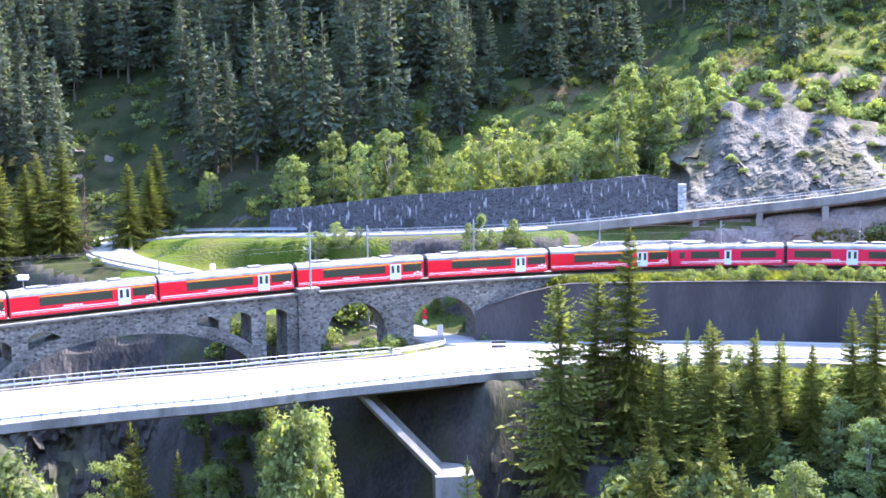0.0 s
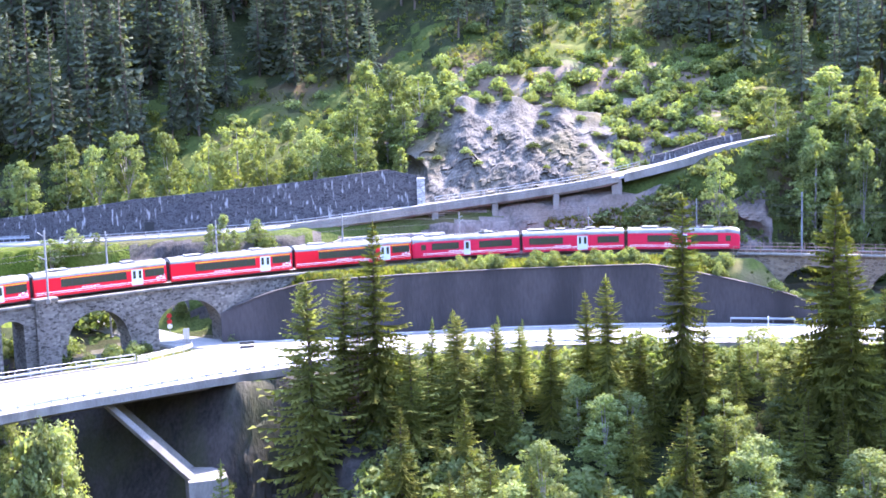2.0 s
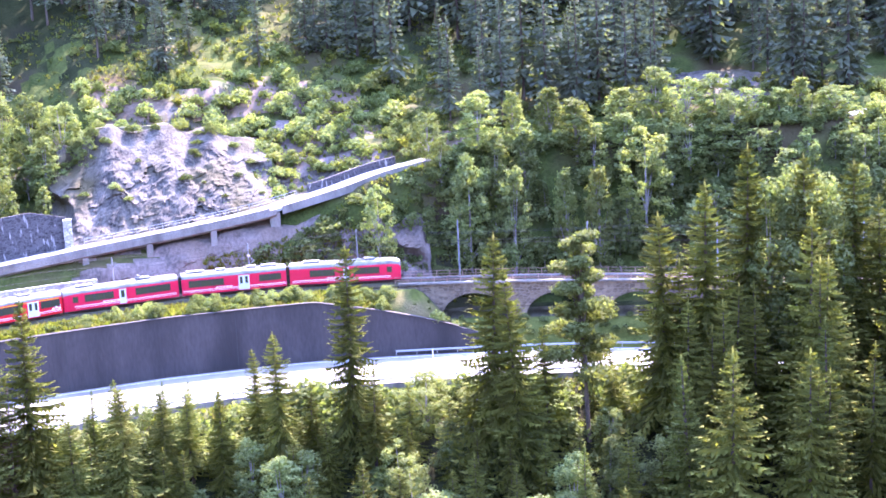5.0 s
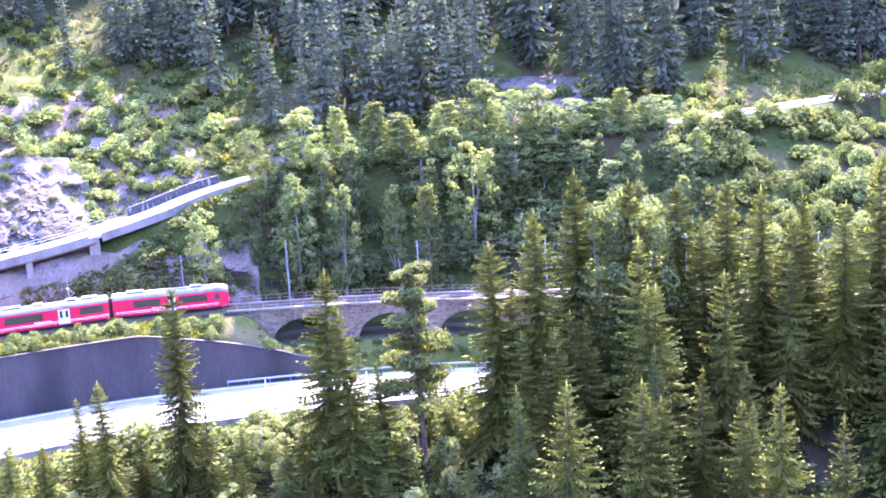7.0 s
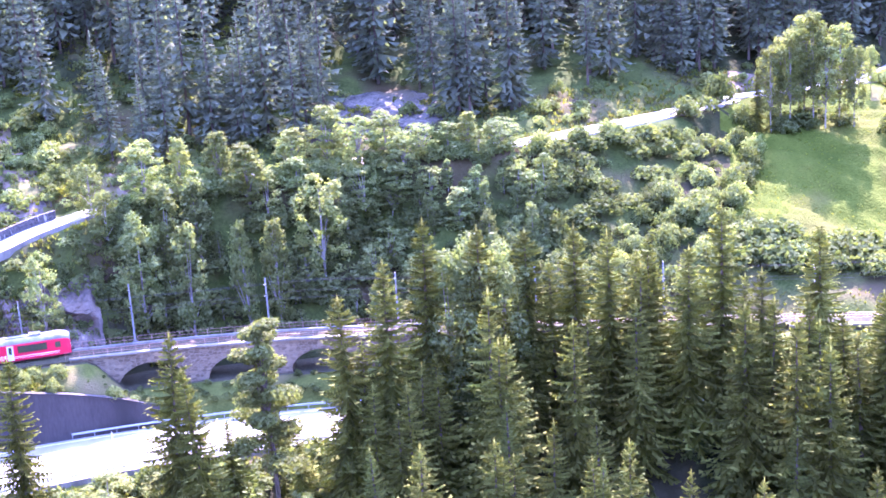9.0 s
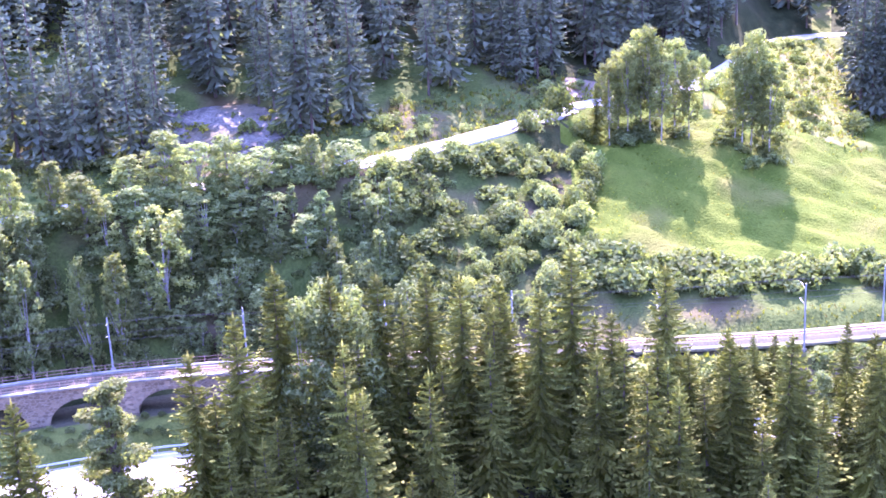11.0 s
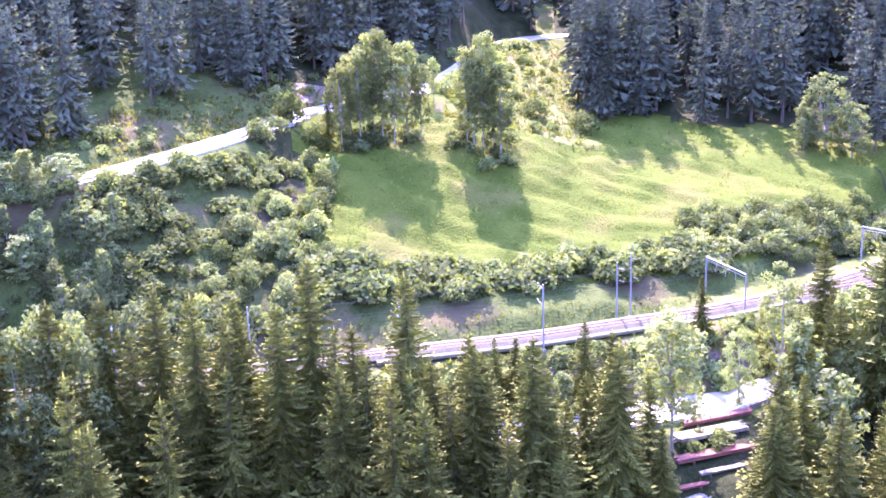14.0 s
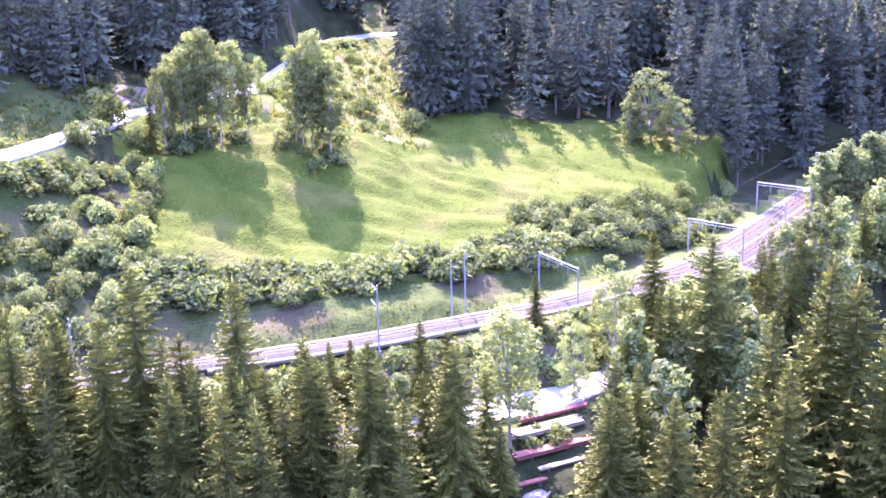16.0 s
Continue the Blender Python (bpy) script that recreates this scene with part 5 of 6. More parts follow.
for k, q in enumerate([(64.4, 153, 3.0), (65.5, 156, 5.0), (67.2, 154, 1.5), (68.2, 157, 4.5), (66.3, 160, 3.0), (68.9, 153, -1.0), (63.2, 157, 5.0), (75.3, 160, 4.0)]):
    put_tree(spruces[k % 4], *q, wide=1.2)
for q, wd in (((40.2, 156, 16.9), 0.9), ((41.4, 156, 18.5), 0.9), ((42.8, 156, 17.0), 0.9), ((23.5, 152, -5.5), 1.9), ((26.0, 152, -7.2), 1.9)):
    put_tree(near_broads[3 if q[2] < 0 else 0], *q, wide=wd)
for k, q in enumerate([(62.6, 150, 12.3), (60.0, 156, 10.3), (58.7, 152, 8.4)]):
    put_tree(spruces[k], *q, wide=1.45)
put_tree(withered, 3.7, 141, 0.3)
put_tree(copse, 69.5, 163, 10.3, wide=1.35)
for q, k in (((74.5, 182, 11.8), 3), ((-25.4, 120, -7.2), 1), ((-24.7, 121, -10.4), 0), ((-26.6, 122, -6.8), 1), ((-12.0, 158, -11.5), 1), ((-10.6, 160, -12.5), 0), ((62.9, 152, 4.2), 1),
             ((9.9, 148, -5.5), 0), ((77.2, 175, 2.4), 2), ((80.1, 172, 3.1), 1), ((7.4, 150, -6.5), 0), ((72.6, 176, 4.0), 2), ((64.6, 158, 4.0), 1)):
    put_tree(near_broads[k], *q)
# fill between and below them
low_tops = lambda a: float(np.interp(a, [1, 8, 14, 24, 30, 34, 38, 60, 66, 74, 90], [-9, -9.5, -11, -11, -12, -4, 7, 6, 0, -3, 2]))
for k in range(64):
    a = rng.uniform(3.5, 92)
    r = rng.uniform(126, 158) if a < 60 else rng.uniform(122, 162)
    top = min(low_tops(a), low_tops(a) + (r - 150) * 0.28) - rng.uniform(0, 5)
    if ground_at(a, r) + 5 < top and not 68.0 < a < 74.2:
        put_tree(fill_spruces[int(rng.integers(0, 4))] if a > 33 or rng.random() < 0.6 else near_broads[int(rng.integers(0, 3))], a, r, top, wide=1.3)
for k in range(66):
    a = rng.uniform(5.5, 36)
    r = rng.uniform(134, 156)
    put_tree(near_broads[int(rng.integers(0, 4))] if rng.random() < 0.25 else fill_spruces[int(rng.integers(0, 4))], a, r, wide=1.45, top=min(ground_at(a, r) + rng.uniform(8, 14), -7.5 - (157 - r) * 0.2 + rng.uniform(-1.5, 0.8)))
for k in range(26):
    a = rng.uniform(36, 62)
    put_tree(fill_spruces[int(rng.integers(0, 4))], a, rng.uniform(140, 159), wide=1.35, top=float(np.interp(a, [36, 40, 52, 62], [6, 13, 13, 5])) + rng.uniform(-5, 2))
for k in range(30):
    a, r = rng.uniform(4, 36), rng.uniform(118, 134)
    put_tree(near_broads[k % 4] if k % 4 == 0 else fill_spruces[k % 4], a, r, ground_at(a, r) + rng.uniform(9, 15), wide=1.5)
thicket("undergrowth", "dense leafy undergrowth below the spruces", scatter(230, 2.5, 92, 128, ln_(-2), 2.0, 5.0) + scatter(110, 4, 36, 114, 138, 2.5, 5.5) + scatter(60, 4, 34, ln_(-11), ln_(-2), 2.5, 4.5), [M_BUSH, M_LEAF, M_PALELEAF], [0.4, 0.4, 0.2])

# ---- behind the railway
FAR_LEFT = [(-19.9, 226, 19.1), (-21.2, 228, 15.2), (-22.4, 224, 15.9), (-18.9, 222, 13.0), (-16.9, 228, 14.9), (-16.0, 232, 15.1), (-15.4, 240, 18.0), (-23.5, 222, 14.0), (-20.6, 236, 16.0), (-24.8, 226, 16.0)]
for k, q in enumerate(FAR_LEFT):
    put_tree(withered if k == 3 else spruces[(0, 2)[k % 2]], *q, wide=1.0 if k == 3 else 1.65)
put_tree(broads[2], -13.2, 236, 13.1)
MID = [(53.1, 237, 24.7)]
for k, q in enumerate(MID):
    put_tree(broads[(0, 1, 2)[k % 3]], *q, wide=1.25)
GROVE = [(24.8, 203, 24.9, 5.5, 2), (27.1, 200, 27.6, 8.5, 0), (28.8, 203, 27.5, 5.0, 4), (30.5, 203, 27.8, 5.9, 4), (31.7, 200, 26.0, 7.6, 4), (33.8, 204, 27.1, 5.9, 4), (35.4, 206, 30.0, 8.8, 0), (36.8, 204, 28.5, 8.7, 2), (38.1, 205, 28.5, 7.8, 0), (39.6, 205, 26.3, 8.8, 2),
         (40.9, 206, 25.8, 5.6, 1), (41.8, 206, 27.5, 4.6, 4), (43.4, 207, 26.0, 8.8, 2), (26.5, 192, 18.2, 8.2, 0), (28.6, 191, 15.9, 6.1, 0), (31.2, 190, 16.0, 4.7, 4), (32.6, 190, 16.0, 5.6, 4), (34.8, 194, 21.6, 10.1, 3), (22.1, 190, 15.0, 7.3, 2), (27.8, 196, 21.8, 6.2, 1),
         (29.3, 197, 22.0, 6.2, 1), (32.5, 198, 21.6, 7.1, 0), (33.9, 200, 23.1, 6.3, 1), (36.9, 199, 21.0, 7.2, 2), (38.4, 200, 20.5, 7.2, 1), (40.0, 200, 20.1, 6.3, 2), (41.2, 196, 16.9, 5.3, 1), (42.2, 195, 14.2, 5.3, 3), (25.3, 197, 20.9, 5.3, 0)]
for az_, r_, top_, wd, k in GROVE:
    h_ = top_ - ground_at(az_, r_) + 0.4
    put_tree(broads[k], az_, r_, top_, wide=wd / (h_ / 10 * (2 * BROAD_FORMS[k][0] + 0.9)))
for k in range(80):
    a = rng.uniform(24.5, 46)
    lo, hi = float(track_r(a)) + 9, float(np.interp(a, *ROAD_R)) - 7
    r = rng.uniform(lo, hi)
    put_tree(fill_broads[k % 3], a, r, ground_at(a, r) + rng.uniform(3.5, 8.0), wide=1.3)
def sight(a, r):
    """Height below which a tree leaves the track behind it open to the opposite slope."""
    return 62 * (1 - (r - 8) / (float(track_r(a)) - 8)) - 1.0 if a < 83.5 else 99.0


for k in range(60):
    a = rng.uniform(74.5, 91)
    r = rng.uniform(150, 215)
    top = min(ground_at(a, r) + rng.uniform(9, 19), sight(a, r))
    if abs(r - float(track_r(a))) > 9 and not float(table(LOW_NEAR, a)) - 3 < r < float(table(LOW_FAR, a)) + 3 and top > ground_at(a, r) + 4:
        put_tree(fill_spruces[int(rng.integers(0, 4))] if rng.random() < 0.6 else fill_broads[int(rng.integers(0, 3))], a, r, top)
for az_, r_, top_, wd, k in [(-9.5, 220.1, 16.0, 6.0, 0), (-7.8, 216.5, 20.0, 7.4, 0), (-6.5, 210.8, 19.1, 5.8, 2), (-5.2, 211.0, 21.2, 7.7, 2), (-3.4, 206.9, 20.2, 6.7, 0), (-1.7, 203.5, 20.1, 5.6, 3), (-0.3, 204.0, 22.5, 8.0, 3), (1.0, 202.0, 20.3, 6.1, 3), (2.1, 205.1, 21.8, 4.3, 1), (3.2, 202.2, 19.7, 8.0, 2), (4.5, 205.7, 22.5, 6.7, 0), (5.2, 203.9, 24.6, 9.0, 0), (6.0, 218.2, 31.6, 5.5, 1), (7.1, 216.5, 30.8, 7.5, 0), (8.5, 217.0, 29.5, 8.0, 2), (9.4, 213.3, 24.2, 5.9, 2), (7.6, 211.7, 23.7, 6.9, 0)]:
    h_ = top_ - ground_at(az_, r_) + 0.4
    put_tree(broads[k], az_, r_, top_, wide=wd / (h_ / 10 * (2 * BROAD_FORMS[k][0] + 0.9)))
for k in range(26):
    a = rng.uniform(-10, 8.6)
    r = float(np.interp(a, *ROAD_R)) + rng.uniform(6.5, 20)
    put_tree(fill_broads[(0, 2, 4, 3)[k % 4]], a, r, ground_at(a, r) + rng.uniform(3.5, 8.0), wide=1.35)
slope_spots = scatter(105, -9, 24, rd_(12), rd_(48), 1.2, 3.4) + scatter(55, 6.5, 24, rd_(23), rd_(36), 1.5, 4.0) + scatter(95, 15.2, 23.5, rd_(7), rd_(25), 1.5, 3.4)
thicket("slope_shrubs", "shrubs and saplings covering the sunny hillside", slope_spots, [M_BUSH, M_LEAF, M_PALELEAF], [0.45, 0.45, 0.1])
thicket("slope_shrubs", "dense green thicket between railway and hill road", scatter(120, 23.5, 53, tr_(6.5), rd_(-6), 2.0, 4.5) + scatter(60, 25, 46, tr_(8), rd_(-7), 2.0, 3.8) + scatter(80, 35, 47, tr_(5.5), tr_(22), 1.4, 3.2) + scatter(120, 43.5, 54.6, tr_(8), rd_(-7), 1.8, 3.8), [M_BUSH, M_LEAF, M_PALELEAF], [0.4, 0.45, 0.15])
thicket("hedge", "thick hedge of shrubs along the foot of the meadow", scatter(130, 53.5, 72, tr_(12.5), tr_(20), 2.4, 5.0) + scatter(70, 69.5, 79.8, tr_(13), tr_(31), 2.2, 4.2), [M_BUSH, M_LEAF, M_PALELEAF], [0.75, 0.2, 0.05])
for q in scatter(72, 69.5, 79.8, tr_(13), tr_(31), 3.2, 5.4, (0.75, 1.05)):
    put_bush(q[0], q[1], q[2], int(rng.choice(3, p=[0.8, 0.15, 0.05])), q[3], "dark green rounded shrub at the foot of the meadow", group="shrubs below the meadow")
thicket("trackside_shrubs", "leafy shrubs and tall grass on the embankment", scatter(150, 2.6, 22.5, lf_(2.0), tr_(-4.2), 0.6, 1.6) + scatter(26, -1.5, 3.5, lf_(1.6), lf_(5), 0.5, 1.4) + scatter(8, 23.0, 26.0, lf_(1.8), tr_(-3.4), 0.5, 1.0) + scatter(34, 24.8, 38, lf_(1.6), tr_(-3.2), 0.5, 1.4), [M_BUSH, M_LEAF, M_PALELEAF], [0.35, 0.45, 0.2])
thicket("trackside_shrubs", "tangled shrubs between railway and lower road", scatter(130, 38, 73, lf_(0.8), tr_(-4.0), 1.2, 3.2), [M_BUSH, M_LEAF, M_PALELEAF], [0.5, 0.35, 0.15])
thicket("gorge_shrubs", "shrubs clinging to the gorge sides", scatter(40, 17.5, 25.5, tr_(5.5), rd_(-5), 1.0, 3.0) + scatter(40, -15, -8.8, 163, 176, 1.5, 3.5) + scatter(60, -22, -11, 140, 172, 2.0, 5.0) + scatter(50, -30, -17, 176, 215, 1.5, 4.0) + scatter(30, -18, -10, 138, 156, 1.5, 4) + scatter(30, -9, 2.5, ln_(-12), ln_(-2.5), 0.9, 2.4), [M_BUSH, M_LEAF, M_PALELEAF], [0.5, 0.4, 0.1])
thicket("roadside_shrubs", "low shrubs beside the hill road", scatter(70, 26, 62, rd_(6), rd_(20), 1.5, 3.6) + scatter(110, 25.3, 43.5, rd_(-6.5), rd_(-4.0), 2.2, 3.6) + scatter(70, 61, 66.3, 247, rd_(-6), 1.0, 2.8) + scatter(36, 59.8, 64.0, rd_(-9), rd_(-4.5), 1.8, 3.4), [M_BUSH, M_LEAF, M_PALELEAF], [0.4, 0.4, 0.2])
for q, kind, wd in (((-7.2, 178.5, 7.2), 1, 1.1), ((-6.2, 180, 6.0), 1, 1.1), ((-8.3, 180, 6.2), 1, 1.1), ((0.6, 184.5, 5.0), 0, 0.6), ((-1.2, 183, 3.8), 0, 0.7), ((0.1, 186, 5.5), 1, 0.6), ((-3.6, 181, 3.0), 0, 0.7),
                    ((-8.3, 162.5, 2.0), 0, 1.0), ((-7.2, 163.5, 3.0), 1, 1.0), ((-6.2, 164.8, 2.8), 1, 0.9), ((-5.6, 166, 2.0), 0, 0.8), ((-9.0, 161.8, 2.4), 2, 1.0), ((-12.2, 160.5, 3.0), 1, 0.8),
                    ((-1.6, 170.6, 2.2), 1, 1.0), ((-0.9, 172, 1.6), 0, 1.0), ((24.6, 176.8, 2.2), 2, 1.2), ((25.4, 176.2, 1.8), 1, 1.2), ((60.0, 192, 5.0), 2, 1.1), ((53.2, 236, 8.5), 0, 0.8), ((54.2, 232, 5.5), 0, 0.9),
                    ((64.0, 257, 5.5), 0, 1.0), ((66.2, 257, 5.2), 0, 1.1), ((62.4, 258, 3.6), 1, 1.2), ((79.8, 262, 4.0), 2, 1.0)):
    put_bush(q[0], q[1], q[2], kind, wd)
pts_ = [v.co for v in rock_cut.data.vertices]
for q in scatter(22, 7.4, 16.5, rd_(17.5), rd_(23.5), 1.6, 3.2, (0.8, 1.2)):
    put_bush(q[0], q[1], q[2], int(rng.choice(3, p=[0.3, 0.6, 0.1])), q[3], "leafy shrub along the top of the rock cut", base=ground_at(q[0], rr(q[0]) + 26.5) - 0.6 - 3.5 * max(0.0, (q[0] - 13.5) / 4.0), group="shrubs on the rock cut")
for k in range(42):
    p_ = pts_[int(rng.integers(0, len(pts_)))]
    if p_.z > rz(12) + 3:
        put_bush(math.degrees(math.atan2(p_.x - CX, p_.y - CY)), math.hypot(p_.x - CX, p_.y - CY) - 0.1, rng.uniform(0.5, 1.5), int(rng.choice(3, p=[0.6, 0.3, 0.1])), rng.uniform(1.1, 1.9), "small shrub rooted in the rock cut", base=p_.z, group="shrubs on the rock cut")
for q in scatter(40, 7.5, 22.3, lf_(2.0), tr_(-4.4), 1.7, 3.2, (0.7, 1.0)):
    put_bush(q[0], q[1], q[2], int(rng.choice(3, p=[0.2, 0.5, 0.3])), q[3], "bright green shrub beside the railway", group="shrubs on the embankment")
for q in scatter(92, 43.5, 54.6, tr_(8), rd_(-7), 2.6, 5.2, (0.75, 1.1)):
    put_bush(q[0], q[1], q[2], int(rng.choice(3, p=[0.4, 0.5, 0.1])), q[3])
for k in range(16):
    a, r = rng.uniform(-20, -6.0), rng.uniform(158, 168)
    put_tree(near_broads[k % 3] if k % 3 else fill_spruces[k % 4], a, r, rng.uniform(-26, -16), wide=0.8)
for k, q in enumerate([(-13.1, 131.3, -8.4), (-12.1, 131, -7.8), (-11.1, 132.6, -9.2), (-10.2, 133.6, -8.8)]):
    put_tree(near_broads[(4, 1, 0)[k % 3]], *q, wide=0.62)
for q in [(q_[0], q_[1] - 9.5 * (q_[0] < 64), q_[2] + 1.2 * (q_[0] < 64)) for q_ in [(57.2, 242, 37.5), (56.2, 241, 34.5), (58.3, 243, 35.0), (55.4, 240, 31.5), (57.7, 241, 33.0), (56.8, 244, 36.5), (58.9, 242, 31.0), (61.6, 243, 36.2), (62.1, 244, 32.5), (61.2, 242, 32.0), (59.6, 262, 29.0), (55.8, 243, 33.0), (60.9, 243, 33.5), (62.4, 242, 30.0), (56.6, 246, 33.0)]]:
    put_tree(copse, *q)
put_tree(spruces[3], 54.8, 231, 28.5)
put_tree(broads[2], 76.5, 263, 25.0, wide=1.35)
put_tree(broads[2], 77.6, 261, 19.5, wide=1.2)
put_tree(broads[0], 75.6, 262, 19.0, wide=1.2)
thicket("copse_undergrowth", "bushes under the trees above the meadow", scatter(26, 55.2, 59.2, 229, 237, 1.5, 3.4) + scatter(22, 60.2, 62.8, 228, 240, 1.5, 4.0), [M_BUSH, M_LEAF], [0.6, 0.4])

# dark trees between the station curve and the lower road
for k in range(34):
    a = rng.uniform(83.2, 89)
    r = float(track_r(a)) - (rng.uniform(10.5, 17) if a > 83.5 else rng.uniform(13, 19))
    put_tree(fill_broads[(0, 2, 2, 1)[k % 4]], a, r, ground_at(a, r) + (rng.uniform(9, 13) if a > 83 else rng.uniform(6, 9)), wide=1.25)
for k in range(46):
    a = rng.uniform(74.6, 88)
    r = float(table(LOW_NEAR, a)) - (rng.uniform(3, 22) if k % 2 else rng.uniform(2.5, 8))
    top = min(ground_at(a, r) + rng.uniform(11, 19), sight(a, r))
    if top > ground_at(a, r) + 4:
        put_tree(fill_spruces[k % 4] if k % 3 else fill_broads[k % 3], a, r, top, wide=1.1)
for k in range(16):
    a = rng.uniform(73.5, 81.5)
    r = float(table(LOW_FAR, a)) + rng.uniform(2, 9)
    put_tree(fill_broads[k % 3] if k % 2 else fill_spruces[2], a, r, max(ground_at(a, r) + 3, min(ground_at(a, r) + rng.uniform(4, 9), sight(a, r))))

# ---- low cover on the open slopes and under the woods
SMALL_BUSH = []
for k in range(4):
    g_ = np.random.default_rng(300 + k)
    SMALL_BUSH.append(leafy_crown(310 + k, [((g_.normal() * 0.6, g_.normal() * 0.6, g_.uniform(0.2, 1.2)), g_.uniform(0.35, 0.6)) for _ in range(8)], 44, 0.36, 0.4))
DENSE_BUSH, BUSHES = BUSHES, SMALL_BUSH
thicket("ground_cover", "low bushes and young growth on the hillside", scatter(330, -10, 14, rd_(9), rd_(62), 0.6, 1.6) + scatter(200, 12, 36, rd_(27), rd_(60), 0.8, 2.6) + scatter(90, 22, 36, rd_(6), rd_(27), 0.8, 2.2)
        + scatter(260, -26, -9, 226, 300, 1.0, 3.0) + scatter(110, 36, 60, rd_(7), rd_(40), 0.8, 2.4) + scatter(130, 60.5, 66.5, 246, rd_(-5), 0.5, 1.6) + scatter(110, 15.5, 26, rd_(7), rd_(21), 0.8, 2.4), [M_BUSH, M_LEAF, M_SPRUCE], [0.45, 0.3, 0.25])
thicket("ground_cover", "grass tufts and small bushes beside the tracks", scatter(200, 14, 36, ln_(-9), ln_(-1.5), 0.6, 1.8) + scatter(120, 16, 27, tr_(5), rd_(-5), 0.7, 2.2) + scatter(150, 62, 90, lf_(1), tr_(-5), 0.6, 2.0), [M_BUSH, M_LEAF, M_PALELEAF], [0.4, 0.45, 0.15])
BUSHES = DENSE_BUSH

# ---- hillside forest: far woods, joined
LODS = [[conifer_crown(10, 200 + k, boughs=112, width=wd, start=st, segs=2, droop=0.5, ragged=0.35, twig=0.5, power=0.75) for k, (wd, st) in enumerate(((0.17, 0.1), (0.15, 0.2), (0.185, 0.06)))],
        [conifer_crown(10, 210 + k, boughs=72, width=wd, start=st, segs=1, droop=0.45, ragged=0.3, twig=0.75, power=0.75) for k, (wd, st) in enumerate(((0.17, 0.14), (0.15, 0.2), (0.19, 0.08)))]]
TRUNK5 = Build().tube([(0, 0, -0.3), (0, 0, 9.4)], [0.12, 0.02], 5, caps=False)
T5V = np.array(TRUNK5.v)
T5F = np.array([t for q in TRUNK5.f for t in ((q[0], q[1], q[2]), (q[0], q[2], q[3]))])


def woods(name, label, regions):
    pts = []
    for a0, a1, r0, r1, gap, h0, h1 in regions:
        area = radians(a1 - a0) * 0.5 * ((r1) ** 2 - ((r0(0.5 * (a0 + a1)) if callable(r0) else r0)) ** 2)
        for _ in range(int(area / gap ** 2)):
            a = rng.uniform(a0, a1)
            lo = r0(a) if callable(r0) else r0
            r = math.sqrt(rng.uniform(lo * lo, max(r1, lo + 1) ** 2))
            if -19.3 < a < -14 and 256 < r < 298 or 35.7 < a < 40.2 and r < float(np.interp(a, *ROAD_R)) + 26:
                continue
            if 55 < a < 68:
                p = polar(a, r)
                if np.min(np.hypot(hill_road[::5, 0] - p.x, hill_road[::5, 1] - p.y)) < 7.5:
                    continue
            if a > 77:
                p = polar(a, r)
                if np.min(np.hypot(track[::10, 0] - p.x, track[::10, 1] - p.y)) < 12:
                    continue
            pts.append((a, r, rng.uniform(h0, h1)))
    zs = ground([p[0] for p in pts], [p[1] for p in pts])
    Vs, Ts, Ss, n = [], [], [], 0
    for (a, r, h), z in zip(pts, zs):
        V, T = LODS[0 if r < 315 else 1][int(rng.integers(0, 3))]
        t = rng.uniform(0, 6.28)
        c, s_ = math.cos(t), math.sin(t)
        W = np.concatenate([V, T5V]) @ np.array([[c, s_, 0], [-s_, c, 0], [0, 0, 1]]) * (h / 10)
        Vs.append(W + np.array(polar(a, r, z))), Ts.append(np.concatenate([T, T5F + len(V)]) + n)
        Ss.append(np.r_[np.zeros(len(T), int), np.ones(len(T5F), int)])
        n += len(W)
    # far crowns take the needle colour with haze mixed in
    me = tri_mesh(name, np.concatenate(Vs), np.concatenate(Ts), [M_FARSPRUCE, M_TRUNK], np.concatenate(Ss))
    return tagged(new(name, me), label, "forest", kind="stuff")


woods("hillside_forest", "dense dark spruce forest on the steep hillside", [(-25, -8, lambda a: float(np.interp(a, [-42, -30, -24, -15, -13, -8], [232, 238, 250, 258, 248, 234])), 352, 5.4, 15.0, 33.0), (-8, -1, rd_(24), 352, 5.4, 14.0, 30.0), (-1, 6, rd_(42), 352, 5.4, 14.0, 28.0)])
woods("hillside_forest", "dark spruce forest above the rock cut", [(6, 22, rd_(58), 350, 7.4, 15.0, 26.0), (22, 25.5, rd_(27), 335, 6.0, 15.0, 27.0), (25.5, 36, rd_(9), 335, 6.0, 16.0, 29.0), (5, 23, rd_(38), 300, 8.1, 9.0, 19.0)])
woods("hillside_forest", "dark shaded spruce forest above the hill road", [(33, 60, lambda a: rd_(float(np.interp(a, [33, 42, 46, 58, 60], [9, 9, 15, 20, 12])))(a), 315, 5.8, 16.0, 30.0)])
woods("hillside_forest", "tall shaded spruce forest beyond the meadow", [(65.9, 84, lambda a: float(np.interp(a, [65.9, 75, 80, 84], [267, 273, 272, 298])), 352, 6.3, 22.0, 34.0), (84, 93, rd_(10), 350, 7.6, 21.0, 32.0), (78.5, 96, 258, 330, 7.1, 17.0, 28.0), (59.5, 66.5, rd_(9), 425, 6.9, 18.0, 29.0)])


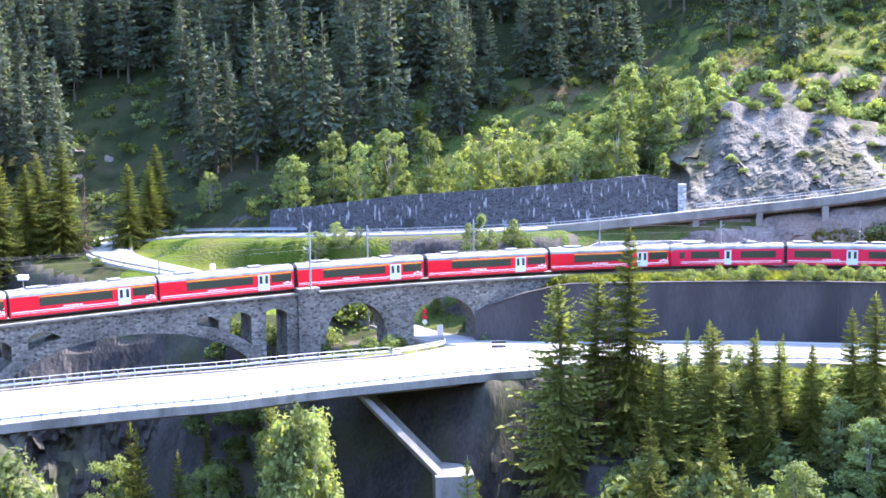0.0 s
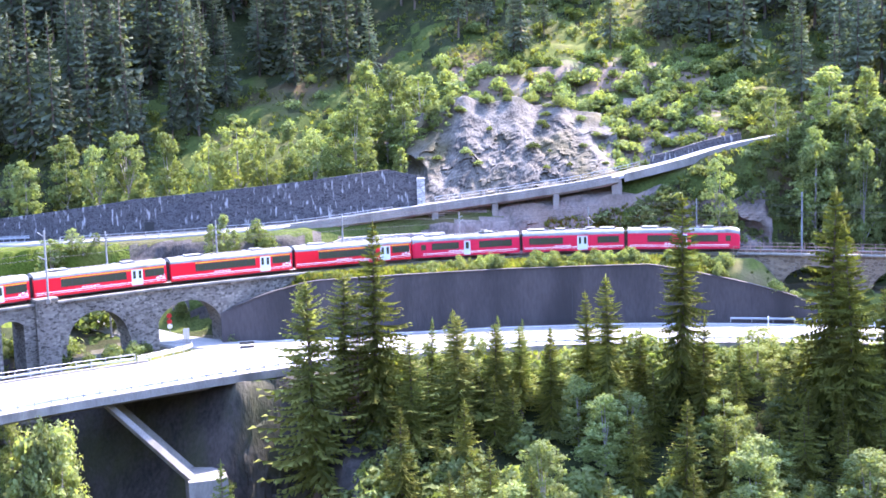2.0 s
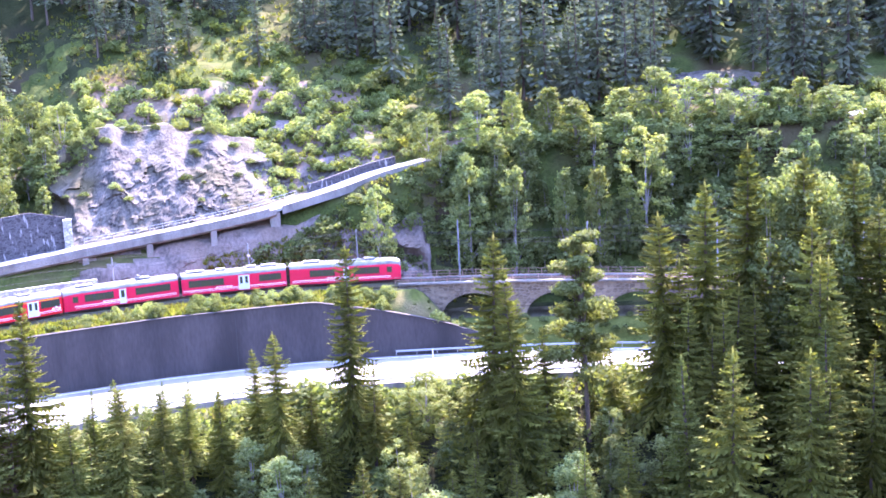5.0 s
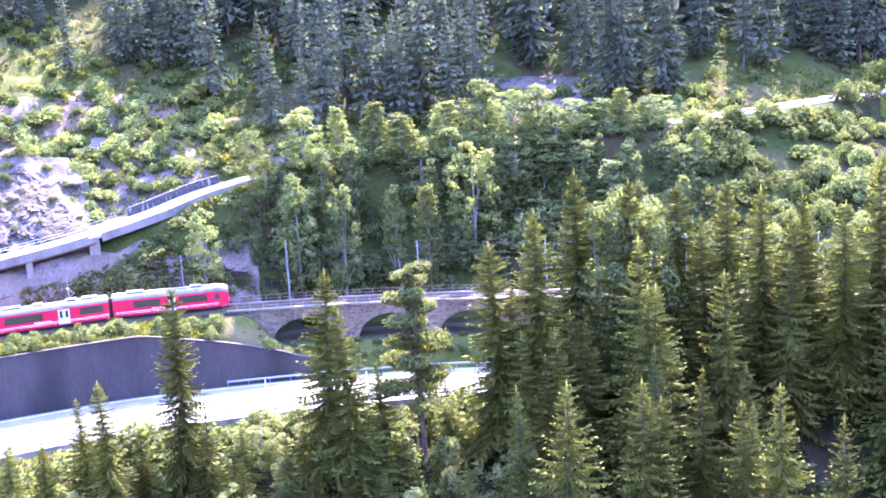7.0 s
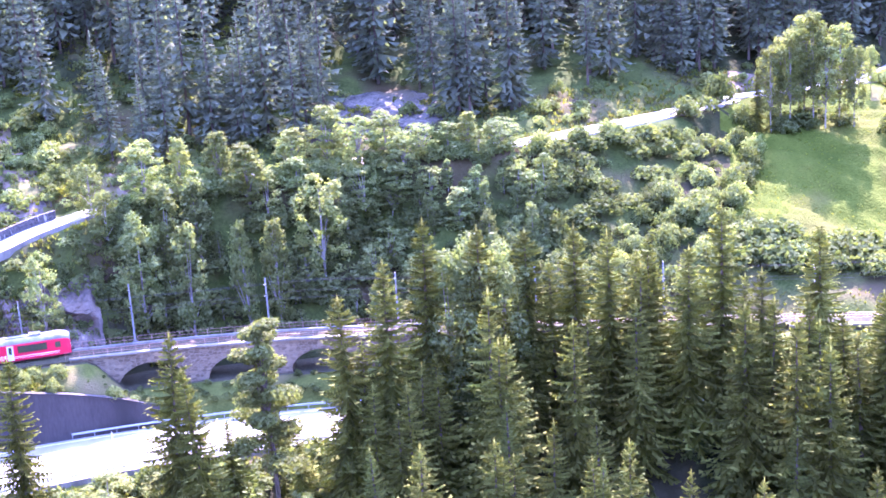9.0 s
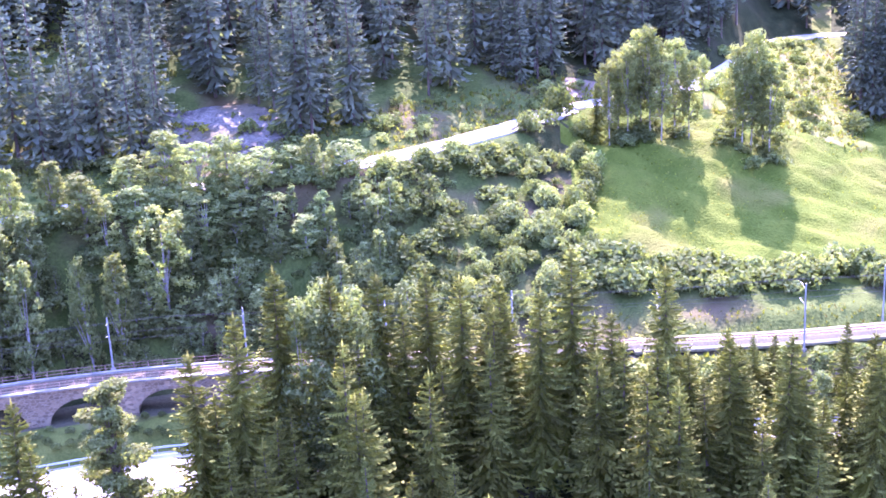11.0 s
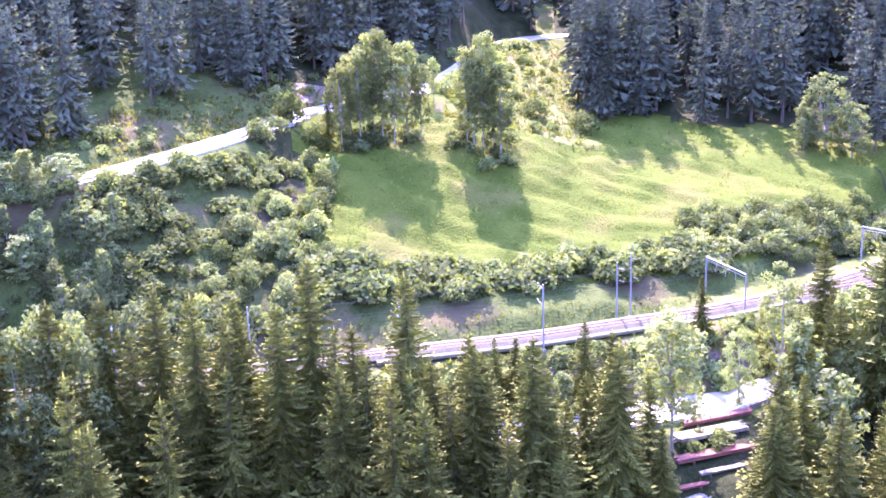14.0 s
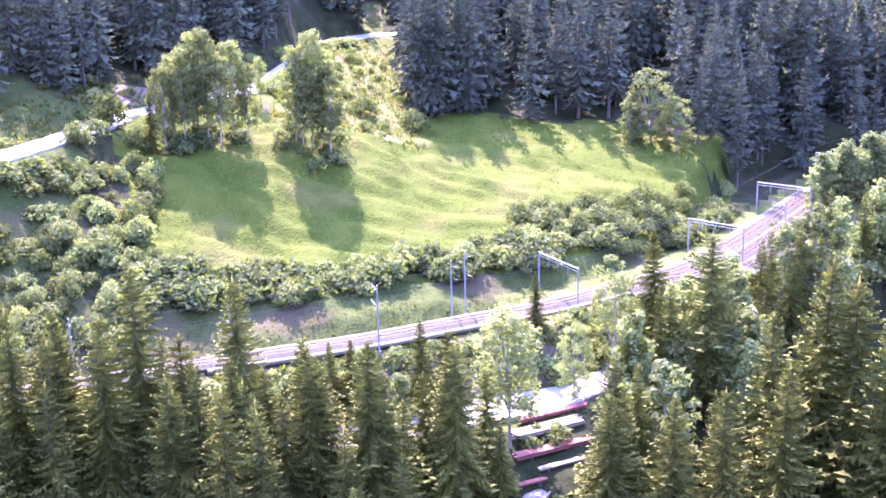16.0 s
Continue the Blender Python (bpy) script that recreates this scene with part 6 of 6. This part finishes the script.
# ---- grass tufts on the open ground
def tufts(label, spots, mats, kinds):
    """Small upright blades in clumps: rows of azimuth, radius, height, width."""
    n = len(spots)
    az, r, h = (np.array([q[k] for q in spots]) for k in range(3))
    z = ground(az, r)
    base = np.stack([CX + r * np.sin(np.radians(az)), CY + r * np.cos(np.radians(az)), z - 0.05], 1)
    V, S = [], []
    kind = rng.choice(len(mats), size=n, p=kinds)
    for k in range(4):
        t = rng.uniform(0, 6.28, n)
        d = np.stack([np.cos(t), np.sin(t), 0 * t], 1)
        side = np.stack([-d[:, 1], d[:, 0], 0 * t], 1)
        foot = base + d * (h * rng.uniform(0.0, 0.5, n))[:, None]
        w = (h * rng.uniform(0.18, 0.34, n))[:, None]
        tip = foot + d * (h * rng.uniform(0.1, 0.7, n))[:, None] + np.stack([0 * h, 0 * h, h * rng.uniform(0.6, 1.1, n)], 1)
        V.append(np.stack([foot - side * w, foot + side * w, tip], 1))
        S.append(kind)
    V = np.concatenate(V).reshape(-1, 3)
    me = tri_mesh("grass_tufts", V, np.arange(len(V)).reshape(-1, 3), mats, np.concatenate(S))
    return tagged(new("grass_tufts", me), label, "grass", kind="stuff")


M_BLADE = foliage("grass_blades", (0.075, 0.092, 0.016), (0.165, 0.175, 0.04), 0.45)
M_DRYBLADE = foliage("dry_grass_blades", (0.1, 0.092, 0.035), (0.19, 0.17, 0.075), 0.4)
tufts("rough grass on the hillside", scatter(9000, -11, 36, rd_(6), rd_(62), 0.3, 0.9), [M_BLADE, M_DRYBLADE, M_BUSH], [0.5, 0.2, 0.3])
tufts("tall grass beside the railway and the roads", scatter(4600, 1, 21.5, lf_(1.9), tr_(-3.0), 0.4, 1.0) + scatter(2500, 14, 27, tr_(5), rd_(-4.5), 0.3, 0.8) + scatter(2500, 38, 75, lf_(0.6), tr_(-3.2), 0.3, 0.8) + scatter(2000, 2, 36, ln_(-8), ln_(-0.8), 0.3, 0.8)
      + scatter(700, 42, 72, tr_(3.6), tr_(9), 0.25, 0.5), [M_BLADE, M_DRYBLADE], [0.72, 0.28])
tufts("grass and weeds on the slope above the meadow", scatter(2500, 60, 66.5, 244, rd_(-4), 0.3, 0.8) + scatter(2200, 40, 60, rd_(4), rd_(20), 0.3, 0.8), [M_BLADE, M_DRYBLADE], [0.6, 0.4])
tufts("tussocks standing out of the meadow grass", scatter(5000, 54, 79, tr_(16), rd_(-6), 0.12, 0.4), [M_BLADE, M_DRYBLADE], [0.8, 0.2])

for proto in spruces + fill_spruces + larches + broads + fill_broads + near_broads + [young, pine, withered, copse]:
    for piece in list(proto.children):
        bpy.data.objects.remove(piece)
    bpy.data.objects.remove(proto)

# ---------------------------------------------------------------- the train
def section(y, top, low=0.42):
    """Half outline of a railcar from the sill to the eaves: (out, up)."""
    return [(y * 0.97, low), (y, low + 0.4), (y, 2.35), (y * 0.985, 2.82)]


def loft(rows, slot=0):
    """Closed skin through outlines of equal length."""
    bb, k = Build(), len(rows[0])
    bb.add([p for row in rows for p in row], [(i * k + j, (i + 1) * k + j, (i + 1) * k + (j + 1) % k, i * k + (j + 1) % k) for i in range(len(rows) - 1) for j in range(k)]
           + [tuple(range(k))[::-1], tuple(range((len(rows) - 1) * k, len(rows) * k))], slot)
    return bb


def rail_car(name, label, length, paint_m, windows, doors, nose=0, power=False, stripe=M_WHITE, first=None, graphic=None):
    """A carriage along +x, rail top at z = 0. windows and doors: (from, to) along x; nose: +1 or -1 for a rounded cab end."""
    car = thing(name, label, "railway car", "cars of the red train")
    h = length / 2
    xs = [(-h + 0.05, 1, 0), (h - 0.05, 1, 0)]
    if nose:
        e = [(h - 1.7, 1, 0), (h - 1.0, 0.985, 0.04), (h - 0.5, 0.94, 0.12), (h - 0.15, 0.84, 0.3), (h, 0.7, 0.55)]
        xs = [(-h + 0.05, 1, 0)] + e if nose > 0 else [(-x, w, d) for x, w, d in reversed(e)] + [(h - 0.05, 1, 0)]
    body_rows, roof_rows = [], []
    for x, w, d in xs:
        half = section(1.33 * w, 2.82)
        body_rows.append([(x, -y, z if z < 2 else z - d * 0.9) for y, z in half] + [(x, y, z if z < 2 else z - d * 0.9) for y, z in reversed(half)])
        y = 1.33 * w * 0.985
        roof = [(y, 2.82), (y * 0.95, 3.12), (y * 0.8, 3.38), (y * 0.5, 3.56), (0, 3.62)]
        roof_rows.append([(x, -a, b_ - d) for a, b_ in roof] + [(x, a, b_ - d) for a, b_ in reversed(roof[:-1])])
    part("body", loft(body_rows), paint_m, car, smooth=False)
    part("roof", loft(roof_rows), M_ROOF, car, "pale grey roof")
    for sd in (-1, 1):
        yo = sd * 1.335
        part("sill_stripe", Build().box((0.0 - nose * 0.6, yo, 1.02), (length - 0.4 - 1.6 * abs(nose), 0.02, 0.09)), stripe, car, "thin white stripe")
        part("sill_stripe", Build().box((0.0 - nose * 0.6, yo, 0.80), (length - 0.4 - 1.6 * abs(nose), 0.02, 0.045)), stripe, car, "thin white stripe")
        if first:
            part("class_stripe", Build().box(((first[0] + first[1]) / 2, yo, 2.66), (first[1] - first[0], 0.02, 0.1)), M_YELLOW, car, "yellow stripe above the windows")
        for a, b_ in windows:
            band = part("window_band", Build().box(((a + b_) / 2, yo, 2.02), (b_ - a, 0.03, 1.02)), M_BLACK, car, "dark window band")
            n = max(1, round((b_ - a) / 1.6))
            w = (b_ - a) / n
            for k in range(n):
                part("pane", Build().box((a + w * (k + 0.5), yo + sd * 0.012, 2.0), (w - 0.14, 0.03, 0.84)), M_GLASS, band)
        for a, b_ in doors:
            door = part("door", Build().box(((a + b_) / 2, yo, 1.62), (b_ - a, 0.035, 2.12)), M_DOOR, car, "light grey door")
            n = 2 if b_ - a > 1.1 else 1
            w = (b_ - a) / n
            for k in range(n):
                part("door_window", Build().box((a + w * (k + 0.5), yo + sd * 0.014, 1.98), (w * 0.5, 0.03, 1.05)), M_GLASS, door)
        if graphic:
            g = graphic * 1.0
            for k in range(6):
                part("graphic", Build().box((g + (k % 3) * 0.45 - 0.4, yo, 1.25 + 0.28 * (k // 3) + 0.1 * (k % 2)), (0.34, 0.02, 0.2)), M_WHITE, car, "plain white graphic patch")
        for k in range(5):
            part("lettering", Build().box((-2.6 + k * 0.5, yo, 1.24), (0.38, 0.02, 0.14)), M_WHITE, car, "small pale lettering bar")
    part("underframe", Build().box((0, 0, 0.42), (length - 3.2 * abs(nose) - 1.0, 2.2, 0.4)), M_DARK, car)
    for bx in (-h + 2.9, h - 2.9):
        bogie = part("bogie", Build().box((bx, 0, 0.42), (2.5, 1.7, 0.3)), M_DARK, car)
        for wx in (-0.9, 0.9):
            for wy in (-0.56, 0.56):
                part("wheel", Build().tube([(bx + wx, wy - 0.06, 0.36), (bx + wx, wy + 0.06, 0.36)], 0.36, 14), M_RUST, bogie)
    for ex in (-h, h):
        if not (nose and ex * nose > 0):
            part("gangway", Build().box((ex, 0, 1.9), (0.5, 1.5, 2.5)), M_BLACK, car, "black rubber gangway bellows")
        else:
            part("coupler", Build().box((ex + nose * 0.15, 0, 0.72), (0.6, 0.3, 0.26)), M_DARK, car)
    if nose:
        n = nose
        part("windscreen", loft([[(n * (h - 0.17), -0.86, 1.72), (n * (h - 0.17), 0.86, 1.72), (n * (h - 0.46), 0.95, 2.62), (n * (h - 0.46), -0.95, 2.62)],
                                 [(n * (h + 0.03), -0.80, 1.72), (n * (h + 0.03), 0.80, 1.72), (n * (h - 0.30), 0.9, 2.62), (n * (h - 0.30), -0.9, 2.62)]]), M_GLASS, car, "dark curved windscreen")
        for sd in (-1, 1):
            part("cab_window", Build().box((n * (h - 1.75), sd * 1.335, 2.0), (0.75, 0.03, 0.85)), M_GLASS, car)
            part("headlight", Build().tube([(n * (h - 0.1), sd * 0.62, 1.2), (n * (h + 0.04), sd * 0.62, 1.2)], 0.13, 10), M_WHITE, car, "round pale headlight")
        part("snow_plough", Build().box((n * (h - 0.35), 0, 0.32), (0.5, 2.0, 0.35)), M_DARK, car)
    # roof equipment
    spots = [(-0.3, 2.4), (0.22, 1.6)] if not power else [(-0.36, 2.6), (-0.12, 1.4), (0.34, 2.2)]
    for u, ln in spots:
        part("roof_unit", Build().box((u * length, 0, 3.68), (ln, 1.3, 0.26)), M_ROOF, car, "pale roof equipment box")
    for y_ in (-0.62, 0.62):
        part("roof_conduit", Build().tube([(-h + 1.2 + 0.8 * abs(nose), y_, 3.6), (h - 1.2 - 0.8 * abs(nose), y_, 3.6)], 0.06, 5), M_DARK, car, "dark cable duct on the roof")
    for k in range(4):
        part("roof_vent", Build().box((-h + 2.0 + k * (length - 4) / 3, 0.55 * (-1) ** k, 3.58), (0.5, 0.4, 0.14)), M_GALV, car)
    return car


def pantograph(car, x, raised=True):
    p = part("pantograph", Build().box((x, 0, 3.82), (1.4, 1.1, 0.1)).tube([(x - 0.55, 0, 3.85), (x + 0.5, 0, 4.55 if raised else 4.0)], 0.05, 5)
             .tube([(x + 0.5, 0, 4.55 if raised else 4.0), (x - 0.3, 0, 5.3 if raised else 4.1)], 0.045, 5), M_POLE, car, "steel current collector arm")
    part("contact_strip", Build().box((x - 0.3, 0, 5.33 if raised else 4.12), (0.35, 1.6, 0.06)), M_DARK, p)


def place_car(car, s_mid, length):
    a, c = (track[int(round((s_mid + k * length * 0.34) / 0.5))] for k in (-1, 1))
    m = (a + c) / 2
    car.matrix_world = Matrix.Translation((m[0], m[1], m[2])) @ Euler((0, -math.atan2(c[2] - a[2], math.hypot(c[0] - a[0], c[1] - a[1])), math.atan2(c[1] - a[1], c[0] - a[0]))).to_matrix().to_4x4()


FRONT = index_of(22.9) * 0.5
front_car = rail_car("railcar", "crimson railcar with a rounded cab front and grey roof", 16.9, M_CRIMSON, [(-5.4, -1.6), (1.2, 5.2)], [(-0.3, 0.6)], nose=1)
mid_car = rail_car("railcar", "crimson middle railcar with a raised current collector", 15.7, M_CRIMSON, [(-6.8, -1.6), (3.7, 7.0)], [(0.6, 2.2)], power=True)
rear_car = rail_car("railcar", "crimson railcar with a rounded rear cab", 16.9, M_CRIMSON, [(-5.4, -1.2), (2.0, 7.2)], [(-0.4, 0.6)], nose=-1)
pantograph(mid_car, 2.8)
pantograph(rear_car, 3.2, False)
place_car(front_car, FRONT - 8.45, 16.9)
place_car(mid_car, FRONT - 16.9 - 0.55 - 7.85, 15.7)
place_car(rear_car, FRONT - 16.9 - 15.7 - 1.1 - 8.45, 16.9)
coach = rail_car("coach", "bright red carriage with yellow stripe and white roof", 18.4, M_RED, [(-5.6, 3.4), (6.0, 8.8)], [(4.1, 5.7)], first=(-5.6, 8.8), graphic=8.2)
s_ = FRONT - 50.6 - 0.6 - 9.2
place_car(coach, s_, 18.4)
for k in range(1, 7):
    c = copy_thing(coach, Matrix())
    place_car(c, s_ - k * 18.9, 18.4)

# ---------------------------------------------------------------- overhead line
def mast(az, out, top=7.6, arm=2.6, label="grey steel overhead-line mast with a bracket arm", foot=None, tall=None):
    p = offset(track, out)[index_of(az)]
    z0 = ground_at(az, float(np.hypot(p[0] - CX, p[1] - CY))) if foot is None else foot
    m = thing("overhead_mast", label, "mast", "overhead-line masts", at=(p[0], p[1], min(z0, 0) - 0.2))
    z = min(z0, 0) - 0.2
    part("pole", Build().tube([(0, 0, 0), (0, 0, top - z)], [0.15, 0.11], 8), M_POLE, m)
    part("base", Build().box((0, 0, 0.25), (0.55, 0.55, 0.6)), M_CONCRETE, m)
    d = track[index_of(az) + 1] - track[index_of(az)]
    n = np.array([d[1], -d[0], 0]) / np.linalg.norm(d) * (-1 if out > 0 else 1)
    for hz_, ln in ((top - z - 0.5, 0.9), (5.6 - z, 1.0)):
        part("bracket", Build().tube([(0, 0, hz_ - 0.35), tuple(n * arm * ln + np.array([0, 0, hz_ + 0.1]))], 0.045, 5), M_POLE, m)
    part("insulator", Build().tube([tuple(n * 0.5 + np.array([0, 0, 5.35 - z])), tuple(n * 0.9 + np.array([0, 0, 5.5 - z]))], 0.09, 8), M_DARK, m)
    return m


for a, o, t in ((-30, -3.1, 7.4), (-16.5, -3.1, 4.6), (-6.3, -7.0, 7.4), (-1.0, -8.0, 7.6), (4.6, -4.3, 7.2), (10.0, -4.0, 6.6), (16.0, -4.0, 6.6), (21.0, -4.2, 7.6), (25.7, -3.2, 8.6), (31.8, -3.1, 7.8), (37.9, -3.2, 7.6),
                (44.5, -3.4, 7.6), (50.5, -3.4, 7.6), (57.0, 3.2, 8.0), (63.5, 3.3, 8.6), (67.6, -3.6, 8.0), (68.3, -4.2, 9.0)):
    mast(a, o, t, foot=-0.4 if a < -9 or 24 < a < 37 else None)
mast(-10.3, 3.4, 9.2, foot=0.3, label="tall grey mast standing on the viaduct pier")


def portal(az, o0, o1, top=5.4):
    a, c = offset(track, o0)[index_of(az)], offset(track, o1)[index_of(az)]
    g = thing("mast_portal", "grey steel portal spanning the station tracks", "mast", "station portals", at=(a[0], a[1], -0.7))
    d = c - a
    part("pole", Build().tube([(0, 0, 0), (0, 0, top + 0.7)], 0.14, 8), M_POLE, g)
    part("pole", Build().tube([(d[0], d[1], 0), (d[0], d[1], top + 0.7)], 0.11, 8), M_POLE, g)
    part("crossbeam", Build().tube([(0, 0, top + 0.6), (d[0], d[1], top + 0.6)], 0.13, 4).tube([(0, 0, top + 0.1), (d[0], d[1], top + 0.1)], 0.06, 4), M_POLE, g)
    for k in range(1, 4):
        part("hanger", Build().tube([(d[0] * k / 4, d[1] * k / 4, top + 0.4), (d[0] * k / 4, d[1] * k / 4, top - 1.2)], 0.05, 5), M_POLE, g)


for a, o0, o1 in ((72.6, -8.0, 2.2), (79.0, -4.5, 5.6), (81.9, -4.0, 6.2), (84.3, -4.0, 6.2)):
    portal(a, o0, o1)
for a, o in ((80.6, 6.8), (77.2, 12.5)):
    mast(a, o, 6.5)
wires = thing("overhead_wires", "thin dark overhead wires above the track", "wires", kind="structure")
wl_ = track[::8]
sag = np.array([abs(math.sin(i * 8 * 0.5 / 45 * math.pi)) for i in range(len(wl_))])
part("contact_wire", Build().tube(wl_ + np.array([0, 0, 5.35]), 0.016, 4), M_DARK, wires)
part("carrier_wire", Build().tube(np.column_stack([wl_[:, 0], wl_[:, 1], wl_[:, 2] + 6.5 - 0.7 * sag]), 0.016, 4), M_DARK, wires)
for o, h in ((-3.4, 7.2), (-3.9, 6.9)):
    wo = offset(track, o)[::8]
    part("feeder_wire", Build().tube(np.column_stack([wo[:, 0], wo[:, 1], wo[:, 2] + h - 0.6 * sag]), 0.016, 4), M_DARK, wires)

# ---------------------------------------------------------------- small things
sg = thing("signal_box", "white trackside signal lamp on a short mast", "signal", at=polar(-14.4, 164.2, -0.9))
part("mast", Build().tube([(0, 0, 0), (0, 0, 4.4)], 0.09, 6), M_POLE, sg)
part("lamp", Build().box((0, 0, 4.3), (0.65, 0.4, 0.8)).box((0, 0, 3.3), (0.4, 0.3, 0.6)), M_WHITE, sg, "white lamp housing")
fl = thing("floodlight", "small white lamp on a pole beyond the viaduct", "lamp", at=polar(-22.9, 158.6, -1.1))
part("pole", Build().tube([(0, 0, 0), (0, 0, 5.0)], 0.08, 6), M_POLE, fl)
part("head", Build().box((0, 0, 5.1), (1.2, 0.6, 0.5), tilt=0.3), M_WHITE, fl)
bs = thing("road_sign", "two dark narrow sign boards on a post", "road sign", at=polar(-1.1, 158.0, -8.9))
part("post", Build().tube([(0, 0, 0), (0, 0, 2.2)], 0.05, 6), M_POLE, bs)
for z in (1.5, 2.05):
    part("board", Build().box((0, 0, z), (1.9, 0.07, 0.34), 0.05), M_DARK, bs, "dark back of a narrow sign board")
js = thing("road_sign", "grey back of a tall sign board at the junction", "road sign", at=polar(-3.75, 165.5, -8.7))
part("post", Build().tube([(0, 0, 0), (0, 0, 2.9)], 0.05, 6), M_POLE, js)
part("board", Build().box((0, 0, 2.3), (0.85, 0.06, 1.5), 0.3), M_GALV, js)
rs = thing("road_sign", "round red and white traffic signs under the arch", "road sign", at=polar(-4.3, 174.5, -8.2))
part("post", Build().tube([(0, 0, 0), (0, 0, 3.3)], 0.05, 6), M_POLE, rs)
for z in (3.0, 2.2, 1.5):
    part("disc", Build().tube([(0, -0.09, z), (0, -0.05, z)], 0.36, 18), M_WHITE if z < 2 else M_RED, rs)
for a, r in ((24.2, 161.5), (29.0, 160.0)):
    mp_ = thing("marker_post", "slim pale roadside marker post", "post", "marker posts", at=polar(a, r + 8.5, float(table(LOW_Z, a))))
    part("stake", Build().box((0, 0, 0.9), (0.1, 0.1, 1.9)), M_WHITE, mp_)


# timber stacks below the road
def timber(az, r, length, rows, layers, material, turn, label, thick=0.27):
    z = ground_at(az, r)
    t = thing("timber_stack", label, "timber", "timber stacks", at=Matrix.Translation(polar(az, r, z)) @ Matrix.Rotation(turn, 4, "Z"))
    for bx in (-length * 0.32, length * 0.32):
        part("bearer", Build().box((bx, 0, 0.05), (0.3, rows * thick + 0.5, 0.5)), M_SLEEPER, t)
    for l_ in range(layers):
        for k in range(rows):
            j = rng.uniform(-0.3, 0.3)
            part("beam", Build().box((j, (k - (rows - 1) / 2) * (thick + 0.05), 0.32 + (l_ + 0.5) * thick), (length + rng.uniform(-0.4, 0.3), thick, thick * 0.92), rng.normal() * 0.006), material, t)


M_BEAM = surface("pale_beam_wood", (0.12, 0.1, 0.08), (0.23, 0.2, 0.155), 1.0, 0.85, 0.3, 8, per_object=0.3)
M_BEAMRED = surface("reddish_beam", (0.1, 0.035, 0.03), (0.22, 0.08, 0.06), 1.0, 0.8, 0.3, 8, per_object=0.35)
yaw = -radians(72)
timber(71.6, 170.0, 10.5, 4, 2, M_BEAMRED, yaw + 0.52, "stack of reddish-brown beams on the grass")
timber(71.3, 166.6, 10.5, 7, 2, M_BEAM, yaw + 0.52, "stack of pale weathered wooden beams")
timber(71.5, 163.0, 11.5, 5, 2, M_BEAMRED, yaw + 0.52, "stack of long red-painted beams")
timber(71.8, 160.4, 6.5, 3, 1, M_BEAM, yaw + 0.52, "low stack of grey beams")
timber(70.2, 156.5, 5.0, 3, 1, M_BEAMRED, yaw + 0.5, "few loose reddish beams on the grass")
timber(70.4, 153.5, 6.0, 9, 1, M_BEAM, yaw + 1.2, "spread of short grey poles on the ground")
fence = thing("wire_fence", "low wire fence on wooden posts beside the yard", "fence")
fl_ = [polar(a, float(table(LOW_NEAR, a)) - 1.2, float(table(LOW_Z, a)) - 0.7) for a in np.arange(69.5, 76.5, 0.9)]
for p in fl_:
    part("post", Build().tube([p, p + Vector((0, 0, 1.4))], 0.06, 6), M_SLEEPER, fence)
for h in (0.6, 1.1):
    part("wire", Build().tube([p + Vector((0, 0, h)) for p in fl_], 0.015, 4), M_GALV, fence)
